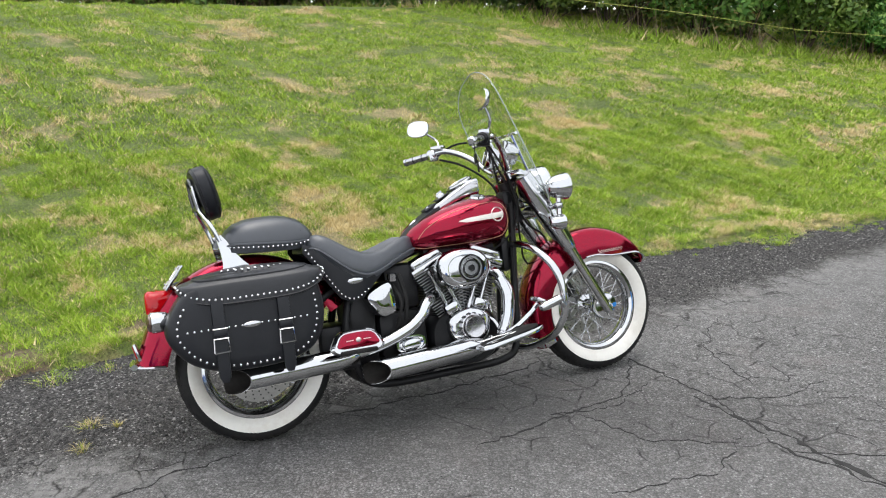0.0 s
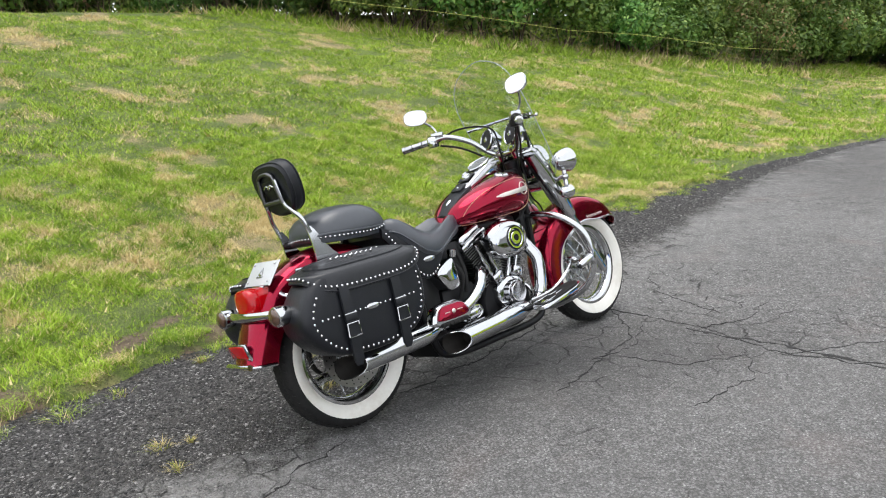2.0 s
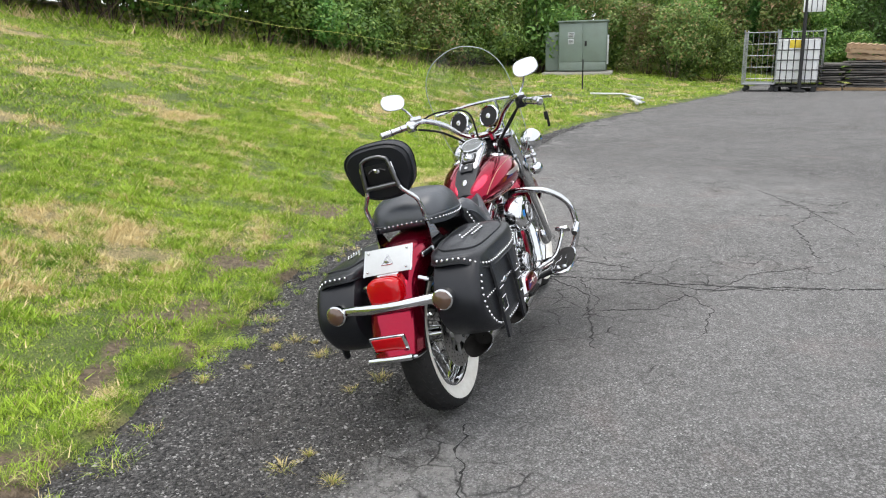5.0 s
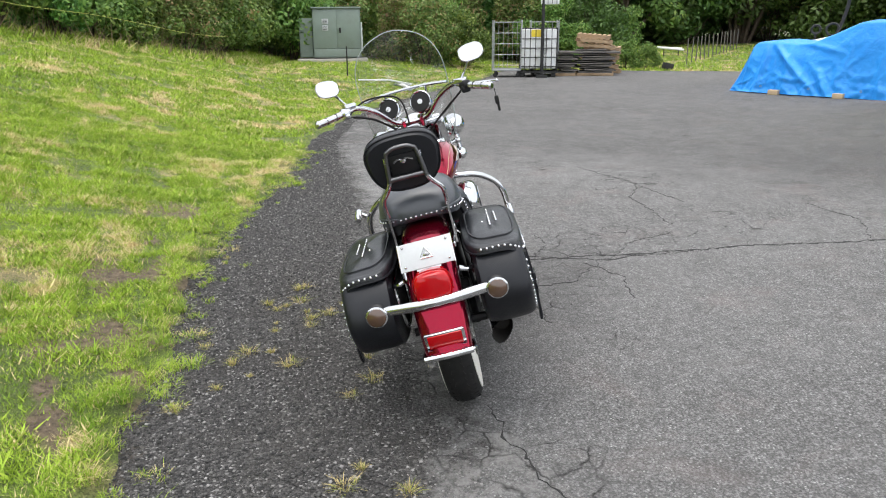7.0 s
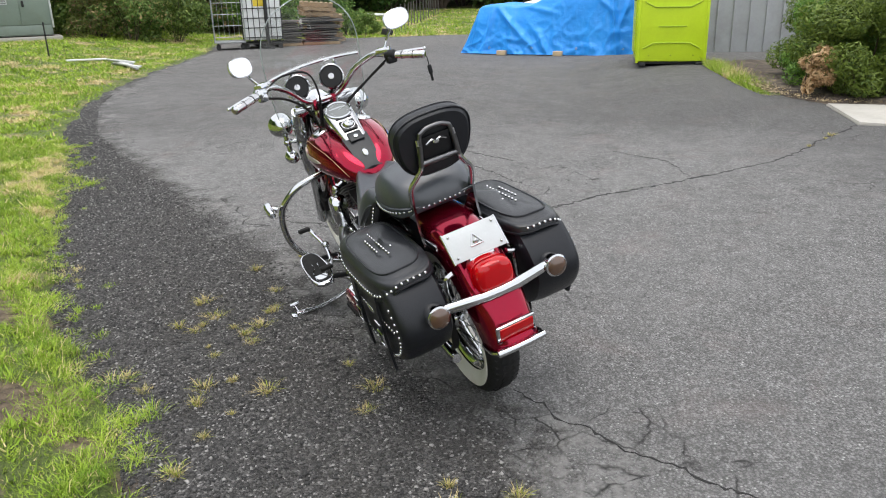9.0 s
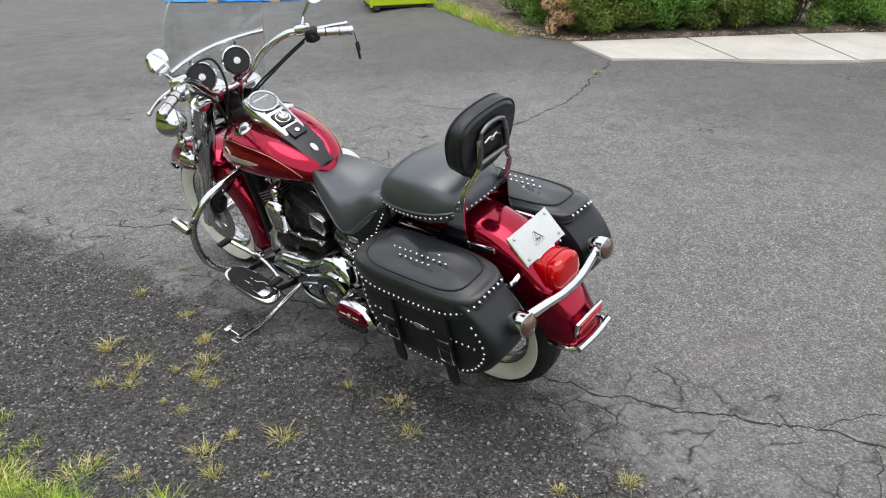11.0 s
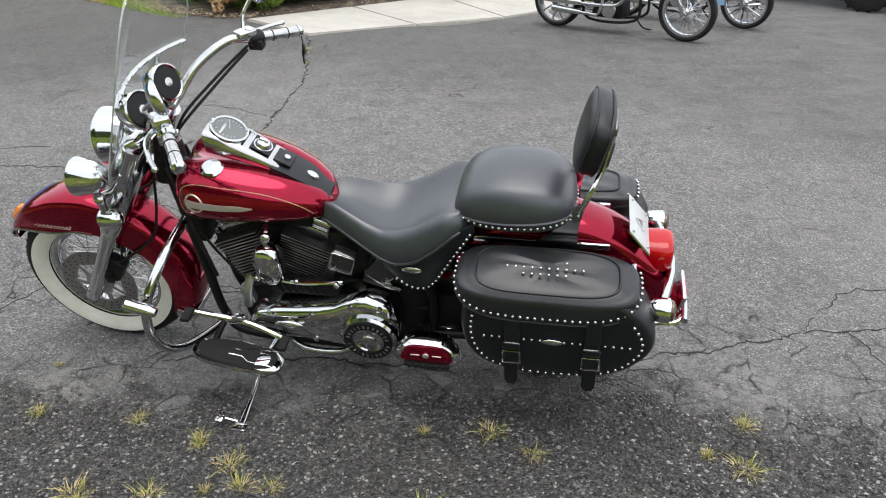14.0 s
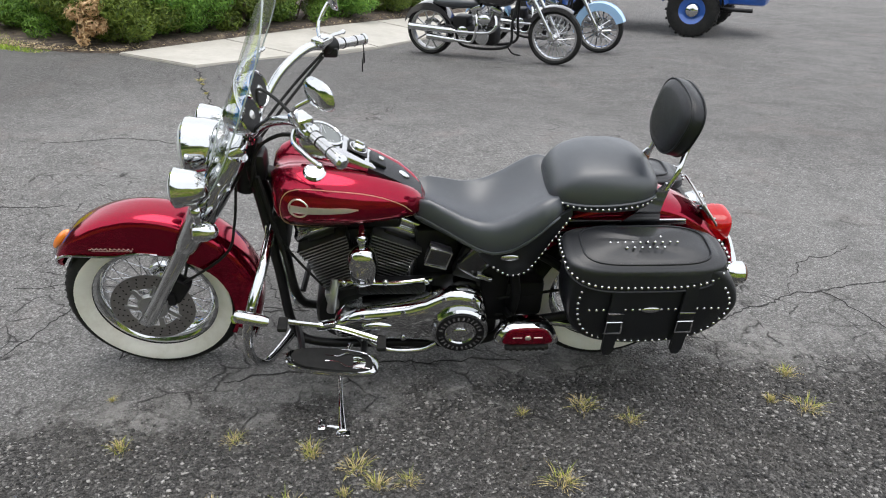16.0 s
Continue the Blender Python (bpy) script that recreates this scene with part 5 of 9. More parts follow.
seat([(0.30, 0.755, 0.745, 0.735, 0.10), (0.315, 0.783, 0.755, 0.735, 0.14), (0.335, 0.803, 0.752, 0.73, 0.166), (0.36, 0.805, 0.738, 0.715, 0.18), (0.39, 0.795, 0.712, 0.69, 0.189), (0.43, 0.77, 0.678, 0.655, 0.194), (0.48, 0.737, 0.642, 0.62, 0.193), (0.54, 0.71, 0.622, 0.6, 0.184), (0.59, 0.705, 0.628, 0.605, 0.168),
      (0.64, 0.716, 0.645, 0.625, 0.147), (0.70, 0.74, 0.672, 0.65, 0.123), (0.75, 0.758, 0.69, 0.665, 0.1), (0.78, 0.756, 0.70, 0.675, 0.086), (0.798, 0.742, 0.702, 0.68, 0.07), (0.808, 0.72, 0.702, 0.688, 0.045)], "rider_seat", "black padded rider's seat", 0.74, 0.034)
seat([(-0.008, 0.81, 0.8, 0.79, 0.05), (0.0, 0.835, 0.802, 0.78, 0.09), (0.018, 0.857, 0.804, 0.772, 0.122), (0.05, 0.876, 0.804, 0.766, 0.146), (0.09, 0.888, 0.801, 0.762, 0.158), (0.14, 0.894, 0.797, 0.76, 0.163), (0.2, 0.895, 0.793, 0.758, 0.162), (0.255, 0.888, 0.79, 0.757, 0.155), (0.3, 0.872, 0.79, 0.757, 0.144), (0.33, 0.848, 0.79, 0.76, 0.13), (0.35, 0.82, 0.79, 0.765, 0.112), (0.358, 0.8, 0.788, 0.772, 0.085)], "pillion", "black padded pillion with studded border", 0.6, -0.012)
bm = B()
for s in (-1, 1):
    rows = []
    for x, z0, z1 in ((0.29, 0.772, 0.735), (0.33, 0.755, 0.68), (0.37, 0.73, 0.61), (0.42, 0.69, 0.535), (0.47, 0.655, 0.513), (0.52, 0.64, 0.528), (0.57, 0.645, 0.575), (0.62, 0.655, 0.615), (0.68, 0.67, 0.65)):
        w0 = lerp(x, (0.27, 0.35, 0.45, 0.55, 0.62, 0.68), (0.15, 0.17, 0.183, 0.176, 0.145, 0.115))
        rows.append([(x, s * w0, z0), (x, s * (w0 + 0.004), (z0 + z1) / 2), (x, s * (w0 - 0.004), z1), (x, s * (w0 - 0.014), z1), (x, s * (w0 - 0.016), z0)])
    loft(bm, rows)
sk_bm = bm
bm = B()
tube(bm, [(0.296, y, 0.8725 - 0.06 * (abs(y) / 0.148) ** 4) for y in np.linspace(-0.138, 0.138, 19)], 0.0022, 5, 1)
part("cross_seam", bm, M["leather"], [o for o in bike.children if o.name == "pillion"][0])
bm = sk_bm
skirt = part("seat_skirt", bm, M["leather"], bike, "black leather seat skirt with studs and badge")


def stud_row(bm, pts, gap=0.02, r=0.0055):
    path = spline(pts, 12)
    run, last = 0.0, None
    for p in path:
        if last is None:
            ball(bm, p, r, 8, 5)
        else:
            d = p - last
            left = d.length
            while run + left >= gap:
                step = gap - run
                last = last + d.normalized() * step
                left -= step
                run = 0
                ball(bm, last, r, 8, 5)
            run += left
        last = p


bm = B()
for s in (-1, 1):
    stud_row(bm, [(0.30, s * 0.168, 0.745), (0.35, s * 0.18, 0.665), (0.41, s * 0.19, 0.565), (0.445, s * 0.191, 0.533), (0.49, s * 0.188, 0.53), (0.54, s * 0.182, 0.56)], 0.019)
    stud_row(bm, [(0.01, s * 0.103, 0.792), (0.024, s * 0.128, 0.79), (0.05, s * 0.148, 0.787), (0.09, s * 0.16, 0.783), (0.14, s * 0.165, 0.779), (0.2, s * 0.164, 0.776), (0.255, s * 0.157, 0.775), (0.3, s * 0.146, 0.779), (0.33, s * 0.133, 0.787), (0.35, s * 0.117, 0.797)], 0.019)
stud_row(bm, [(0.0, -0.085, 0.793), (-0.007, -0.04, 0.795), (-0.01, 0, 0.796), (-0.007, 0.04, 0.795), (0.0, 0.085, 0.793)], 0.02)
tagged(part("studs", bm, M["chrome"], skirt), kind="stuff")
for s in (-1, 1):
    bm = B()
    ball(bm, (0.485, s * 0.186, 0.60), (0.033, 0.006, 0.013), 18, 8)
    part("seat_badge", bm, M["chrome"], skirt, "oval chrome badge")

# ---- sissy bar and backrest ----
bm = B()
for s in (-1, 1):
    rings = []
    for x, z, w in ((0.045, 0.665, 0.07), (0.04, 0.70, 0.062), (0.022, 0.735, 0.04), (0.004, 0.775, 0.026), (-0.012, 0.82, 0.018), (-0.025, 0.845, 0.012)):
        rings.append([(x - w, s * 0.117, z), (x + w, s * 0.117, z), (x + w, s * 0.109, z), (x - w, s * 0.109, z)])
    loft(bm, rings)
    tube(bm, [(-0.02, s * 0.113, 0.82), (-0.045, s * 0.112, 0.885), (-0.065, s * 0.085, 0.925), (-0.08, s * 0.068, 0.96), (-0.092, s * 0.062, 1.05)], 0.009, 10)
sissy = part("sissy_bar", bm, M["chrome"], bike, "chrome sissy bar")
bm = B()
for s in (-1, 1):
    tube(bm, [(-0.0805, s * 0.068, 0.955), (-0.089, s * 0.063, 1.0), (-0.094, s * 0.06, 1.03)], 0.0095, 10)
tube(bm, [(-0.092, -0.06, 1.025), (-0.097, -0.054, 1.06), (-0.099, -0.047, 1.068), (-0.1, -0.022, 1.078), (-0.1, 0.022, 1.078), (-0.099, 0.047, 1.068), (-0.097, 0.054, 1.06), (-0.092, 0.06, 1.025)], 0.0075, 10)
tube(bm, [(-0.082, -0.066, 0.965), (-0.082, 0.066, 0.965)], 0.0095, 10, 0)
part("backrest_bracket", bm, M["dark_steel"], bike, "dark steel backrest bracket")
BR = Matrix.Rotation(radians(-14), 3, "Y")
bm = B()
rings = []
for dx, k in ((-0.040, 0.5), (-0.038, 0.9), (-0.026, 0.985), (0.0, 1.0), (0.016, 0.97), (0.028, 0.87), (0.034, 0.68), (0.037, 0.1)):
    rr = []
    for j in range(40):
        y, z = sup(2 * math.pi * j / 40, 0.135 * k, 0.11 * k, 2.7)
        p = Vector((-0.038, 0, 1.022)) + BR @ Vector((dx, y * (1 + 0.12 * z / 0.115), z))
        rr.append(p)
    rings.append(rr)
loft(bm, rings)
pad = part("backrest", bm, M["leather"], bike, "rounded black backrest pad")
for dx, k in ((-0.027, 0.99), (0.017, 0.972)):
    bm = B()
    pts = []
    for j in range(41):
        y, z = sup(2 * math.pi * j / 40, 0.135 * k, 0.11 * k, 2.7)
        pts.append(Vector((-0.038, 0, 1.022)) + BR @ Vector((dx, y * (1 + 0.12 * z / 0.11), z)))
    tube(bm, pts, 0.0032, 6, 0)
    part("piping", bm, M["leather"], pad)
bm = B()
q = Vector((-0.038, 0, 1.022))
rbox(bm, q + BR @ Vector((-0.046, 0, -0.002)), (0.006, 0.10, 0.085), 0.002, BR)
bp = part("backrest_plate", bm, M["black_metal"], bike)
bm = B()
for k in (-1, 1):
    tube(bm, [q + BR @ Vector((-0.051, 0, 0.018)), q + BR @ Vector((-0.051, k * 0.016, 0.024)), q + BR @ Vector((-0.05, k * 0.036, 0.014))], 0.0038, 6)
ball(bm, q + BR @ Vector((-0.051, 0, 0.014)), (0.004, 0.012, 0.008), 14, 6, BR)
part("backrest_emblem", bm, M["chrome"], bp)


# ---- saddlebags ----
BAG_RIM = ((0.25, 0.668), (0.292, 0.64), (0.31, 0.575), (0.312, 0.5), (0.288, 0.42), (0.225, 0.362), (0.1, 0.336), (-0.08, 0.342), (-0.185, 0.38), (-0.25, 0.45), (-0.268, 0.512), (-0.244, 0.58), (-0.19, 0.645), (-0.13, 0.668), (0.06, 0.674))


def bag_outline(k=1.0):
    """Side view of the bag: full and round below, its rear cut off aslant."""
    p = spline([(x, 0, z) for x, z in BAG_RIM + BAG_RIM[:1]], 4)[:-1]
    return [(0.03 + (q.x - 0.03) * k, 0.515 + (q.z - 0.515) * k) for q in p]


def saddlebag(s):
    y0, y1 = 0.155, 0.338
    bm = B()
    rings = [[(x, s * y, z) for x, z in bag_outline(k)] for y, k in ((y0, 0.9), (y0 + 0.012, 0.97), (y0 + 0.05, 1.0), (y1 - 0.05, 1.0), (y1 - 0.026, 0.992), (y1 - 0.012, 0.972), (y1 - 0.004, 0.945), (y1 + 0.001, 0.9), (y1 + 0.004, 0.7), (y1 + 0.006, 0.2))]
    loft(bm, rings)
    bag = part("saddlebag", bm, M["leather"], bike, "studded black leather saddlebag with two buckled straps")
    # seam piping round the outer face
    bm = B()
    o = bag_outline(0.93)
    tube(bm, [(x, s * (y1 - 0.009), z) for x, z in o + o[:1]], 0.0055, 6, 0)
    part("piping", bm, M["leather"], bag)
    # lid: a crowned cap whose skirt hangs lowest over the outer face
    LX, LY = 0.06, 0.243

    def lid_pt(a, k, z):
        dx, dy = sup(a, 0.262, 0.108, 4.0)
        dy *= 1 + 0.05 * math.cos(a)
        return (LX + dx * k, s * (LY + dy * k), z)

    def lid_low(a):
        out = max(0.0, math.sin(a))
        return 0.652 - 0.066 * out ** 1.4 + 0.004 * math.cos(a)

    N = 56
    bm = B()
    rings = []
    for zr, k in ((0.0, 1.0), (0.0, 1.025), (0.3, 1.026), (0.55, 1.018), (0.76, 1.012), (0.89, 0.99), (0.97, 0.955), (1.0, 0.92), (1.01, 0.9), (1.05, 0.8), (1.09, 0.6), (1.11, 0.1)):
        rr = []
        for j in range(N):
            a = 2 * math.pi * j / N
            lo, hi = lid_low(a), 0.681 + 0.006 * math.cos(a) - 0.012 * math.sin(a)
            rr.append(lid_pt(a, k, lo + (hi - lo) * zr if zr < 1 else hi + (zr - 1) * 0.22))
        rings.append(rr)
    loft(bm, rings)
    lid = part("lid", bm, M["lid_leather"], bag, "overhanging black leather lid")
    bm = B()
    tube(bm, [lid_pt(2 * math.pi * j / N, 0.8, 0.692 + 0.005 * math.cos(2 * math.pi * j / N) - 0.012 * math.sin(2 * math.pi * j / N)) for j in range(N + 1)], 0.0042, 6, 0)
    part("lid_seam", bm, M["leather"], lid)
    bm = B()
    tube(bm, [lid_pt(2 * math.pi * j / N, 1.03, lid_low(2 * math.pi * j / N) + 0.002) for j in range(N + 1)], 0.004, 6, 0)
    part("lid_piping", bm, M["leather"], lid)
    bm = B()
    stud_row(bm, [lid_pt(radians(d), 1.04, lid_low(radians(d)) + 0.019) for d in range(-22, 203, 5)], 0.0215, 0.0058)
    o = bag_outline(0.87)
    path = [(x, s * (y1 + 0.003), z) for x, z in o if z < 0.6]
    path.sort(key=lambda p: math.atan2(p[2] - 0.62, p[0] - 0.03))
    stud_row(bm, path, 0.024, 0.0058)
    stud_row(bm, [(-0.195, s * (y1 + 0.005), 0.503), (0.0, s * (y1 + 0.006), 0.503), (0.25, s * (y1 + 0.005), 0.503)], 0.024, 0.0055)
    for r, n in ((0, 6), (1, 10), (2, 6)):
        for i in range(n):
            ball(bm, (0.068 + (i - (n - 1) / 2) * 0.0245, s * (0.247 - 0.026 * (r - 1)), 0.7055 + 0.0015 * (r - 1)), 0.0055, 8, 5)
    tagged(part("studs", bm, M["chrome"], bag), kind="stuff")
    bm = B()
    ball(bm, (0.032, s * (y1 + 0.009), 0.503), (0.032, 0.006, 0.012), 18, 8)
    part("bag_badge", bm, M["chrome"], bag, "oval chrome badge")
    for x in (-0.085, 0.152):
        bm = B()
        pts = [(x, y1 + 0.010, 0.62), (x, y1 + 0.014, 0.60), (x, y1 + 0.018, 0.55), (x, y1 + 0.019, 0.49), (x, y1 + 0.02, 0.42), (x, y1 + 0.018, 0.33), (x, y1 + 0.015, 0.308)]
        rings = [[(px - 0.023 * q, s * (py - 0.006), pz), (px - 0.021 * q, s * (py + 0.003), pz), (px + 0.021 * q, s * (py + 0.003), pz), (px + 0.023 * q, s * (py - 0.006), pz)] for q, (px, py, pz) in zip((1, 1, 1, 1, 1, 0.95, 0.5), pts)]
        loft(bm, rings)
        rbox(bm, (x, s * (y1 + 0.022), 0.488), (0.052, 0.014, 0.028), 0.005)
        st = part("strap", bm, M["leather"], bag)
        bm = B()
        c = [(x - 0.027, 0.418), (x + 0.027, 0.418), (x + 0.025, 0.468), (x - 0.025, 0.468), (x - 0.027, 0.418)]
        tube(bm, [(cx, s * (y1 + 0.027), cz) for cx, cz in c], 0.0035, 6, 0)
        c = [(x - 0.026, 0.503), (x + 0.026, 0.503)]
        tube(bm, [(cx, s * (y1 + 0.027), cz) for cx, cz in c], 0.003, 6, 0)
        part("buckle", bm, M["chrome"], st)


saddlebag(1)
saddlebag(-1)
bm = B()
for s in (-1, 1):
    tube(bm, [(0.25, s * 0.11, 0.64), (0.2, s * 0.15, 0.6), (-0.15, s * 0.15, 0.6), (-0.2, s * 0.1, 0.62)], 0.009, 8)
    tube(bm, [(0.2, s * 0.15, 0.6), (0.2, s * 0.15, 0.42), (0.1, s * 0.15, 0.38), (-0.1, s * 0.15, 0.42), (-0.15, s * 0.15, 0.6)], 0.008, 8)
    rbox(bm, (0.09, s * 0.104, 0.685), (0.42, 0.012, 0.022), 0.005)
part("bag_rail", bm, M["chrome"], bike, "chrome bag support rails")

# ---- forks, lamps, windshield, handlebar ----
for s in (-1, 1):
    bm = B()
    tube(bm, [(1.35, s * 0.118, 0.965), (1.40, s * 0.118, 0.878), (1.47, s * 0.118, 0.757), (1.53, s * 0.117, 0.652), (1.555, s * 0.116, 0.608)], [0.044, 0.05, 0.05, 0.043, 0.036], 20, 3)
    fc = part("fork_cover", bm, M["chrome"], bike, "wide chrome upper fork cover")
    for u in (0.25, 0.75):
        bm = B()
        ball(bm, (1.35 + 0.2 * u, s * 0.166, 0.965 - 0.345 * u), 0.008, 10, 6)
        part("bolt", bm, M["chrome"], fc)
for s in (-1, 1):
    bm = B()
    tube(bm, [(1.545, s * 0.115, 0.63), (1.60, s * 0.115, 0.53), (1.735, s * 0.115, 0.285)], [0.03, 0.026, 0.027], 18, 0)
    rbox(bm, (1.738, s * 0.115, 0.29), (0.05, 0.034, 0.06), 0.012, Matrix.Rotation(-0.5, 3, "Y"))
    part("fork_slider", bm, M["chrome"], bike)
bm = B()
rbox(bm, (1.36, 0, 0.965), (0.1, 0.3, 0.035), 0.012, Matrix.Rotation(0.5, 3, "Y"))
rbox(bm, (1.44, 0, 0.80), (0.1, 0.28, 0.035), 0.012, Matrix.Rotation(0.5, 3, "Y"))
part("fork_yoke", bm, M["chrome"], bike)
# headlamp: bullet shell, bezel and lens
bm = B()
lathe(bm, [(0.02, -0.09), (0.05, -0.08), (0.077, -0.055), (0.089, -0.015), (0.093, 0.02), (0.096, 0.03), (0.096, 0.045), (0.088, 0.052)], (1.468, 0, 0.92), (1, 0, -0.04), 36)
hl = part("headlamp", bm, M["chrome"], bike, "chrome bullet headlamp")
bm = B()
lathe(bm, [(0.088, 0.048), (0.078, 0.062), (0.045, 0.072), (0.003, 0.076)], (1.468, 0, 0.92), (1, 0, -0.04), 36)
part("lens", bm, M["plate"], hl, "clear headlamp lens")
bm = B()
rbox(bm, (1.43, 0, 0.9), (0.06, 0.08, 0.1), 0.02)
part("lamp_mount", bm, M["chrome"], bike)
for s in (-1, 1):
    bm = B()
    lathe(bm, [(0.01, -0.075), (0.03, -0.068), (0.05, -0.04), (0.058, 0.0), (0.062, 0.012), (0.062, 0.022), (0.056, 0.028)], (1.495, s * 0.205, 0.897), (1, 0, 0), 28)
    spot = part("passing_lamp", bm, M["chrome"], bike, "chrome passing lamp")
    bm = B()
    lathe(bm, [(0.056, 0.025), (0.045, 0.034), (0.02, 0.04), (0.002, 0.041)], (1.495, s * 0.205, 0.897), (1, 0, 0), 28)
    part("lens", bm, M["plate"], spot)
    bm = B()
    lathe(bm, [(0.008, -0.05), (0.022, -0.042), (0.031, -0.02), (0.034, 0.005), (0.034, 0.02), (0.03, 0.024)], (1.465, s * 0.208, 0.737), (1, 0, 0), 24)
    ti = part("front_indicator", bm, M["chrome"], bike)
    bm = B()
    lathe(bm, [(0.03, 0.022), (0.024, 0.03), (0.003, 0.034)], (1.465, s * 0.208, 0.737), (1, 0, 0), 24)
    part("lens", bm, M["amber_lens"], ti)
bm = B()
tube(bm, [(1.475, -0.21, 0.82), (1.455, -0.12, 0.80), (1.445, 0, 0.80), (1.455, 0.12, 0.80), (1.475, 0.21, 0.82)], 0.012, 10)
for s in (-1, 1):
    tube(bm, [(1.475, s * 0.205, 0.85), (1.47, s * 0.207, 0.77)], 0.013, 10, 0)
    ball(bm, (1.472, s * 0.206, 0.812), 0.02, 12, 8)
part("lamp_bar", bm, M["chrome"], bike, "chrome bar carrying the passing lamps")

# windshield: one clear sheet wrapped round the bars, cut out round the headlamp
def shield_mid(z):
    return 1.470 - 0.255 * (z - 0.86) / 0.61


WRAP = 1.05
NZ, NY = 62, 36
bm = B()
rows = []
for i in range(NZ + 1):
    z = 0.835 + 0.635 * i / NZ
    v = (z - 0.86) / 0.61
    w = lerp(z, (0.835, 0.85, 0.88, 0.93, 1.0, 1.1), (0.165, 0.188, 0.206, 0.22, 0.23, 0.234)) if v < 0.55 else 0.234 * max(0.012, 1 - ((v - 0.55) / 0.45) ** 2.6) ** 0.5
    rows.append([bm.verts.new((shield_mid(z) - WRAP * (w * u) ** 2, w * u, z)) for u in (-1 + 2 * j / NY for j in range(NY + 1))])
for i in range(NZ):
    for j in range(NY):
        q = (rows[i][j], rows[i][j + 1], rows[i + 1][j + 1], rows[i + 1][j])
        c = sum((p.co for p in q), Vector()) / 4
        if (c.y / 0.125) ** 2 + ((c.z - 0.86) / 0.19) ** 2 > 1:
            bm.faces.new(q)
bmesh.ops.delete(bm, geom=[p for p in bm.verts if not p.link_faces], context="VERTS")
rim_edges = [e for e in bm.edges if len(e.link_faces) == 1]
link = {}
for e in rim_edges:
    a, b = e.verts
    link.setdefault(a, []).append(b)
    link.setdefault(b, []).append(a)
first = max(link, key=lambda p: p.co.z)
loop, before = [first], None
while True:
    nxt = [p for p in link[loop[-1]] if p is not before]
    before = loop[-1]
    if not nxt or nxt[0] is first:
        break
    loop.append(nxt[0])
edge_pts = [p.co.copy() for p in loop]
for k in range(3):
    edge_pts = [(edge_pts[i - 1] + edge_pts[i] * 2 + edge_pts[(i + 1) % len(edge_pts)]) / 4 for i in range(len(edge_pts))]
for p, q in zip(loop, edge_pts):
    p.co = q
bmesh.ops.solidify(bm, geom=bm.faces[:], thickness=0.0045)
shield = part("windshield", bm, M["shield"], bike, "clear curved windshield with a chrome brace")
shield.visible_shadow = False
bm = B()
tube(bm, edge_pts + edge_pts[:1], 0.0024, 6, 0)
part("shield_edge", bm, M["shield_edge"], shield, "bright polished edge")
def shield_at(z, y):
    return (shield_mid(z) - WRAP * y * y, y, z)
bm = B()
tube(bm, [Vector(shield_at(1.165 - 0.25 * y * y, y)) + Vector((-0.01, 0, 0)) for y in (-0.225, -0.16, -0.08, 0, 0.08, 0.16, 0.225)], 0.0075, 8, 4)
for y in (-0.11, 0.11):
    tube(bm, [Vector(shield_at(1.16, y)) + Vector((-0.01, 0, 0)), Vector(shield_at(0.9, y * 0.95)) + Vector((-0.02, 0, 0)), (1.42, y, 0.84)], 0.007, 8, 3)
br = part("brace", bm, M["chrome"], shield)
bm = B()
for y in np.linspace(-0.2, 0.2, 9):
    ball(bm, Vector(shield_at(1.165 - 0.25 * y * y, float(y))) + Vector((-0.02, 0, 0)), 0.004, 8, 5)
tagged(part("brace_studs", bm, M["dull_chrome"], shield), kind="stuff")

# speakers on the bar
for s in (-1, 1):
    bm = B()
    c = (1.30, 0.018 + s * 0.086, 1.082)
    lathe(bm, [(0.02, 0.065), (0.042, 0.055), (0.056, 0.025), (0.06, 0.0), (0.06, -0.014), (0.055, -0.018), (0.05, -0.012)], c, (1, -0.27, -0.35), 32)
    spk = part("speaker", bm, M["chrome"], bike, "round chrome handlebar speaker")
    bm = B()
    lathe(bm, [(0.051, -0.01), (0.049, -0.015), (0.015, -0.017), (0.002, -0.017)], c, (1, -0.27, -0.35), 32)
    part("grille", bm, M["mesh_black"], spk)
    bm = B()
    lathe(bm, [(0.015, -0.015), (0.014, -0.02), (0.003, -0.022)], c, (1, -0.27, -0.35), 20)
    part("tweeter", bm, M["dull_chrome"], spk)
    bm = B()
    tube(bm, [(1.30, s * 0.086 + 0.018, 1.03), (1.30, s * 0.08, 0.99)], 0.012, 8, 0)
    part("speaker_clamp", bm, M["chrome"], bike)
# handlebar
bm = B()
tube(bm, [(1.0, 0.31 + 0.14, 1.125), (1.09, 0.315, 1.14), (1.15, 0.25, 1.146), (1.23, 0.17, 1.095), (1.285, 0.1, 1.02), (1.30, 0.05, 0.998), (1.30, 0, 0.995), (1.30, -0.05, 0.998), (1.285, -0.1, 1.02), (1.23, -0.17, 1.095), (1.15, -0.25, 1.142), (1.09, -0.30, 1.132), (0.975, -0.42, 1.105)], 0.0145, 14)
for s in (-1, 1):
    tube(bm, [(1.32, s * 0.05, 0.965), (1.30, s * 0.05, 1.015)], 0.021, 14, 0)
part("handlebar", bm, M["chrome"], bike, "wide chrome handlebar")
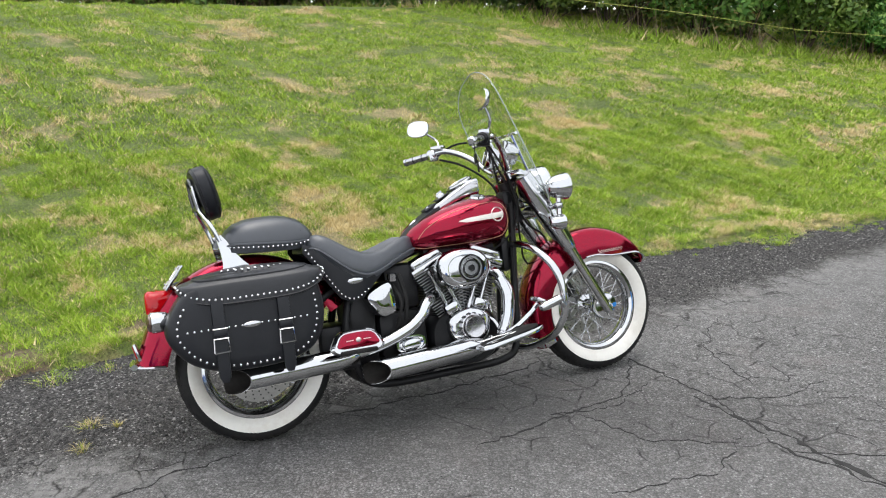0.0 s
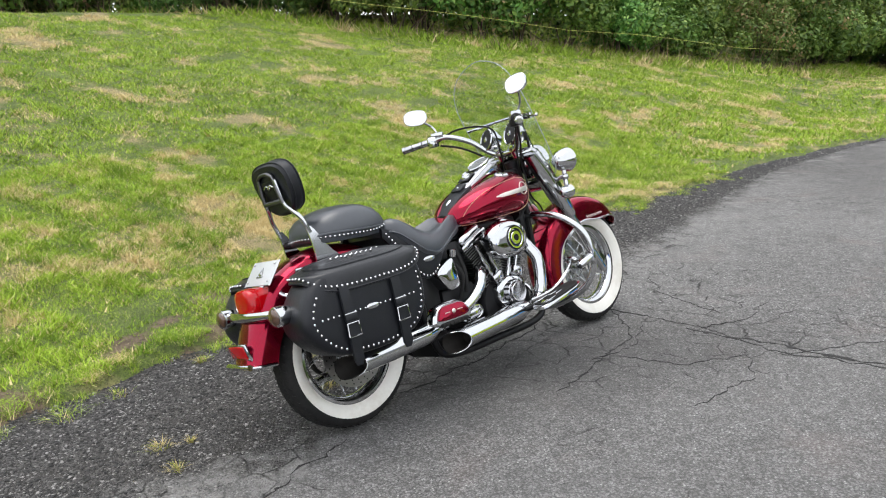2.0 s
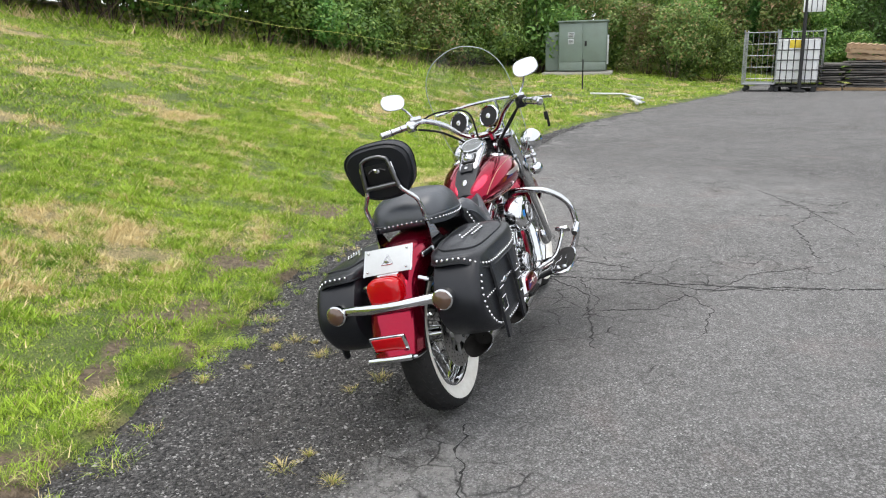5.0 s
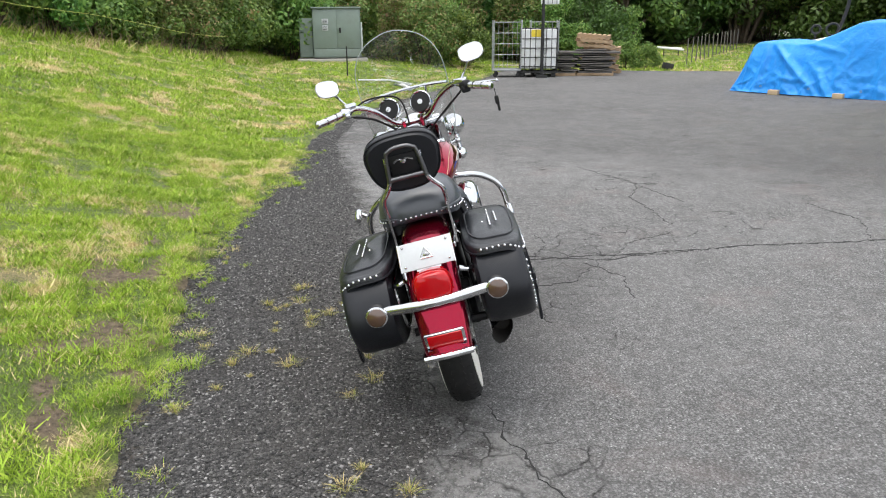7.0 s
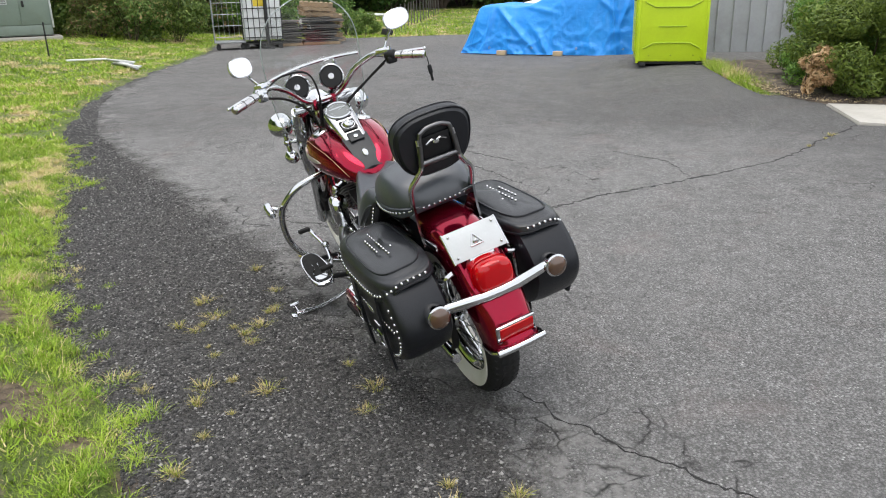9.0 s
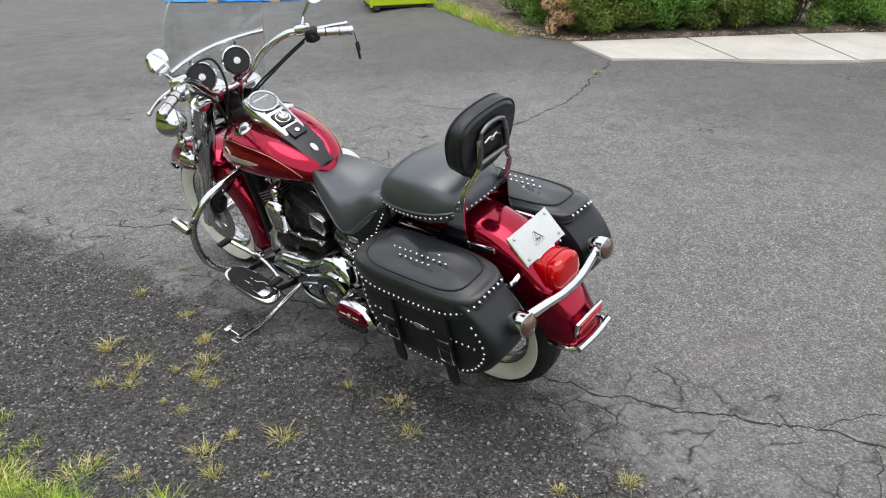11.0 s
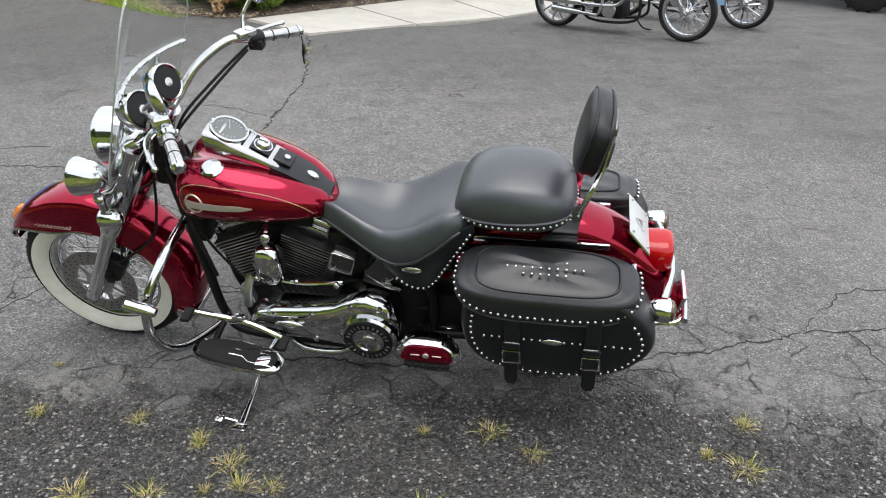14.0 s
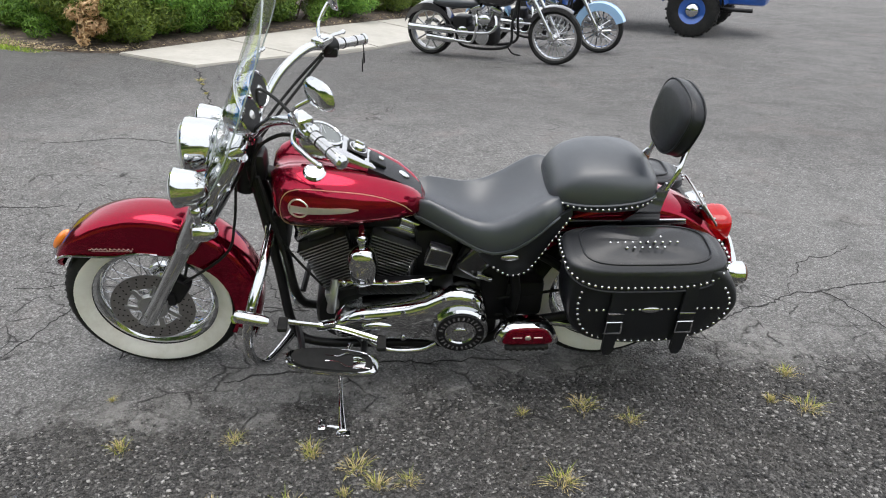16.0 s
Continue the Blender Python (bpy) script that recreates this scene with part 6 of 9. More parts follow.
for s in (-1, 1):
    a, b = (Vector((1.10, 0.305, 1.142)), Vector((1.0, 0.45, 1.125))) if s > 0 else (Vector((1.08, -0.308, 1.128)), Vector((0.962, -0.43, 1.103)))
    d = (b - a).normalized()
    bm = B()
    lathe(bm, [(0.017, 0.03), (0.0175, 0.06), (0.0165, 0.09), (0.018, 0.12), (0.0175, (b - a).length - 0.01), (0.012, (b - a).length)], a, d, 18)
    grip = part("grip", bm, M["dull_chrome"], bike, "chrome hand grip with black rubber bands")
    bm = B()
    lathe(bm, [(0.0195, (b - a).length - 0.014), (0.0195, (b - a).length - 0.004), (0.012, (b - a).length + 0.003)], a, d, 18)
    part("band", bm, M["chrome"], grip)
    for q in (0.06, 0.115):
        bm = B()
        lathe(bm, [(0.0165, q), (0.0188, q + 0.001), (0.0188, q + 0.004), (0.0165, q + 0.005)], a, d, 18)
        part("band", bm, M["rubber"], grip)
    bm = B()
    lathe(bm, [(0.022, -0.02), (0.027, -0.012), (0.027, 0.022), (0.02, 0.03)], a, d, 18)
    rbox(bm, a + Vector((-0.005, 0, -0.018)), (0.05, 0.045, 0.035), 0.008)
    part("switch_housing", bm, M["black_metal"] if s < 0 else M["chrome"], bike)
    bm = B()
    rbox(bm, a + Vector((0.02, -s * 0.02, 0.025)), (0.05, 0.065, 0.028), 0.008, Matrix.Rotation(0.6 * s, 3, "Z"))
    part("master_cylinder" if s < 0 else "lever_clamp", bm, M["chrome"], bike)
    bm = B()
    tube(bm, [a + Vector((0.035, 0, 0.0)), a + Vector((0.035, s * 0.05, -0.006)), a + Vector((-0.005, s * 0.115, -0.01)), a + Vector((-0.04, s * 0.155, -0.014))], [0.009, 0.008, 0.0065, 0.007], 8)
    ball(bm, a + Vector((-0.04, s * 0.157, -0.014)), 0.009, 10, 6)
    part("lever", bm, M["chrome"], bike, "chrome hand lever")
    # mirror
    mc = Vector((1.058, s * 0.366 - 0.006, 1.278))
    bm = B()
    tube(bm, [a + Vector((0.03, -s * 0.01, 0.03)), a + Vector((0.03, s * 0.02, 0.075)), mc + Vector((0.02, -s * 0.015, -0.02))], 0.006, 8)
    mr = part("rear_view_mirror", bm, M["chrome"], bike, "rounded chrome rear-view mirror")
    mrot = Matrix.Rotation(radians(36 if s > 0 else 2), 3, "Z") @ Matrix.Rotation(radians(8), 3, "Y") @ Matrix.Rotation(radians(6 * s), 3, "X")
    bm = B()
    rings = []
    for dx, k in ((0.024, 0.2), (0.02, 0.6), (0.012, 0.88), (0.0, 1.0), (-0.006, 1.0), (-0.008, 0.96)):
        rings.append([mc + mrot @ Vector((dx, y, z)) for y, z in (sup(2 * math.pi * j / 32, 0.064 * k, 0.042 * k, 2.6) for j in range(32))])
    loft(bm, rings)
    part("mirror_shell", bm, M["chrome"], mr)
    bm = B()
    loft(bm, [[mc + mrot @ Vector((dx, y, z)) for y, z in (sup(2 * math.pi * j / 32, 0.06 * k, 0.038 * k, 2.6) for j in range(32))] for dx, k in ((-0.0082, 1.0), (-0.0095, 0.98))])
    part("mirror_glass", bm, M["mirror"], mr)
# cables
bm = B()
tube(bm, [(1.1, 0.3, 1.12), (1.18, 0.2, 1.17), (1.27, 0.05, 1.14), (1.28, 0.02, 1.02), (1.31, 0.05, 0.86), (1.25, 0.07, 0.6), (1.12, 0.1, 0.42)], 0.005, 6)
part("cable", bm, M["rubber"], bike, "black control cable")
bm = B()
tube(bm, [(1.1, -0.29, 1.11), (1.2, -0.2, 1.03), (1.3, -0.09, 0.93), (1.33, -0.07, 0.8), (1.24, -0.08, 0.68), (1.02, -0.1, 0.6)], 0.005, 6)
part("cable", bm, M["rubber"], bike, "black control cable")
bm = B()
tube(bm, [(1.1, -0.28, 1.10), (1.19, -0.18, 1.02), (1.31, -0.06, 0.9), (1.4, -0.02, 0.75), (1.52, 0.03, 0.66), (1.6, 0.08, 0.42)], 0.005, 6)
part("cable", bm, M["rubber"], bike, "black control cable")
bm = B()
tube(bm, [(1.12, 0.28, 1.11), (1.2, 0.18, 1.06), (1.29, 0.08, 0.95), (1.33, 0.05, 0.8)], 0.006, 6)
part("cable", bm, M["rubber"], bike, "black control cable")
bm = B()
tube(bm, [(1.38, 0.03, 0.8), (1.40, 0.06, 0.65), (1.44, 0.09, 0.55), (1.62, 0.1, 0.42)], 0.005, 6)
part("cable", bm, M["rubber"], bike, "black control cable")
bm = B()
tube(bm, [(1.3, -0.07, 0.85), (1.27, -0.08, 0.6), (1.26, -0.08, 0.4)], 0.008, 6)
part("cable", bm, M["rubber"], bike, "black control cable")
bm = B()
tube(bm, [(1.3, 0.07, 0.85), (1.25, 0.1, 0.62), (1.22, 0.1, 0.42)], 0.008, 6)
part("cable", bm, M["rubber"], bike, "black control cable")
bm = B()
rbox(bm, (1.30, 0, 0.86), (0.05, 0.09, 0.1), 0.02)
part("neck_cover", bm, M["black_metal"], bike)
bm = B()
rbox(bm, (1.25, 0, 0.62), (0.05, 0.14, 0.16), 0.02)
part("regulator", bm, M["black_metal"], bike)
bm = B()
tube(bm, [(0.97, -0.44, 1.09), (0.968, -0.44, 1.05)], 0.002, 5, 0)
rbox(bm, (0.968, -0.44, 1.03), (0.006, 0.02, 0.04), 0.002)
rbox(bm, (0.975, -0.442, 1.0), (0.004, 0.012, 0.05), 0.001)
part("keys", bm, M["black_metal"], bike, "bunch of keys hanging from the lever")

# ---- crash bar, pegs, floorboards, stand ----
bm = B()
for s in (-1, 1):
    tube(bm, [(1.285, s * 0.05, 0.655), (1.275, s * 0.14, 0.66), (1.285, s * 0.27, 0.63), (1.315, s * 0.36, 0.55), (1.335, s * 0.385, 0.45), (1.335, s * 0.37, 0.34), (1.31, s * 0.30, 0.25), (1.27, s * 0.16, 0.195), (1.24, s * 0.08, 0.19)], 0.016, 14)
part("crash_bar", bm, M["chrome"], bike, "chrome highway crash bar")
for s, c in ((-1, (1.265, -0.39, 0.40)), (1, (1.305, 0.425, 0.565))):
    bm = B()
    tube(bm, [(c[0] + 0.05, c[1], c[2] + 0.014), (c[0] + 0.042, c[1], c[2] + 0.012), (c[0] - 0.03, c[1], c[2] - 0.008), (c[0] - 0.05, c[1], c[2] - 0.014)], [0.012, 0.02, 0.02, 0.015], 14, 0)
    tube(bm, [(c[0] + 0.05, c[1], c[2]), (1.335, s * 0.384, c[2] - 0.02)], 0.014, 10, 0)
    part("highway_peg", bm, M["chrome"], bike, "chrome highway foot peg")


def floorboard(s):
    cx, cy, cz = 1.08, s * 0.335, 0.285
    bm = B()
    out = []
    for j in range(36):
        dx, dy = sup(2 * math.pi * j / 36, 0.155, 0.058, 3.0)
        dy *= 1 - 0.25 * max(0, dx / 0.155) if dy * s < 0 else 1
        out.append((cx + dx, cy + dy))
    rings = []
    for dz, k in ((-0.016, 0.94), (-0.012, 1.0), (0.0, 1.0), (0.004, 0.97)):
        rings.append([(cx + (x - cx) * k, cy + (y - cy) * k, cz + dz + (x - cx) * 0.16) for x, y in out])
    loft(bm, rings)
    fb = part("floorboard", bm, M["chrome"], bike, "rider's footboard with black rubber mat")
    bm = B()
    loft(bm, [[(cx + (x - cx) * k, cy + (y - cy) * k, cz + dz + (x - cx) * 0.16) for x, y in out] for dz, k in ((0.004, 0.87), (0.010, 0.85), (0.011, 0.6))])
    part("mat", bm, M["rubber"], fb)
    bm = B()
    for q in (-1, 1):
        tube(bm, [(cx + 0.125, cy + q * 0.026, cz + 0.0315), (cx + 0.045, cy + q * 0.03, cz + 0.0187), (cx + 0.02, cy + q * 0.012, cz + 0.0147), (cx - 0.02, cy + q * 0.012, cz + 0.0083), (cx - 0.045, cy + q * 0.03, cz + 0.0043), (cx - 0.125, cy + q * 0.032, cz - 0.0085)], 0.0022, 6, 0)
    ring(bm, [(0.017, 0.0), (0.021, 0.0), (0.021, 0.002), (0.017, 0.002)], (cx + 0.06, cy, cz + 0.0205), (-0.16, 0, 1), 20)
    part("inlay", bm, M["chrome"], fb)
    bm = B()
    tube(bm, [(cx + 0.1, cy - s * 0.02, cz), (cx + 0.12, s * 0.2, cz - 0.02), (cx + 0.14, s * 0.1, cz - 0.06)], 0.012, 8)
    part("bracket", bm, M["black_metal"], fb)
    bm = B()
    tube(bm, [(cx - 0.1, cy - s * 0.02, cz - 0.02), (cx - 0.1, s * 0.2, cz - 0.05), (cx - 0.06, s * 0.11, cz - 0.09)], 0.012, 8)
    part("bracket", bm, M["black_metal"], fb)


floorboard(1)
floorboard(-1)
bm = B()
tube(bm, [(1.235, 0.285, 0.425), (1.19, 0.275, 0.405), (1.12, 0.262, 0.38), (1.05, 0.262, 0.365), (0.98, 0.272, 0.345), (0.92, 0.29, 0.335)], 0.0095, 8)
rbox(bm, (1.1, 0.255, 0.375), (0.07, 0.03, 0.03), 0.01, Matrix.Rotation(0.25, 3, "Y"))
part("shift_lever", bm, M["chrome"], bike, "chrome heel-and-toe shift lever")
for c in ((1.235, 0.31, 0.432), (0.915, 0.315, 0.34)):
    bm = B()
    rbox(bm, c, (0.032, 0.06, 0.018), 0.006)
    part("pedal_pad", bm, M["rubber"], bike)
bm = B()
tube(bm, [(1.05, -0.2, 0.27), (1.12, -0.28, 0.3), (1.2, -0.31, 0.36), (1.24, -0.32, 0.4)], 0.01, 8)
rbox(bm, (1.25, -0.325, 0.41), (0.07, 0.07, 0.02), 0.008, Matrix.Rotation(0.5, 3, "Y"))
part("brake_pedal", bm, M["chrome"], bike)
bm = B()
tube(bm, [(1.03, 0.14, 0.17), (1.065, 0.24, 0.12), (1.06, 0.36, 0.1), (1.05, 0.49, 0.112)], 0.010, 10)
tube(bm, [(1.058, 0.38, 0.1), (1.048, 0.5, 0.114)], [0.010, 0.018], 10, 0)
rbox(bm, (1.045, 0.51, 0.118), (0.05, 0.035, 0.012), 0.005, Matrix.Rotation(radians(LEAN_DEG), 3, "X"))
tube(bm, [(1.05, 0.485, 0.116), (1.10, 0.49, 0.135)], 0.006, 8, 0)
rbox(bm, (1.115, 0.49, 0.14), (0.025, 0.045, 0.014), 0.004)
part("side_stand", bm, M["chrome"], bike, "lowered chrome side stand")
for s in (-1, 1):
    bm = B()
    rings = []
    for y, k in ((0.27, 0.9), (0.30, 1.0), (0.318, 1.0), (0.33, 0.88)):
        rr = []
        for j in range(28):
            a = 2 * math.pi * j / 28
            dx, dz = sup(a, 0.1, 0.046, 3.6)
            dx *= 1 - 0.22 * dz / 0.042
            rr.append((0.425 + dx * k, s * (y + 0.2 * dz * -1 * 0.5), 0.372 + dz * k))
        rings.append(rr)
    loft(bm, rings)
    pf = part("passenger_footboard", bm, M["chrome"], bike, "folded chrome passenger footboard with red inlay")
    bm = B()
    rings = []
    for y, k in ((0.322, 0.8), (0.336, 0.78), (0.339, 0.6)):
        rr = []
        for j in range(28):
            a = 2 * math.pi * j / 28
            dx, dz = sup(a, 0.1, 0.038, 4.0)
            dx *= 1 - 0.22 * dz / 0.042
            rr.append((0.425 + dx * k, s * (y - 0.1 * dz), 0.378 + dz * k))
        rings.append(rr)
    loft(bm, rings)
    part("inlay", bm, M["paint"], pf, "red inlay panel")
    bm = B()
    ball(bm, (0.425, s * 0.341, 0.379), (0.011, 0.004, 0.01), 12, 6)
    for q in (-1, 1):
        rbox(bm, (0.425 + q * 0.035, s * 0.34, 0.379), (0.03, 0.003, 0.004), 0.001)
    part("star", bm, M["silver_badge"], pf)
    bm = B()
    rbox(bm, (0.425, s * 0.325, 0.333), (0.15, 0.04, 0.018), 0.006)
    for q in range(6):
        rbox(bm, (0.37 + q * 0.022, s * 0.346, 0.333), (0.01, 0.006, 0.014), 0.002)
    part("rubber_edge", bm, M["rubber"], pf)
    bm = B()
    tube(bm, [(0.43, s * 0.3, 0.36), (0.45, s * 0.2, 0.33), (0.47, s * 0.11, 0.3)], 0.012, 8)
    part("bracket", bm, M["black_metal"], pf)

# ---- yard: pads, hedge bed, building ----
def zat(x, y):
    return float(pave_z(x, y))


def slab(name, poly, h, mat, label, lift=0.0):
    bm = B()
    top = [bm.verts.new((x, y, zat(x, y) + h + lift)) for x, y in poly]
    bot = [bm.verts.new((x, y, zat(x, y) - 0.1)) for x, y in poly]
    bm.faces.new(top)
    bm.faces.new(bot[::-1])
    for i in range(len(poly)):
        j = (i + 1) % len(poly)
        bm.faces.new((bot[i], bot[j], top[j], top[i]))
    bmesh.ops.bevel(bm, geom=[e for e in bm.edges if all(v in top for v in e.verts)], offset=0.012, segments=2, affect="EDGES")
    return finish(name, bm, mat, None, label, kind="structure")


# the walkway runs from its corner slab along the hedge
WA, WU, WN = Vector((3.975, -1.04)), Vector((-0.25, -0.968)), Vector((1.18, -0.25))
for i in range(7):
    a, b = WA + WU * (1.5 * i), WA + WU * (1.5 * (i + 1) - 0.012)
    slab("walkway", [tuple(a), tuple(a + WN), tuple(b + WN), tuple(b)], 0.03, M["concrete"], "pale concrete walkway slab beside the hedge")


def bed_edge(x):
    return np.interp(x, (5.1, 5.5, 6.06, 7.0, 8.7, 9.6), (-1.3, -1.1, -0.95, -0.98, -1.2, -1.35))


def bed_in(x, y):
    """How far a point lies behind the walkway's far side."""
    return (x - 5.156) * 0.968 - (y + 1.29) * 0.25


def on_bed(along, out):
    return 5.156 - 0.25 * along + 0.968 * out, -1.29 - 0.968 * along - 0.25 * out


sheet("planting_bed", np.arange(3.0, 9.6, 0.1), np.arange(-9, -0.6, 0.1), lambda x, y: pave_z(x, y) - 0.03 + 0.075 * ss(0, 0.3, bed_edge(x) - y + 0.05 * wav(x, y, 6)) * ss(0.0, 0.2, bed_in(x, y)) + 0.015 * wav(x, y, 9.0), M["mulch"], "dark mulch bed under the hedge", lambda x, y: bed_in(x, y) > 0.02)
# grey profiled metal building wall
bm = B()
x = 0.0
rows = []
while x < 16:
    for dx, dy in ((0, 0), (0.19, 0), (0.196, 0.05), (0.234, 0.05), (0.24, 0)):
        rows.append((x + dx, dy))
    x += 0.3
va = [bm.verts.new((a, -b, 0)) for a, b in rows]
vb = [bm.verts.new((a, -b, 3.6)) for a, b in rows]
vc = [bm.verts.new((a, 0.2, 0)) for a, b in rows]
vd = [bm.verts.new((a, 0.2, 3.6)) for a, b in rows]
for i in range(len(rows) - 1):
    bm.faces.new((va[i], va[i + 1], vb[i + 1], vb[i]))
    bm.faces.new((vc[i], vd[i], vd[i + 1], vc[i + 1]))
    bm.faces.new((vb[i], vb[i + 1], vd[i + 1], vd[i]))
wall = finish("wall_building", bm, M["siding"], None, "grey profiled metal building wall", 20, "structure")
wall.matrix_world = pose(12.3, -1.0, zat(12, -3), 0, 0, -100)

# ---- cracks in the asphalt: ragged sunken seams of dark fill ----
def crack(pts, w, seed):
    rnd = random.Random(seed)
    path = []
    for a, b in zip(pts, pts[1:]):
        n = max(2, int(math.dist(a, b) / 0.026))
        for i in range(n):
            u = i / n
            path.append([a[0] + (b[0] - a[0]) * u, a[1] + (b[1] - a[1]) * u])
    path.append(list(pts[-1]))
    ox = oy = 0.0
    bm = B()
    rows = []
    for i, p in enumerate(path):
        ox = ox * 0.7 + rnd.uniform(-0.015, 0.015)
        oy = oy * 0.7 + rnd.uniform(-0.015, 0.015)
        p = (p[0] + ox, p[1] + oy)
        q = path[min(i + 1, len(path) - 1)]
        o = path[max(i - 1, 0)]
        d = Vector((q[0] - o[0], q[1] - o[1])).normalized()
        ww = 0.62 * w * rnd.uniform(0.05, 1.5) ** 1.3 * min(1, 0.2 + i / 4, 0.2 + (len(path) - 1 - i) / 4)
        z = zat(*p)
        nx, ny = -d.y, d.x
        rows.append([(p[0] + nx * ww, p[1] + ny * ww, z + 0.0022), (p[0], p[1], z + 0.0032), (p[0] - nx * ww, p[1] - ny * ww, z + 0.0022), (p[0], p[1], z - 0.02)])
    loft(bm, rows)
    return finish("pavement_crack", bm, M["crack"], pavement)


# long cracks by their turning points
CR = [([(0.93, 3.63), (1.19, 3.15), (1.33, 2.66), (1.75, 2.15)], 0.009), ([(1.12, 3.17), (1.86, 2.0), (2.98, 0.11), (3.5, -0.5), (3.965, -1.02)], 0.016),
      ([(-0.83, 2.75), (-1.22, 2.43), (-1.54, 2.05), (-2.1, 1.65)], 0.0065), ([(4.5, 3.6), (3.84, 2.89), (3.21, 2.84), (2.4, 2.4)], 0.006),
      ([(-0.5, 3.07), (0.03, 3.3), (0.49, 3.61)], 0.008), ([(0.1, 2.75), (0.8, 3.2), (0.93, 3.6)], 0.006),
      ([(4.1, 3.1), (3.2, 2.4)], 0.005)]
for i, (p, w) in enumerate(CR):
    crack(p, w, 10 + i)
# short side cracks branching off them: start, heading in degrees, length
for i, (x, y, a, n) in enumerate(((1.19, 3.15, 15, 0.62), (1.2, 2.82, 215, 0.75), (0.6, 3.0, -25, 0.6), (1.33, 2.66, -20, 0.9), (-1.67, 1.93, 145, 0.85), (-1.54, 2.05, 245, 0.8), (0.45, 3.0, 35, 0.65), (1.42, 3.29, 80, 0.9), (2.5, 1.05, 20, 1.1))):
    bend = radians(a + (18 if i % 2 else -18))
    mid = (x + math.cos(bend) * n * 0.5, y + math.sin(bend) * n * 0.5)
    crack([(x, y), mid, (x + math.cos(radians(a)) * n, y + math.sin(radians(a)) * n)], 0.0034, 30 + i)

# ---- loose gravel along the lawn's edge ----
rs = np.random.RandomState(5)


def scatter_stones(n, smin, smax, pos, name, label):
    base = np.array([(1, 0, 0), (-1, 0, 0), (0, 1, 0), (0, -1, 0), (0, 0, 1), (0, 0, -1)], dtype=float)
    fc = np.array([(0, 2, 4), (2, 1, 4), (1, 3, 4), (3, 0, 4), (2, 0, 5), (1, 2, 5), (3, 1, 5), (0, 3, 5)])
    s = smin + (smax - smin) * rs.rand(n) ** 3
    v = base[None] * (0.7 + 0.6 * rs.rand(n, 6, 1)) + rs.randn(n, 6, 3) * 0.15
    v *= s[:, None, None] * np.array([1, 0.85, 0.6])
    a = rs.rand(n) * 6.283
    c, sn = np.cos(a)[:, None], np.sin(a)[:, None]
    vx = v[..., 0] * c - v[..., 1] * sn
    vy = v[..., 0] * sn + v[..., 1] * c
    x, y = pos(n)
    z = pave_z(x, y) + s * 0.25
    V = np.stack([vx + x[:, None], vy + y[:, None], v[..., 2] + z[:, None]], -1).reshape(-1, 3)
    F = (fc[None] + (np.arange(n) * 6)[:, None, None]).reshape(-1, 3)
    ob = new(name, np_mesh(name, V, F, M["gravel"]))
    return tagged(ob, label, name.replace("_", " "), kind="stuff")


def shoulder(n):
    x = rs.rand(n) * 13 - 4.5
    d = (rs.rand(n) ** 1.3 * 1.15 - 0.08 + 0.06 * rs.randn(n)) * np.interp(x, (-5, -2, -1, 1.0, 2.0, 3.5, 5, 8), (0.9, 1.05, 1.25, 1.2, 0.95, 0.6, 0.35, 0.15))
    return x, edge(x) - d


scatter_stones(64000, 0.0025, 0.011, shoulder, "loose_gravel", "loose dark gravel along the asphalt's edge")
scatter_stones(9000, 0.0015, 0.005, lambda n: (rs.rand(n) * 11 - 4, rs.rand(n) * 7 - 1.5), "stray_grit", "scattered grit on the asphalt")


# ---- grass ----
def blades(x, y, z, h, w, bend, mat, name):
    n = len(x)
    a = rs.rand(n) * 6.283
    dx, dy = np.cos(a), np.sin(a)
    b = rs.rand(n) * 6.283
    t = bend * h * (0.3 + rs.rand(n))
    V = np.empty((n, 3, 3))
    V[:, 0] = np.stack([x - dx * w, y - dy * w, z - 0.004], -1)
    V[:, 1] = np.stack([x + dx * w, y + dy * w, z - 0.004], -1)
    V[:, 2] = np.stack([x + np.cos(b) * t, y + np.sin(b) * t, z + h], -1)
    return V.reshape(-1, 3), np.arange(n * 3).reshape(-1, 3)


def lawn_grass(n, xr, yr, h0, w0, near):
    x = xr[0] + (xr[1] - xr[0]) * rs.rand(n)
    y = edge(x) - 0.15 + (yr * rs.rand(n) ** near)
    bare = wav(x, y, 1.9, 0.4) + 0.5 * wav(x, y, 5.3, 2.0)
    rag = 0.09 * wav(x, y, 5.0) + 0.05 * wav(x, y, 17.0)
    d = (y - edge(x)) * 0.85 + rag
    keep = (d > 0.0 + 0.12 * rs.rand(n)) & (rs.rand(n) > 0.75 * ss(0.35, 0.75, bare)) & (rs.rand(n) < 0.25 + 0.75 * ss(0.0, 0.7, d + 0.25 * wav(x, y, 9.0)))
    keep &= (rs.rand(n) > 0.94 * worn(x, y)) & (rs.rand(n) < 0.45 + 0.55 * ss(-0.55, 0.1, clump(x, y)))
    x, y, bare = x[keep], y[keep], bare[keep]
    cl = clump(x, y)
    tuft = 0.4 + 1.15 * ss(-0.35, 0.75, cl) + 0.3 * ss(0.1, 0.8, wav(x, y, 2.6, 5.0))
    h = h0 * (0.45 + 0.8 * rs.rand(len(x))) * tuft * (1 - 0.5 * ss(0.2, 0.7, bare))
    return blades(x, y, lawn_z(x, y), h, w0 * (0.6 + 0.8 * rs.rand(len(x))), 1.25, M["grass"], "grass")


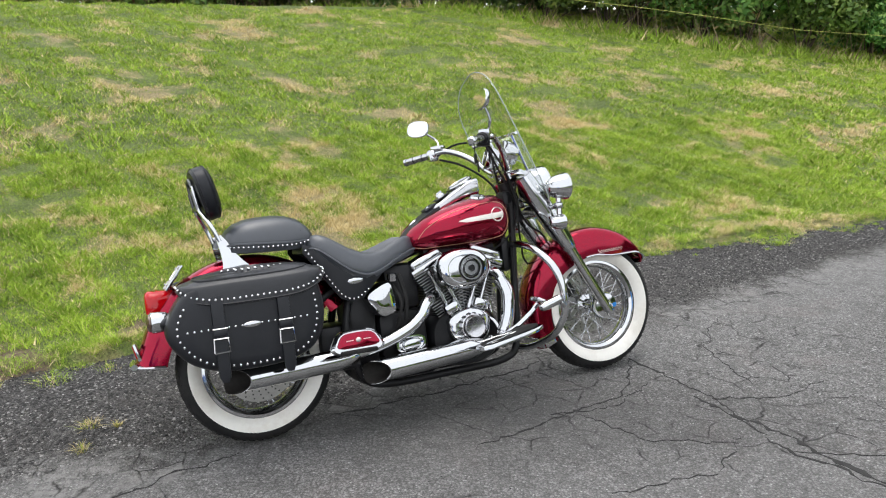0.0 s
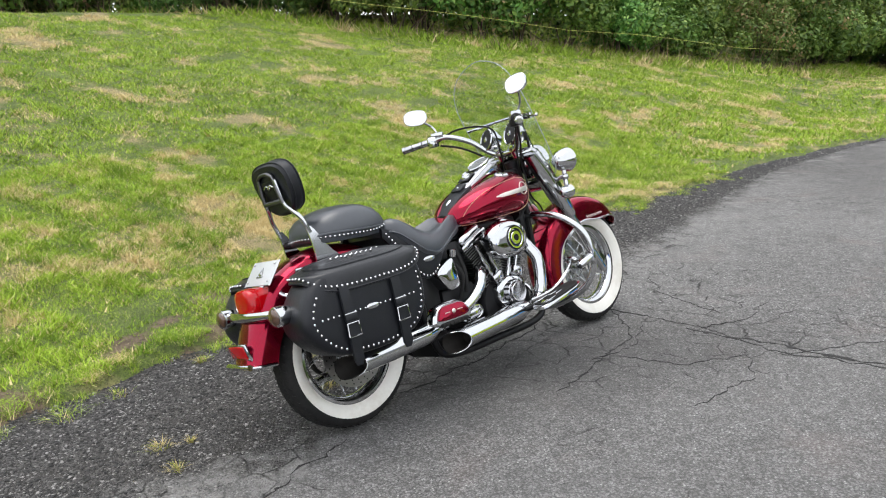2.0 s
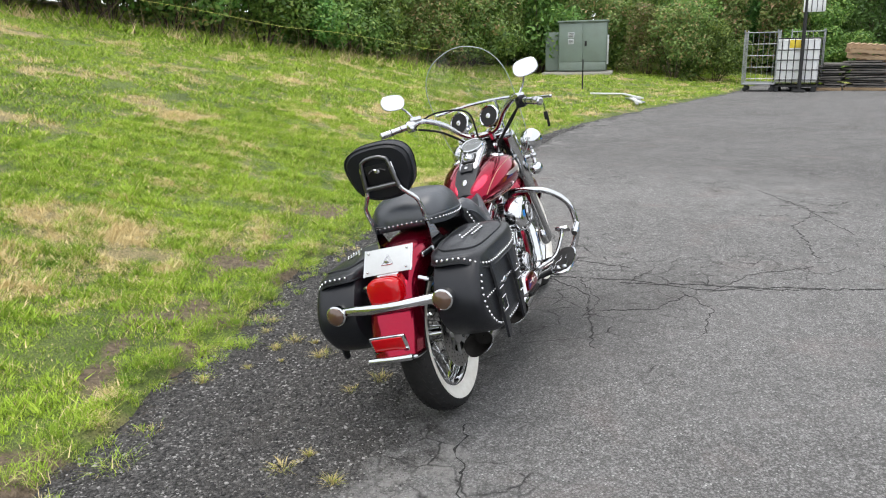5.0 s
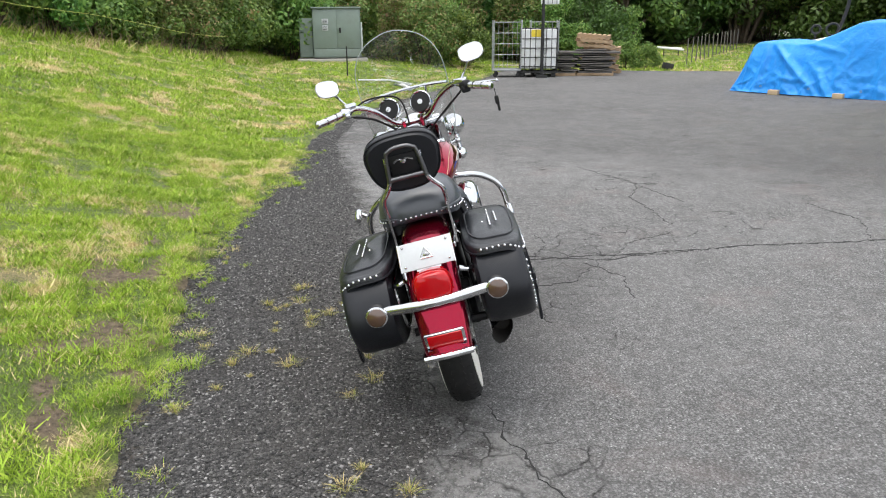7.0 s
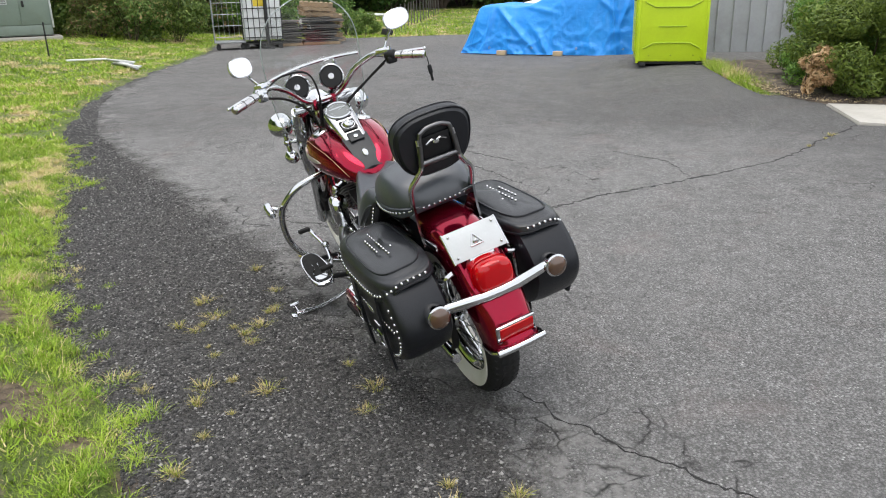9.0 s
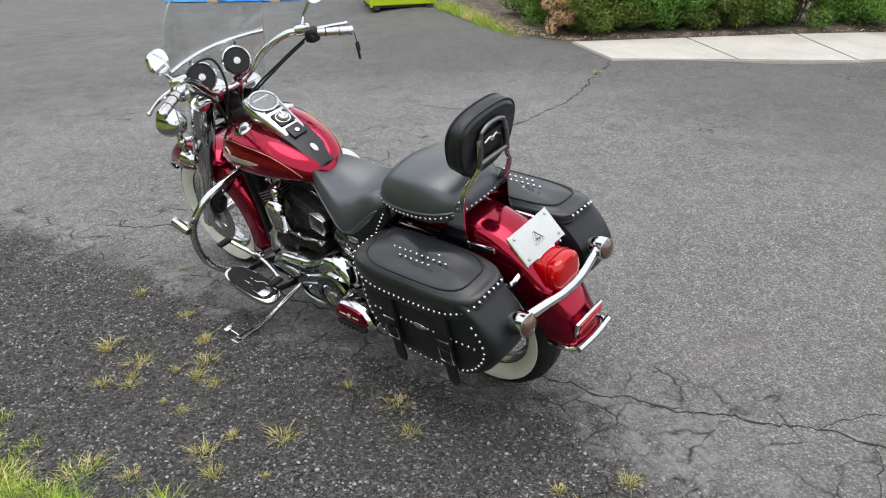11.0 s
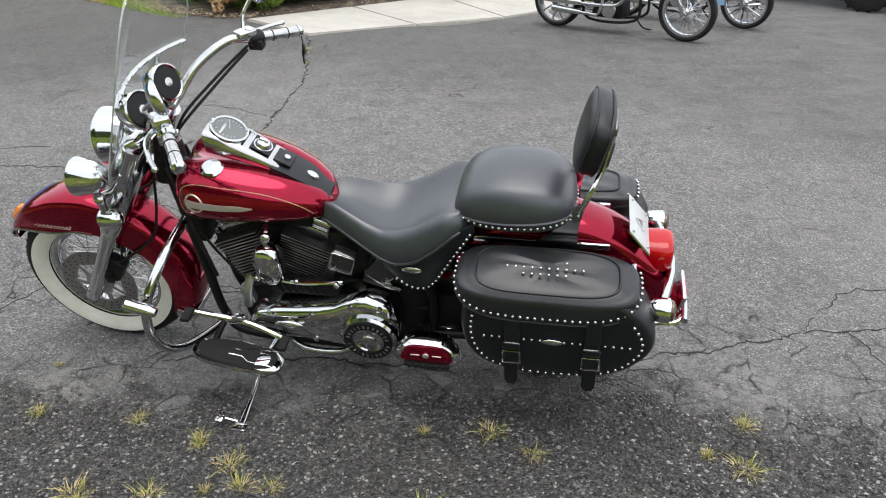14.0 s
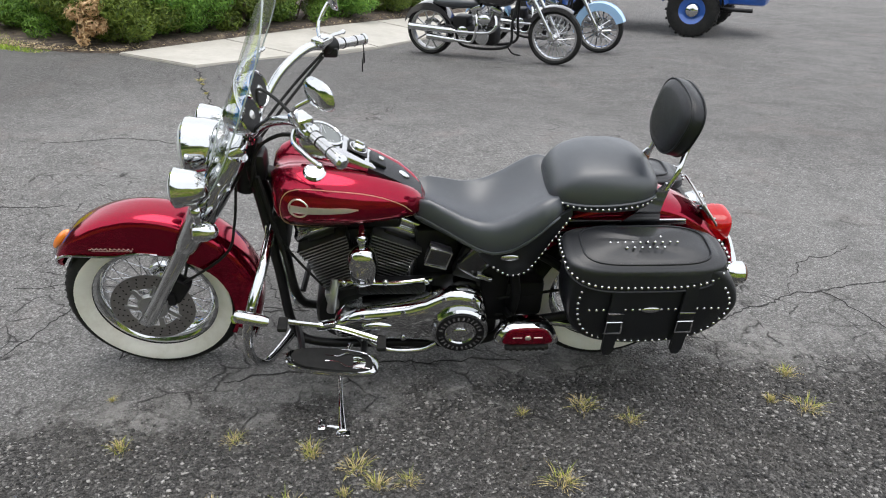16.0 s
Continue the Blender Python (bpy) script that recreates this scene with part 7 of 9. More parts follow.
for name, args in (("near_grass", (800000, (-4.6, 4.5), 3.6, 0.036, 0.0024, 1.25)), ("mid_grass", (620000, (-9, 10), 10.5, 0.042, 0.0058, 1.0)), ("far_grass", (140000, (4, 24), 8.5, 0.05, 0.012, 1.1))):
    V, F = lawn_grass(*args)
    tagged(new("lawn_grass", np_mesh("lawn_grass", V, F, M["grass"])), "mown green grass with dry straw-coloured patches", "grass", kind="stuff")


def tuft_mesh(n, rad, h, seed, loose=0.35):
    r2 = np.random.RandomState(seed)
    a, d = r2.rand(n) * 6.283, rad * r2.rand(n) ** 0.7 * loose
    x, y = np.cos(a) * d, np.sin(a) * d
    hh = h * (0.4 + 0.7 * r2.rand(n))
    lean = rad * (0.1 + 0.9 * r2.rand(n) ** 1.5)
    w = 0.0007 + 0.0008 * r2.rand(n)
    e = a + r2.randn(n) * 2.2 * loose
    px, py = -np.sin(a) * w, np.cos(a) * w
    V = np.empty((n, 5, 3))
    z = np.zeros(n)
    V[:, 0] = np.stack([x - px, y - py, z - 0.005], -1)
    V[:, 1] = np.stack([x + px, y + py, z - 0.005], -1)
    mx, my = x + np.cos(e) * lean * 0.45, y + np.sin(e) * lean * 0.45
    V[:, 2] = np.stack([mx + px * 0.8, my + py * 0.8, hh * 0.7], -1)
    V[:, 3] = np.stack([mx - px * 0.8, my - py * 0.8, hh * 0.7], -1)
    V[:, 4] = np.stack([x + np.cos(e) * lean, y + np.sin(e) * lean, hh], -1)
    f = []
    for k in range(n):
        o = k * 5
        f += [(o, o + 1, o + 2), (o, o + 2, o + 3), (o + 3, o + 2, o + 4)]
    return V.reshape(-1, 3), np.array(f)


TUFTS = [np_mesh("weed_tuft", *tuft_mesh(80, 0.045 + 0.006 * i, 0.022 + 0.004 * (i % 2), 40 + i, 0.35 + 0.12 * (i % 3)), M["weed"]) for i in range(5)]
WEEDS = [(0.77, 3.85), (0.56, 4.06), (0.25, 3.89), (-0.03, 3.87), (-0.08, 4.11), (0.08, 4.23), (-0.2, 3.99), (-0.18, 3.87), (-0.28, 3.92), (-0.36, 3.87), (-0.4, 4.05), (-0.18, 4.25), (-0.23, 4.16), (-0.49, 4.0), (-0.8, 3.71), (-0.72, 3.86), (-0.6, 3.41),
         (-0.79, 3.29), (-1.48, 2.8), (-0.96, 3.31), (-0.82, 3.7), (-0.89, 3.95), (-0.78, 4.19), (-1.12, 3.86), (-1.54, 3.01), (-1.42, 3.01), (-0.17, 4.14), (-0.77, 3.96), (-1.34, 3.89), (-0.66, 4.30), (-0.97, 3.80), (-0.01, 3.84), (-0.84, 4.37), (0.44, 5.00), (0.12, 4.22), (3.3, -0.26), (3.5, -0.5), (3.6, -0.6)]
for i, (x, y) in enumerate(WEEDS):
    ob = new("weed_tuft", TUFTS[i % 5])
    k = 0.6 + 0.7 * ((i * 37) % 10) / 10
    ob.matrix_world = Matrix.Translation((x, y, zat(x, y))) @ pose(0, 0, 0, 0, 0, i * 67) @ Matrix.Diagonal((k, k, k, 1))
    tagged(ob, "small yellow-green weed tuft growing in the gravel", "weed", "weeds in the gravel")
# fringe of longer tufts where the lawn breaks up into the gravel
k = 0
fr = random.Random(3)
allv, allf, off = [], [], 0
for i in range(900):
    x = fr.uniform(-3.4, 4.5)
    y = float(edge(x)) - abs(fr.gauss(0, 0.16)) + 0.16
    if float(worn(x, y)) > 0.55 and i % 3:
        continue
    big = i % 9 == 0
    V, F = tuft_mesh(110 if big else 45, fr.uniform(0.08, 0.13) if big else fr.uniform(0.03, 0.07), fr.uniform(0.028, 0.048) if big else fr.uniform(0.012, 0.03), 100 + i, 0.75)
    allv.append(V + np.array([x, y, float(np.maximum(lawn_z(x, y), pave_z(x, y)))]))
    allf.append(F + off)
    off += len(V)
tagged(new("edge_grass", np_mesh("edge_grass", np.concatenate(allv), np.concatenate(allf), M["grass"])), "longer grass tufts fringing the gravel", "grass", kind="stuff")


# ---- trees and thicket ----
def leaves(n, blobs, size, seed, squash=0.8, up=0.35, long=1.7):
    """Leaf blades on the outside of a heap of clumps."""
    r2 = np.random.RandomState(seed)
    bl = np.array(blobs)
    w = bl[:, 3] ** 2
    pick = r2.choice(len(bl), n, p=w / w.sum())
    d = r2.randn(n, 3)
    d /= np.linalg.norm(d, axis=1)[:, None]
    rad = bl[pick, 3] * (0.55 + 0.5 * r2.rand(n) ** 0.6)
    c = bl[pick, :3] + d * rad[:, None] * np.array([1, 1, squash])
    nrm = d + np.array([0, 0, up]) + r2.randn(n, 3) * 0.55
    nrm /= np.linalg.norm(nrm, axis=1)[:, None]
    a = np.cross(nrm, r2.randn(n, 3))
    a /= np.linalg.norm(a, axis=1)[:, None] + 1e-9
    b = np.cross(nrm, a)
    s = size * (0.6 + 0.8 * r2.rand(n))[:, None]
    V = np.empty((n, 4, 3))
    V[:, 0] = c - a * s * long * 0.5
    V[:, 1] = c + b * s * 0.42 + nrm * s * 0.08
    V[:, 2] = c + a * s * long * 0.5
    V[:, 3] = c - b * s * 0.42 + nrm * s * 0.08
    V[..., 2] = np.maximum(V[..., 2], 0.01)
    return V.reshape(-1, 3), np.arange(n * 4).reshape(-1, 4)


def clumps(seed, n, w, h, r, base=0.3, lean=1.0):
    r2 = random.Random(seed)
    out = []
    for i in range(n):
        z = base + (h - base) * r2.random() ** 0.9
        k = math.sqrt(max(0.05, 1 - ((z - base * 0.8) / h) ** 2)) * w
        a = r2.uniform(0, 6.283)
        q = k * math.sqrt(r2.random())
        out.append((q * math.cos(a), q * math.sin(a), z, r * r2.uniform(0.6, 1.25)))
    return out


def plant(name, label, cat, group, blobs, n, size, mat, stems, seed, m, stem_r=0.02, long=1.7):
    root = thing(name, label, cat, group, m)
    r2 = random.Random(seed + 7)
    bm = B()
    for b in stems:
        p = Vector(b)
        q = Vector((p.x * 0.12, p.y * 0.12, -0.1))
        mid = q.lerp(p, 0.5) + Vector((r2.uniform(-0.1, 0.1), r2.uniform(-0.1, 0.1), 0))
        tube(bm, [q, mid, p], [stem_r, stem_r * 0.7, stem_r * 0.25], 6, 4)
    part("trunk", bm, M["bark"], root)
    V, F = leaves(n, blobs, size, seed, long=long)
    c = new("crown", np_mesh("crown", V, F, mat))
    c.parent = root
    return root


def lz(x, y):
    return float(lawn_z(x, y))


def field_z(x, y):
    return pave_z(x, y) + 0.004 + 0.03 * np.maximum(0, x - 21.9 - 0.16 * (6 - y)) + 0.004 * wav(x, y, 3.0)


FX0 = lambda y: 21.75 + 0.16 * (6 - y)
sheet("far_field", np.arange(21.0, 46.1, 0.35), np.arange(-24, 10.6, 0.35), field_z, M["turf"], "rough grass field beyond the yard", lambda x, y: x > FX0(y) - 0.2)
gy2 = rs.rand(42000) * 24 - 14
gx2 = FX0(gy2) + rs.rand(42000) ** 1.5 * 14
V, F = blades(gx2, gy2, field_z(gx2, gy2), 0.02 + 0.06 * rs.rand(42000), 0.014 + 0.012 * rs.rand(42000), 1.1, M["grass"], "f")
tagged(new("field_grass", np_mesh("field_grass", V, F, M["grass"])), "rough yellow-green grass beyond the yard", "grass", kind="stuff")
shrubs = []
for i, (w, h, r, n, size, mt) in enumerate(((1.3, 2.6, 0.5, 6500, 0.08, "leaf"), (1.5, 3.2, 0.55, 7000, 0.075, "leaf_olive"), (1.2, 2.2, 0.42, 5500, 0.085, "leaf"), (1.6, 3.6, 0.6, 7000, 0.09, "leaf_dark"))):
    bl = clumps(60 + i, 34, w, h, r, 0.35)
    st = [b[:3] for b in bl[:12]]
    shrubs.append((bl, n, size, mt, st))
rr = random.Random(11)
proto = {}
spots = []
for i in range(27):
    x = -7 + i * 1.02 + rr.uniform(-0.3, 0.3)
    y = lerp(x, (-7, 0, 4, 9, 14, 19), (17.5, 16.6, 15.7, 15.6, 15.9, 18.0)) + rr.uniform(-0.3, 0.3)
    spots.append((x, y, rr.choice((0, 0, 1, 1, 2, 3)), rr.uniform(0.75, 1.1), rr.uniform(0, 360)))
for i in range(17):
    spots.append((-8 + i * 1.85 + rr.uniform(-0.4, 0.4), lerp(-8 + i * 1.85, (-8, 5, 22), (19.5, 18.5, 20.5)) + rr.uniform(-0.5, 0.8), rr.choice((0, 1, 3, 3)), rr.uniform(1.1, 1.5), rr.uniform(0, 360)))
for i in range(9):
    spots.append((17.5 + i * 1.5, 17.5 - i * 1.0 + rr.uniform(-0.5, 0.5), rr.choice((0, 1, 3)), rr.uniform(0.9, 1.3), rr.uniform(0, 360)))
for x, y, v, k in ((22.6, 6.15, 2, 0.5), (22.7, 5.45, 2, 0.42), (24.5, 9.2, 0, 0.9), (24.0, 7.9, 2, 0.8), (26.5, 8.2, 3, 1.0), (25.5, 10.6, 1, 1.1), (27.5, 6.9, 0, 0.7), (30, -6, 0, 0.9), (29, -7.5, 3, 1.0), (19.9, 13.0, 1, 0.72), (19.6, 11.9, 1, 0.75), (20.2, 10.9, 0, 0.7), (21.2, 12.2, 0, 1.0)):
    spots.append((x, y, v, k, rr.uniform(0, 360)))
for i in range(11):
    spots.append((-9 - i * 1.5 + rr.uniform(-0.3, 0.3), 20.0 + 0.25 * i, rr.choice((0, 1, 3)), rr.uniform(1.0, 1.4), rr.uniform(0, 360)))
SHRUB_LABEL = ("dense green shrub of the thicket beyond the lawn", "olive-green tangled shrub of the thicket beyond the lawn", "broad-leaved green bush of the thicket", "tall dark green shrub of the thicket")
for i in range(20):
    spots.append((33.5 + rr.uniform(0, 7), 12 - i * 1.7 + rr.uniform(-0.6, 0.6), rr.choice((0, 1, 3, 3)), rr.uniform(1.4, 2.1), rr.uniform(0, 360)))
for i in range(12):
    spots.append((21 + i * 1.3, 19.5 - i * 0.9 + rr.uniform(-0.6, 0.6), rr.choice((0, 1, 3, 3)), rr.uniform(1.3, 1.9), rr.uniform(0, 360)))
for i in range(26):
    spots.append((42 + rr.uniform(0, 6), 17 - i * 1.5 + rr.uniform(-0.6, 0.6), rr.choice((0, 3, 3)), rr.uniform(2.6, 3.6), rr.uniform(0, 360)))
for x, y, v, k, a in spots:
    m = Matrix.Translation((x, y, (lz(x, y) if x < 22 else float(field_z(x, y))) - 0.05)) @ pose(0, 0, 0, 0, 0, a) @ Matrix.Diagonal((k, k, k, 1))
    if v not in proto:
        bl, n, size, mt, st = shrubs[v]
        proto[v] = plant("shrub", SHRUB_LABEL[v], "shrub", "thicket shrubs", bl, n, size, M[mt], st, 200 + v, m)
    else:
        copy_thing(proto[v], m)
# tall trees behind
tp = {}
TSP = [(-9 + i * 3.1 + rr.uniform(-0.8, 0.8), 22.5 + rr.uniform(-1, 3), rr.choice((0, 1)), rr.uniform(0.8, 1.2), rr.uniform(0, 360)) for i in range(11)]
TSP += [(25 + i * 1.7 + rr.uniform(-1, 1), 21 - i * 2.4 + rr.uniform(-1, 1), rr.choice((0, 1)), rr.uniform(0.9, 1.25), rr.uniform(0, 360)) for i in range(6)]
TSP += [(38 + rr.uniform(-3, 6), 14 - i * 3.6, rr.choice((0, 1)), rr.uniform(0.9, 1.2), rr.uniform(0, 360)) for i in range(9)]
for x, y, v, k, a in TSP:
    m = Matrix.Translation((x, y, lz(x, y) - 0.1 if y < 28 and x < 26 else 0.1)) @ pose(0, 0, 0, 0, 0, a) @ Matrix.Diagonal((k, k, k, 1))
    if v not in tp:
        bl = clumps(90 + v, 46, 2.6, 8.5 + v, 1.0, 1.6)
        st = [(0, 0, 7.5)] + [b[:3] for b in bl[:16]]
        tp[v] = plant("tree", "tall leafy green tree behind the thicket", "tree", "woodland trees", bl, 11000, 0.17, M["leaf_dark" if v else "leaf"], st, 300 + v, m, 0.13)
    else:
        copy_thing(tp[v], m)
# dead brown stems along the thicket's foot
n = 600
x = rs.rand(n) * 20 - 6
y = np.interp(x, (-7, 0, 4, 9, 14, 19), (16.4, 15.4, 14.5, 14.4, 14.8, 17.0)) + rs.rand(n) * 0.9
z = lawn_z(x, y)
V, F = blades(x, y, z, 0.15 + 0.65 * rs.rand(n) ** 1.5, 0.006 + 0.006 * rs.rand(n), 0.7, M["dead_stem"], "s")
tagged(new("dead_stems", np_mesh("dead_stems", V, F, M["dead_stem"])), "brown dead weed stems at the thicket's foot", "dead weeds", kind="stuff")

n = 9000
x = rs.rand(n) * 26 - 7
y = np.interp(x, (-7, 0, 4, 9, 14, 19), (16.3, 15.3, 14.4, 14.3, 14.7, 16.8)) + rs.rand(n) ** 1.3 * 1.1
V, F = blades(x, y, lawn_z(x, y), 0.06 + 0.16 * rs.rand(n) ** 1.6, 0.01 + 0.012 * rs.rand(n), 1.3, M["grass"], "s")
tagged(new("rough_grass", np_mesh("rough_grass", V, F, M["grass"])), "rough uncut grass at the thicket's foot", "grass", kind="stuff")

# evergreen hedge by the walkway
HB = [(0.4, 0.66, 0.95), (1.35, 0.7, 1.0), (2.3, 0.64, 0.95), (3.3, 0.62, 0.92), (4.3, 0.62, 0.95), (5.4, 0.6, 0.92), (6.5, 0.6, 0.95), (0.3, 1.55, 0.95), (0.5, 2.4, 0.98), (1.3, 1.75, 1.05)]
hb = None
for i, (a, o, k) in enumerate(HB):
    x, y = on_bed(a, o)
    m = Matrix.Translation((x, y, zat(x, y))) @ pose(0, 0, 0, 0, 0, i * 71) @ Matrix.Diagonal((k, k, k, 1))
    if hb is None:
        bl = clumps(123, 40, 0.68, 1.15, 0.26, 0.16)
        hb = plant("hedge_bush", "clipped bright green evergreen bush by the walkway", "bush", "hedge bushes", bl, 26000, 0.02, M["yew"], [b[:3] for b in bl[:10]], 400, m, 0.015, 3.2)
    else:
        copy_thing(hb, m)
bl = [(0.07 * math.sin(i * 2.1), 0.07 * math.cos(i * 1.7), 0.1 + 0.075 * i, 0.07 + 0.035 * (i % 3)) for i in range(7)]
plant("dead_bush", "small dead brown evergreen between the hedge bushes", "bush", "", bl, 1300, 0.022, M["brown_leaf"], [(0, 0, 0.5)], 77, Matrix.Translation((5.6, -1.33, zat(5.6, -1.33) + 0.02)), 0.012, 3.0)
# long grass at the bed's edge
gx = 5.9 + rs.rand(5000) ** 0.8 * 3.4
gy = bed_edge(gx) - np.abs(rs.randn(5000)) * 0.16 + 0.05
V, F = blades(gx, gy, pave_z(gx, gy), 0.02 + 0.15 * rs.rand(5000) ** 1.3 * ss(5.9, 7.2, gx), 0.0035 * np.ones(5000), 0.9, M["grass"], "g")
# pale dead leaves and clippings strewn on the mulch
la = np.concatenate([rs.rand(900) * 2.2 + 5.15, np.zeros(500)])
lb = bed_edge(la) - 0.03 - np.abs(rs.randn(1400)) * 0.2
da = rs.rand(500) * 6.0
lv, lw = la.copy(), lb.copy()
lv[900:], lw[900:] = on_bed(da, 0.04 + rs.rand(500) * 0.3)
LV, LF = blades(lv, lw, pave_z(lv, lw) + 0.035, 0.012 * rs.rand(1400), 0.008 + 0.014 * rs.rand(1400), 2.5, M["litter"], "l")
LV[:, 2] += np.repeat(0.012 * rs.rand(1400), 3)
tagged(new("leaf_litter", np_mesh("leaf_litter", LV, LF, M["litter"])), "pale dry leaf litter on the mulch", "leaf litter", kind="stuff")
tagged(new("bed_grass", np_mesh("bed_grass", V, F, M["grass"])), "long rough grass at the edge of the planting bed", "grass", kind="stuff")


# ---- utility cabinet ----
def utility_cabinet():
    m = Matrix.Translation((18.9, 14.75, lz(18.9, 14.75) + 0.02)) @ pose(0, 0, 0, 0, 0, -61)
    root = thing("utility_cabinet", "grey-green steel utility cabinet on a concrete pad by the thicket", "electrical cabinet", m=m)
    bm = B()
    rbox(bm, (0, 0, 0.86), (1.5, 1.0, 1.5), 0.02)
    rbox(bm, (0, -0.02, 1.63), (1.58, 1.1, 0.05), 0.015)
    part("body", bm, M["box_green"], root)
    for s in (-1, 1):
        bm = B()
        rbox(bm, (s * 0.37, -0.512, 0.98), (0.7, 0.03, 1.16), 0.008)
        d = part("door", bm, M["box_green"], root)
        if s > 0:
            bm = B()
            rbox(bm, (0.1, -0.545, 0.95), (0.06, 0.04, 0.16), 0.01)
            part("handle", bm, M["dark_plastic"], d)
    bm = B()
    rbox(bm, (-0.36, -0.532, 1.22), (0.2, 0.006, 0.16), 0.001)
    rbox(bm, (-0.36, -0.532, 1.02), (0.18, 0.006, 0.16), 0.001)
    lab = part("warning_label", bm, M["plate"], root, "white warning labels")
    bm = B()
    for i in range(3):
        rbox(bm, (-0.36, -0.537, 1.26 - 0.04 * i), (0.15, 0.004, 0.014), 0)
        rbox(bm, (-0.36, -0.537, 1.06 - 0.04 * i), (0.13, 0.004, 0.014), 0)
    part("label_bars", bm, M["dark_plastic"], lab)
    bm = B()
    rbox(bm, (0, -0.515, 0.26), (1.46, 0.02, 0.24), 0.006)
    part("skirting", bm, M["box_green"], root)
    bm = B()
    rbox(bm, (-0.98, 0.1, 0.72), (0.42, 0.7, 1.2), 0.02)
    part("side_cabinet", bm, M["box_green"], root)
    bm = B()
    rbox(bm, (0.78, -0.2, 0.75), (0.05, 0.35, 0.9), 0.01)
    part("side_plate", bm, M["tote_white"], root)
    bm = B()
    rbox(bm, (-0.15, -0.08, 0.02), (2.2, 1.4, 0.12), 0.02)
    pad = finish("cabinet_pad", bm, M["concrete"], None, "low concrete pad under the utility cabinet", kind="structure")
    pad.matrix_world = m


utility_cabinet()
# metal lengths lying on the grass, a stake and the rope along the thicket
def bar_thing(name, a, b, r, mat, label, cat, group=""):
    bm = B()
    tube(bm, [a, Vector(a).lerp(Vector(b), 0.5) + Vector((0, 0, 0.002)), b], r, 8, 3)
    return tagged(finish(name, bm, mat), label, cat, group)


bar_thing("long_pole", (13.5, 11.1, lz(13.5, 11.1) + 0.03), (14.15, 10.5, lz(14.15, 10.5) + 0.04), 0.022, M["pole_white"], "white metal pole lying on the grass", "pole")
for i in range(6):
    x, y = 12.55 + 0.22 * i, 9.35 + 0.13 * i
    bm = B()
    rbox(bm, (0, 0, 0), (1.3, 0.07, 0.035), 0.008)
    ob = tagged(finish("metal_channel", bm, M["pole_white"] if i % 2 else M["galv"]), "pale metal channel lying on the grass", "metal channel", "metal lengths on the grass")
    ob.matrix_world = pose(x, y, lz(x, y) + 0.05 + 0.012 * (i % 2), 0, 0, 32 + 7 * (i % 3))
bar_thing("stake", (14.4, 11.9, lz(14.4, 11.9) - 0.1), (14.4, 11.9, lz(14.4, 11.9) + 0.75), 0.018, M["dark_plastic"], "dark steel stake in the grass", "stake")
bm = B()
rp = []
for i in range(15):
    x = -8 + i * 1.4
    y = lerp(x, (-8, 0, 4, 9, 14, 18), (14.6, 13.9, 13.2, 13.2, 13.8, 14.6))
    rp.append((x, y, lz(x, y) + 0.75 - 0.05 * math.sin(i * 1.1) ** 2))
tube(bm, rp, 0.0035, 5, 2)
tagged(finish("rope", bm, M["rope"]), "thin yellow rope strung along the thicket", "rope")


# ---- stacked goods at the end of the yard ----
def bars(owner, mat, rows):
    """Each straight bar of a grid as a part of its own."""
    for a, b, r in rows:
        bm = B()
        tube(bm, [a, b], r, 6, 0)
        part("bar", bm, M[mat], owner)


def roll_cage(m, label):
    root = thing("roll_cage", label, "roll cage", "roll cages", m)
    w, d, h = 0.8, 0.72, 1.5
    bm = B()
    rbox(bm, (0, 0, 0.2), (w, d, 0.05), 0.01)
    part("base", bm, M["galv"], root)
    for sx in (-1, 1):
        bm = B()
        x = sx * w / 2
        tube(bm, [(x, -d / 2, 0.2), (x, -d / 2, h - 0.05), (x, -d / 2 + 0.05, h), (x, d / 2 - 0.05, h), (x, d / 2, h - 0.05), (x, d / 2, 0.2)], 0.016, 8, 3)
        side = part("side_frame", bm, M["galv"], root)
        bars(side, "galv", [((x, -d / 2, z), (x, d / 2, z), 0.009) for z in (0.45, 0.75, 1.05, 1.28)])
        bars(side, "galv", [((x, -d / 2 + d * i / 6, 0.2), (x, -d / 2 + d * i / 6, h), 0.006) for i in range(1, 6)])
    bm = B()
    tube(bm, [(-w / 2, d / 2, h), (w / 2, d / 2, h)], 0.012, 8, 0)
    back = part("back_frame", bm, M["galv"], root)
    bars(back, "galv", [((-w / 2, d / 2, z), (w / 2, d / 2, z), 0.009) for z in (0.3, 0.6, 0.9, 1.2)])
    bars(back, "galv", [((-w / 2 + w * i / 6, d / 2, 0.2), (-w / 2 + w * i / 6, d / 2, h), 0.006) for i in range(1, 6)])
    for sx in (-1, 1):
        for sy in (-1, 1):
            bm = B()
            lathe(bm, [(0.02, -0.02), (0.06, -0.018), (0.06, 0.018), (0.02, 0.02)], (sx * (w / 2 - 0.08), sy * (d / 2 - 0.08), 0.06), (0, 1, 0), 16)
            rbox(bm, (sx * (w / 2 - 0.08), sy * (d / 2 - 0.08), 0.15), (0.05, 0.07, 0.06), 0.01)
            part("castor", bm, M["dark_plastic"], root)
    return root


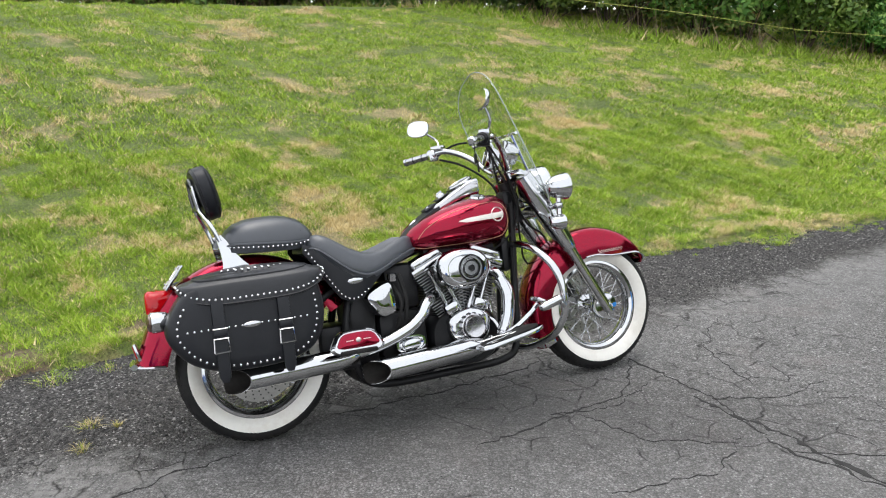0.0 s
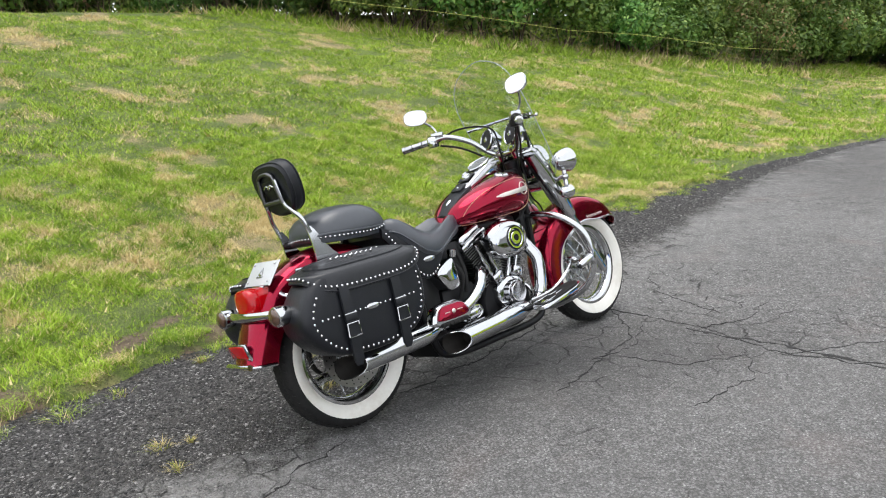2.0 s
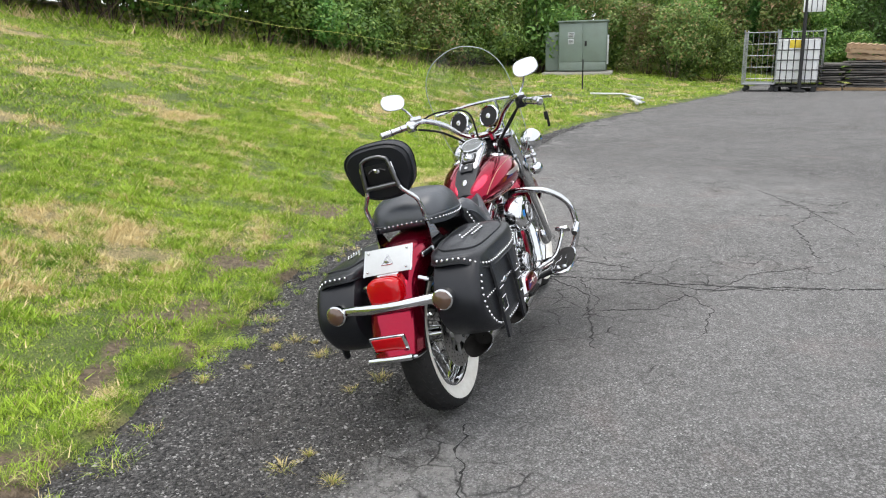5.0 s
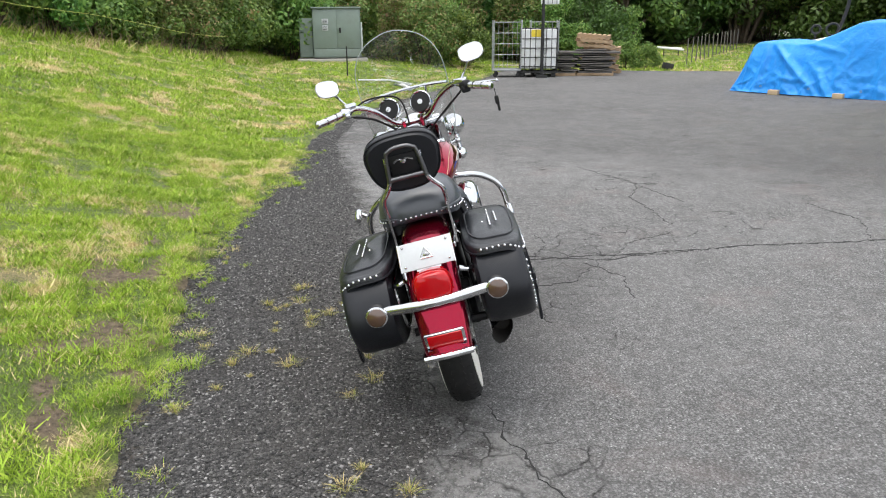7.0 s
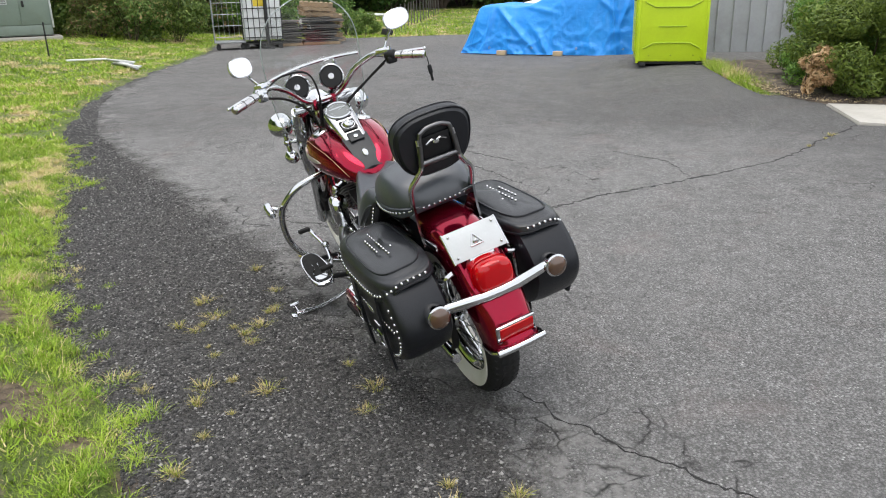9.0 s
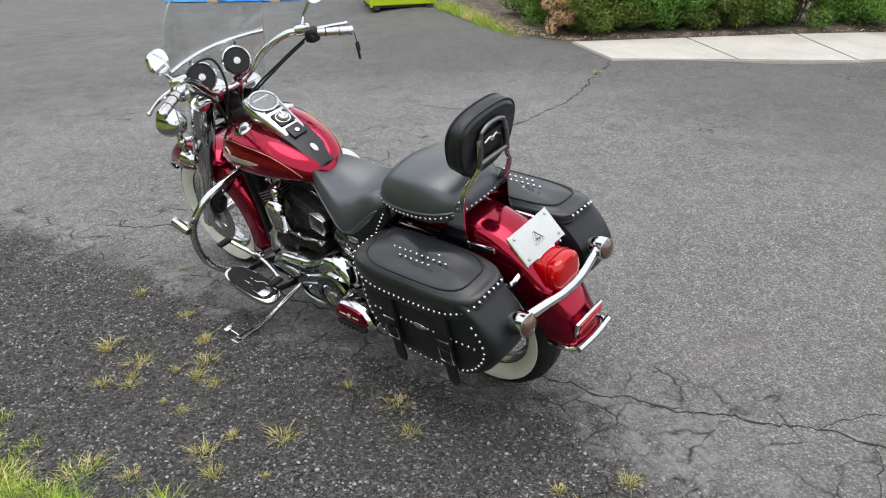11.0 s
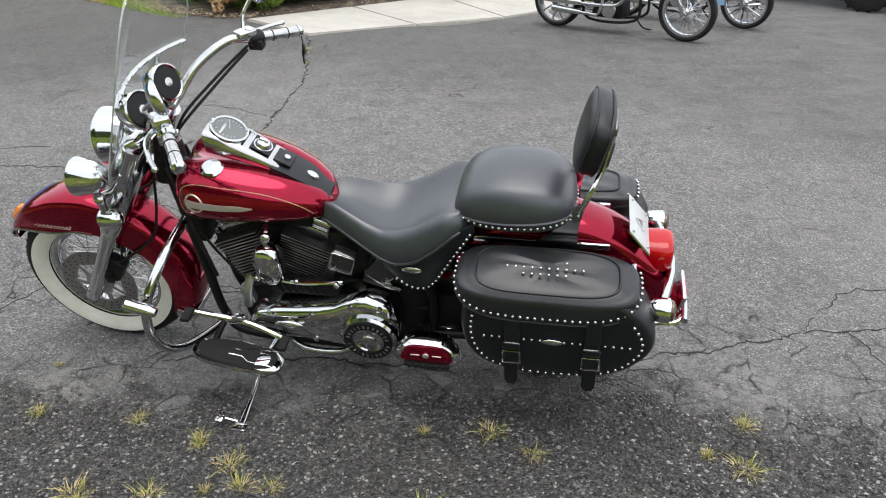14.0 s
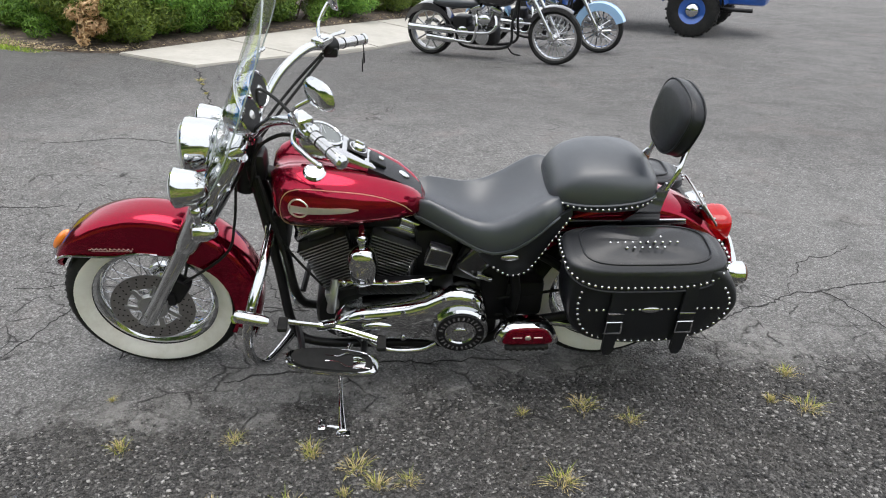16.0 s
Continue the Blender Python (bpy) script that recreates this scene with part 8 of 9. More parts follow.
FACE = -75
P = lambda x, y, a=0: Matrix.Translation((x, y, zat(x, y))) @ pose(0, 0, 0, 0, 0, FACE + a)
cage = roll_cage(P(18.02, 8.72), "empty galvanised steel roll cage on castors")
copy_thing(cage, P(19.3, 8.0, 4))
tote = thing("liquid_tote", "white plastic liquid tote in a steel cage on a pallet", "liquid container", m=P(18.43, 7.92))
bm = B()
rbox(bm, (0, 0, 0.78), (1.0, 0.9, 1.1), 0.06, None, 3)
bt = part("tank", bm, M["tote_white"], tote)
bm = B()
rbox(bm, (-0.05, -0.452, 1.2), (0.3, 0.01, 0.2), 0.002)
part("label", bm, M["yellow"], bt, "yellow label")
bm = B()
tube(bm, [(-0.52, -0.47, 1.33), (0.52, -0.47, 1.33), (0.52, 0.47, 1.33), (-0.52, 0.47, 1.33), (-0.52, -0.47, 1.33)], 0.014, 8, 0)
tc = part("cage", bm, M["dark_plastic"], tote, "dark steel tube cage")
bars(tc, "dark_plastic", [((-0.52, sy * 0.47, z), (0.52, sy * 0.47, z), 0.012) for sy in (-1, 1) for z in (0.3, 0.55, 0.8, 1.05)])
bars(tc, "dark_plastic", [((sy * 0.52, -0.47, z), (sy * 0.52, 0.47, z), 0.012) for sy in (-1, 1) for z in (0.3, 0.55, 0.8, 1.05)])
bars(tc, "dark_plastic", [((-0.52 + 1.04 * i / 7, sy * 0.47, 0.16), (-0.52 + 1.04 * i / 7, sy * 0.47, 1.33), 0.01) for sy in (-1, 1) for i in range(8)])
bm = B()
rbox(bm, (0, 0, 0.14), (1.06, 0.96, 0.04), 0.01)
for i in (-1, 0, 1):
    rbox(bm, (i * 0.44, 0, 0.06), (0.12, 0.9, 0.12), 0.01)
part("skid", bm, M["dark_plastic"], tote)
# dark mast with a white lamp head behind the tote
mast = thing("lamp_mast", "dark steel mast with a white framed head", "mast", m=P(17.9, 7.66))
bm = B()
tube(bm, [(0, 0, 0), (0, 0, 2.6)], 0.045, 10, 0)
rbox(bm, (0, 0, 0.03), (0.3, 0.3, 0.06), 0.01)
part("post", bm, M["dark_plastic"], mast)
bm = B()
rbox(bm, (0.18, 0, 2.16), (0.5, 0.06, 0.4), 0.02)
part("head", bm, M["tote_white"], mast)
bm = B()
for i in range(4):
    rbox(bm, (0.0 + 0.12 * i, -0.035, 2.16), (0.015, 0.02, 0.38), 0.003)
part("grille", bm, M["dark_plastic"], mast)


def pallet(m, mat, label, group):
    root = thing("pallet", label, "pallet", group, m)
    me_b = me_s = None
    for i in range(7):
        if me_b is None:
            bm = B()
            rbox(bm, (0, 0, 0), (0.1, 1.0, 0.02), 0.003)
            ob = part("board", bm, M[mat], root)
            me_b = ob.data
        else:
            ob = new("board", me_b)
            ob.parent = root
        ob.matrix_local = pose(-0.54 + i * 0.18, 0, 0.12)
    for i in (-1, 0, 1):
        if me_s is None:
            bm = B()
            rbox(bm, (0, 0, 0), (1.2, 0.05, 0.09), 0.004)
            ob = part("stringer", bm, M[mat], root)
            me_s = ob.data
        else:
            ob = new("stringer", me_s)
            ob.parent = root
        ob.matrix_local = pose(0, i * 0.46, 0.065)
    for i in (-1, 0, 1):
        ob = new("board", me_b)
        ob.parent = root
        ob.matrix_local = pose(i * 0.5, 0, 0.01)
    return root


pr = {}
for k, (x, y, nn, z0, mt, tilt, gl) in enumerate(((19.45, 6.5, 3, 0.76, "pallet_wood", 5, "pale wooden pallet stacked crookedly"), (20.5, 6.55, 6, 0.0, "pallet_wood", 0, "weathered wooden pallet in a stack"))):
    for i in range(nn):
        m = P(x, y) @ Matrix.Translation((0, 0, z0 + i * 0.131)) @ pose(0.06 * math.sin(i * 5.1 + k), 0.05 * math.cos(i * 3.3), 0, 1.5 * math.sin(i * 4), tilt + 1.5 * math.sin(i * 2.9), 9 * math.sin(i * 2 + k)) @ Matrix.Diagonal((0.88 if k == 0 else 1.0, 0.88 if k == 0 else 1.0, 1, 1))
        if mt not in pr:
            pr[mt] = pallet(m, mt, gl, "pallets")
        else:
            copy_thing(pr[mt], m)
for k, (x, y, h) in enumerate(((19.14, 7.3, 0.68), (19.45, 6.5, 0.72))):
    for i in range(int(h / 0.062)):
        bm = B()
        rbox(bm, (0, 0, 0), ((1.02 if k else 0.58) * (0.94 + 0.12 * math.sin(i * 3.7)), 0.9, 0.03 + 0.02 * (i % 3 == 0)), 0.008, None, 1)
        ob = tagged(finish("plastic_crate_lid", bm, M["grey_wood"]), "dark weathered board in a stack", "board", "stacked dark boards")
        ob.matrix_world = P(x, y) @ Matrix.Translation((0.12 * math.sin(i * 2.3), 0.06 * math.sin(i * 4.1), 0.1 + i * 0.062)) @ pose(0, 0, 0, 0, 1.8 * math.sin(i), 8 * math.sin(i * 1.7))
    bm = B()
    rbox(bm, (0, 0, 0.04), (1.05 if k else 0.6, 0.9, 0.08), 0.01)
    ob = tagged(finish("skid_base", bm, M["pallet_wood"]), "low reddish wooden skid under stacked boards", "skid", "skids")
    ob.matrix_world = P(x, y)
# fence posts and pale pipes in the far field
fp = None
for i in range(14):
    x, y = 24.8 + i * 0.6, 4.4 - i * 0.1
    m = Matrix.Translation((x, y, float(field_z(x, y))))
    if fp is None:
        bm = B()
        tube(bm, [(0, 0, -0.2), (0.02, 0, 0.85)], 0.018, 8, 0)
        fp = tagged(finish("fence_post", bm, M["grey_wood"]), "thin wooden fence post in the field", "fence post", "fence posts")
        fp.matrix_world = m
    else:
        copy_thing(fp, m @ pose(0, 0, 0, 2 * math.sin(i), 2 * math.cos(i * 2)))
FZ = lambda x, y: float(field_z(x, y))
bar_thing("pale_pipe", (28.2, 5.75, FZ(28.2, 5.75) + 0.32), (28.3, 4.85, FZ(28.3, 4.85) + 0.24), 0.04, M["pole_white"], "pale pipe resting on stands in the field", "pipe", "pipes")
bar_thing("pale_pipe", (28.6, 5.95, FZ(28.6, 5.95) + 0.32), (28.7, 4.95, FZ(28.7, 4.95) + 0.26), 0.04, M["pole_white"], "pale pipe resting on stands in the field", "pipe", "pipes")
for q in (5.05, 5.6):
    bar_thing("pipe_stand", (28.28, q, FZ(28.28, q) - 0.05), (28.3, q, FZ(28.3, q) + 0.26), 0.02, M["dark_plastic"], "dark stand under the pipes", "stand", "pipe stands")
bm = B()
rbox(bm, (0, 0, 0.1), (0.34, 0.26, 0.2), 0.02, Matrix.Rotation(0.25, 3, "X"))
ob = tagged(finish("dark_crate", bm, M["dark_plastic"]), "small dark crate tipped over in the grass", "crate")
ob.matrix_world = pose(22.4, 4.75, FZ(22.4, 4.75), 0, 0, 30)


# ---- tarpaulin-covered vehicle ----
def covered_car():
    O = Matrix.Translation((15.46, 1.89, zat(14.8, 2.0))) @ pose(0, 0, 0, 0, 0, -116)
    root = thing("covered_vehicle", "vehicle under a crumpled blue tarpaulin", "covered vehicle", m=O)
    xs = np.linspace(-0.35, 4.4, 190)
    us = np.linspace(0, 1, 130)
    creases = ((0.62, 1.0, 1.55, 0.1, 0.09, 0.05), (0.5, 1.0, 0.3, 0.0, 0.07, 0.05), (0.95, 0.9, 1.0, 0.05, 0.06, 0.07), (1.6, 0.5, 1.85, 0.0, 0.09, 0.05), (1.2, 1.05, 2.1, 0.85, 0.04, 0.04), (3.2, 1.3, 3.35, 0.0, 0.09, 0.05), (2.9, 1.2, 3.25, 0.9, 0.05, 0.04), (3.35, 0.5, 3.6, 1.2, 0.05, 0.04), (0.15, 0.9, -0.05, 0.0, 0.05, 0.05), (0.75, 0.35, 1.3, 0.3, 0.045, 0.04), (2.3, 0.25, 3.0, 0.15, 0.03, 0.04))
    V = []
    for x in xs:
        top = float(np.interp(x, (-0.35, -0.3, 0.12, 0.2, 0.6, 1.05, 1.35, 1.8, 2.2, 2.32, 4.2, 4.4), (0.02, 0.2, 1.02, 1.07, 1.1, 1.06, 1.08, 1.27, 1.46, 1.49, 1.5, 1.2)))
        wid = float(np.interp(x, (-0.35, 0.2, 1.0, 4.9), (0.72, 0.85, 0.9, 0.9)))
        for u in us:
            s = -1 + 2 * u
            if abs(s) < 0.45:
                y, z = s / 0.45 * wid * 0.9, top - 0.04 * (s / 0.45) ** 2
            else:
                q = (abs(s) - 0.45) / 0.55
                y, z = math.copysign(wid * (0.9 + 0.06 * min(1, q * 4) + 0.16 * q), s), (top - 0.04) * (1 - q) + 0.012 * q
            drape = max(0.0, abs(s) - 0.45) / 0.55
            r1 = max(0.0, 1 - abs(noise.noise((x * 1.3 + 0.5 * z, s * 1.3, z * 1.1)) * 2.2)) ** 3
            r2 = max(0.0, 1 - abs(noise.noise((x * 3.6 - 1.7 * z + 7, s * 2, z * 3.2)) * 2.0)) ** 3
            r3 = max(0.0, 1 - abs(noise.noise((x * 8.0 + 3 * z + 3, s * 5, z * 9.0)) * 2.0)) ** 2
            low = drape ** 1.5
            fold = 0.035 * r1 * drape + 0.034 * r2 * (0.2 + low) + 0.018 * r3 * (0.15 + low) + 0.03 * low * math.sin(x * 5 + 2 * math.sin(x * 1.7))
            if s < -0.45:
                for ax, az, bx, bz, amp, wd in creases:
                    ex, ez = bx - ax, bz - az
                    tt = min(1.0, max(0.0, ((x - ax) * ex + (z - az) * ez) / (ex * ex + ez * ez)))
                    dd = math.hypot(x - ax - tt * ex, z - az - tt * ez)
                    fold += amp * max(0.0, 1 - dd / (wd * 2.2)) ** 1.5 * math.sin(math.pi * (0.15 + 0.85 * tt) * 0.9)
            sg = math.copysign(1, s) if abs(s) > 0.45 else 0
            V.append((x + 0.04 * noise.noise((x * 3, z * 4, 3)) * drape, y + fold * sg, max(0.01, z + (fold * 0.6 if not sg else 0.12 * fold))))
    n2 = len(us)
    i = np.arange(len(xs) * n2).reshape(len(xs), n2)
    F = np.stack([i[:-1, :-1], i[1:, :-1], i[1:, 1:], i[:-1, 1:]], -1).reshape(-1, 4)
    c = new("tarpaulin", np_mesh("tarpaulin", np.array(V), F, M["tarp"], True))
    c.parent = root
    for x in (0.5, 1.5, 2.5, 3.5):
        bm = B()
        ring(bm, [(0.014, -0.004), (0.024, -0.004), (0.024, 0.004), (0.014, 0.004)], (x, -1.09, 0.16), n=16)
        part("eyelet", bm, M["galv"], root)
    return O


CO = covered_car()
for k, x in enumerate((0.8, 2.1)):
    bm = B()
    rbox(bm, (0, 0, 0.05), (0.2, 0.14, 0.1), 0.008)
    ob = tagged(finish("timber_block", bm, M["block_wood"]), "pale timber block holding down the tarpaulin", "timber block", "timber blocks")
    ob.matrix_world = CO @ pose(x, -1.1, 0.0, 0, 0, 6 * k)
# a white machine half hidden behind the tarpaulin
wm = thing("parked_buggy", "white buggy behind the tarpaulin with black mast", "buggy", m=Matrix.Translation((17.3, 1.5, zat(17, 1.2))) @ pose(0, 0, 0, 0, 0, -105))
bm = B()
rings = [[(x, y, z0 + zz) for y, zz in (sup(2 * math.pi * j / 20, w, h, 3) for j in range(20))] for x, z0, w, h in ((0.1, 0.6, 0.3, 0.2), (0.3, 0.68, 0.42, 0.28), (0.7, 0.76, 0.45, 0.3), (1.2, 0.84, 0.45, 0.33), (1.5, 0.78, 0.4, 0.25))]
loft(bm, rings)
part("body", bm, M["tote_white"], wm)
for x in (0.1, 1.3):
    for y in (-0.45, 0.45):
        bm = B()
        lathe(bm, [(0.1, -0.1), (0.26, -0.1), (0.28, -0.05), (0.28, 0.05), (0.26, 0.1), (0.1, 0.1)], (x, y, 0.28), (0, 1, 0), 20)
        part("wheel", bm, M["rubber"], wm)
bm = B()
tube(bm, [(1.1, 0, 1.1), (1.25, 0.1, 1.7), (1.3, 0.1, 2.2)], 0.04, 8)
part("mast", bm, M["dark_plastic"], wm)
for x, r in ((1.05, 0.14), (0.69, 0.1)):
    bm = B()
    ring(bm, [(r - 0.03, -0.02), (r, -0.03), (r + 0.02, 0.0), (r, 0.03), (r - 0.03, 0.02)], (x, -0.1, 1.28), (0.26, -0.97, 0.1), 24)
    tube(bm, [(x, -0.1, 1.28 - r), (x, -0.1, 0.95)], 0.02, 6, 0)
    part("round_lamp_ring", bm, M["dark_plastic"], wm)


# ---- portable toilet ----
def portable_toilet():
    m = Matrix.Translation((9.4, -0.75, zat(9.4, -0.75))) @ pose(0, 0, 0, 0, 0, -101)
    root = thing("portable_toilet", "bright lime-green plastic portable toilet", "portable toilet", m=m)
    bm = B()
    rbox(bm, (0, 0.58, 0.05), (1.06, 1.06, 0.06), 0.01)
    for x in (-0.45, 0.45):
        rbox(bm, (x, 0.55, 0.02), (0.1, 1.16, 0.06), 0.01)
    part("skid", bm, M["dark_plastic"], root)
    bm = B()
    rbox(bm, (0, 0.55, 1.145), (1.1, 1.08, 2.17), 0.03)
    shell = part("shell", bm, M["lime"], root)
    for s in (-1, 1):
        bm = B()
        rbox(bm, (s * 0.535, 0.03, 1.14), (0.05, 0.06, 2.2), 0.012)
        part("corner_post", bm, M["lime"], root)
    bm = B()
    for z, s in ((0.33, 1), (0.95, -1), (1.45, 1), (1.95, -1)):
        tube(bm, [(-0.45, 0.004, z - 0.06 * s), (-0.28, 0.0, z + 0.03 * s), (0.28, 0.0, z + 0.03 * s), (0.45, 0.004, z - 0.06 * s)], 0.012, 8, 0)
    for z in (0.62, 1.22, 1.7):
        tube(bm, [(-0.22, 0.003, z), (0.22, 0.003, z)], 0.011, 8, 0)
    part("pressed_ribs", bm, M["lime_dark"], shell)
    for x in (-0.35, 0.0, 0.35):
        bm = B()
        ball(bm, (x, 0.008, 0.16), (0.014, 0.006, 0.014), 10, 6)
        part("rivet", bm, M["lime_dark"], shell)
    bm = B()
    rings = [[(x, 0.55 + y, z) for x, y in (sup(2 * math.pi * j / 32, w, w, 6) for j in range(32))] for z, w in ((2.2, 0.58), (2.26, 0.58), (2.36, 0.45), (2.42, 0.2))]
    loft(bm, rings)
    part("roof", bm, M["tote_white"], root)
    bm = B()
    rbox(bm, (-0.566, 0.55, 1.15), (0.03, 0.85, 1.95), 0.01)
    d = part("door", bm, M["lime"], root)
    bm = B()
    rbox(bm, (-0.59, 0.22, 1.1), (0.03, 0.1, 0.16), 0.01)
    part("latch", bm, M["dark_plastic"], d)


portable_toilet()


# ---- the other motorcycles and the blue truck ----
def spoked(root, name, x, r, w, z, n, mat, rim=0.76):
    """A wheel: rim and hub, tyre, and each spoke by itself."""
    bm = B()
    ring(bm, [(r * rim, -w * 0.7), (r * 0.83, -w * 0.75), (r * 0.83, w * 0.75), (r * rim, w * 0.7), (r * (rim - 0.03), 0)], (x, 0, z), n=40)
    wh = part(name, bm, mat, root)
    bm = B()
    ring(bm, [(r * 0.8, -w * 0.6), (r * 0.9, -w), (r * 0.98, -w * 0.7), (r, 0), (r * 0.98, w * 0.7), (r * 0.9, w), (r * 0.8, w * 0.6)], (x, 0, z), n=40)
    part("tyre", bm, M["rubber"], wh)
    bm = B()
    lathe(bm, [(0.02, -0.07), (0.045, -0.05), (0.03, 0), (0.045, 0.05), (0.02, 0.07)], (x, 0, z), n=16)
    part("hub", bm, mat, wh)
    for i in range(n):
        a = 2 * math.pi * i / n
        s = 1 if i % 2 else -1
        o = 0.5 if (i // 2) % 2 else -0.5
        bm = B()
        tube(bm, [(x + 0.04 * math.cos(a + o), s * 0.045, z + 0.04 * math.sin(a + o)), (x + r * rim * math.cos(a), 0, z + r * rim * math.sin(a))], 0.004 if n > 20 else 0.011, 6, 0)
        part("spoke", bm, mat, wh)
    return wh


def other_bike(m, paint, label, fr, screen, mag):
    root = thing("motorcycle", label, "motorcycle", "other motorcycles", m)
    WB = 1.65 if not screen else 1.58
    for nm, x, r, w in (("rear_wheel", 0, 0.315, 0.065), ("front_wheel", WB, fr, 0.05)):
        wh = spoked(root, nm, x, r, w, r, (30 if x else 10) if mag else 18, M["alloy"] if x == 0 else M["chrome"])
        bm = B()
        ring(bm, [(0.08, 0.06), (0.135, 0.06), (0.135, 0.066), (0.08, 0.066)], (x, 0, r), n=32)
        part("brake_disc", bm, M["chrome"], wh)
    bm = B()
    rings = []
    for d in range(20, 161, 10):
        a = radians(d)
        rr = 0.345
        rings.append([(rr * math.cos(a), y, 0.315 + (rr + dz) * math.sin(a)) for y, dz in ((-0.085, -0.09), (-0.08, 0), (0, 0.02), (0.08, 0), (0.085, -0.09), (0, 0.005))])
    loft(bm, rings)
    part("rear_fender", bm, paint, root)
    bm = B()
    rings = []
    a0, a1 = (55, 150) if not screen else (20, 190)
    for i in range(15):
        a = radians(a0 + (a1 - a0) * i / 14)
        rr = fr + 0.03
        dd = -0.05 if not screen else -0.1
        rings.append([(WB + (rr + dz) * math.cos(a), y, fr + (rr + dz) * math.sin(a)) for y, dz in ((-0.07, dd), (-0.065, 0), (0, 0.015), (0.065, 0), (0.07, dd), (0, 0.003))])
    loft(bm, rings)
    part("front_fender", bm, paint, root)
    bm = B()
    for s in (-1, 1):
        tube(bm, [(WB, s * 0.1, fr), (WB - 0.32, s * 0.1, 0.9)], 0.024, 12, 0)
        rbox(bm, (WB - 0.02, s * 0.1, fr + 0.03), (0.05, 0.04, 0.12), 0.01, Matrix.Rotation(-0.45, 3, "Y"))
    part("fork", bm, M["chrome"], root)
    bm = B()
    rbox(bm, (0.72, 0, 0.3), (0.42, 0.24, 0.24), 0.06)
    eng = part("engine", bm, M["black_metal"], root)
    for s in (-1, 1):
        rot = Matrix.Rotation(radians(22 * s), 3, "Y")
        for i in range(9):
            fin(eng, Vector((0.78, 0, 0.3)) + rot @ Vector((0, 0, 0.13 + i * 0.022)), 0.14, 0.15, 0.009, rot)
        bm = B()
        rbox(bm, Vector((0.78, 0, 0.3)) + rot @ Vector((0, 0, 0.345)), (0.15, 0.16, 0.06), 0.015, rot)
        part("rocker_cover", bm, M["chrome"], eng)
    bm = B()
    lathe(bm, [(0.09, 0.1), (0.1, 0.13), (0.09, 0.16), (0.05, 0.165)], (0.76, 0, 0.3), (0, -1, 0), 24)
    lathe(bm, [(0.07, 0.1), (0.075, 0.14), (0.05, 0.155)], (0.5, 0, 0.34), (0, -1, 0), 24)
    part("engine_cover", bm, M["chrome"], eng)
    bm = B()
    ball(bm, (0.8, -0.17, 0.52), (0.085, 0.035, 0.06), 18, 10)
    part("air_cleaner", bm, M["chrome"], eng)
    for q in (-0.05, 0.05):
        bm = B()
        tube(bm, [(0.77 + q * 0.5, -0.1, 0.4), (0.78 + q * 2.2, -0.1, 0.6)], 0.012, 8, 0)
        part("pushrod_tube", bm, M["chrome"], eng)
    for off, z in ((0, 0.33), (0.05, 0.22)):
        bm = B()
        tube(bm, [(0.92 - off * 5, -0.1, 0.55), (0.95 - off * 5, -0.16, 0.45), (0.84 - off * 4, -0.17, z + 0.03), (0.5, -0.17, z + 0.02), (0.3, -0.17, z + 0.03)], 0.021, 10)
        pipe = part("exhaust", bm, M["chrome"], root)
        bm = B()
        tube(bm, [(0.42, -0.17, z + 0.025), (0.3, -0.17, z + 0.03), (-0.22 + off * 5, -0.17, z + 0.05)], [0.022, 0.04, 0.042], 12, 3)
        part("muffler", bm, M["chrome"], pipe)
    bm = B()
    for s in (-1, 1):
        tube(bm, [(1.2, 0, 0.85), (1.14, s * 0.1, 0.5), (1.08, s * 0.12, 0.2), (0.5, s * 0.12, 0.17), (0.35, s * 0.12, 0.4), (0, s * 0.11, 0.31)], 0.017, 8)
    tube(bm, [(1.22, 0, 0.82), (0.7, 0, 0.7), (0.3, 0, 0.6)], 0.025, 8)
    rbox(bm, (0.45, 0, 0.42), (0.2, 0.22, 0.2), 0.03)
    part("frame", bm, M["black_metal"], root)
    bm = B()
    ball(bm, (0.88, 0, 0.76), (0.27, 0.14, 0.12), 24, 12)
    part("fuel_tank", bm, paint, root)
    bm = B()
    ball(bm, (0.38, 0, 0.68), (0.33, 0.14, 0.08), 24, 12)
    part("seat", bm, M["seat_vinyl"], root)
    bm = B()
    tube(bm, [(1.05, 0.36, 0.98), (1.16, 0.2, 1.03), (1.22, 0, 0.98), (1.16, -0.2, 1.03), (1.05, -0.36, 0.98)], 0.0125, 10)
    part("handlebar", bm, M["chrome"], root)
    bm = B()
    lathe(bm, [(0.03, -0.08), (0.08, -0.03), (0.088, 0.03), (0.07, 0.05)], (1.34, 0, 0.83), (1, 0, 0), 24)
    part("headlamp", bm, M["chrome"], root)
    bm = B()
    tube(bm, [(0.98, 0.12, 0.18), (1.02, 0.24, 0.03), (1.12, 0.27, 0.0)], 0.01, 8)
    part("side_stand", bm, M["black_metal"], root)
    return root


def on_yard(x, y, a, lean):
    return Matrix.Translation((x, y, zat(x, y))) @ pose(0, 0, 0, 0, 0, a) @ pose(0, 0, 0, -lean)


other_bike(on_yard(2.46, -3.93, 175.5, -6), M["gloss_black"], "black and chrome motorcycle with spoked front wheel parked on its stand", 0.335, False, True)
other_bike(on_yard(2.03, -5.12, 174, -6), M["sky_blue_paint"], "pale blue and chrome touring motorcycle with spoked wheels", 0.315, True, False)


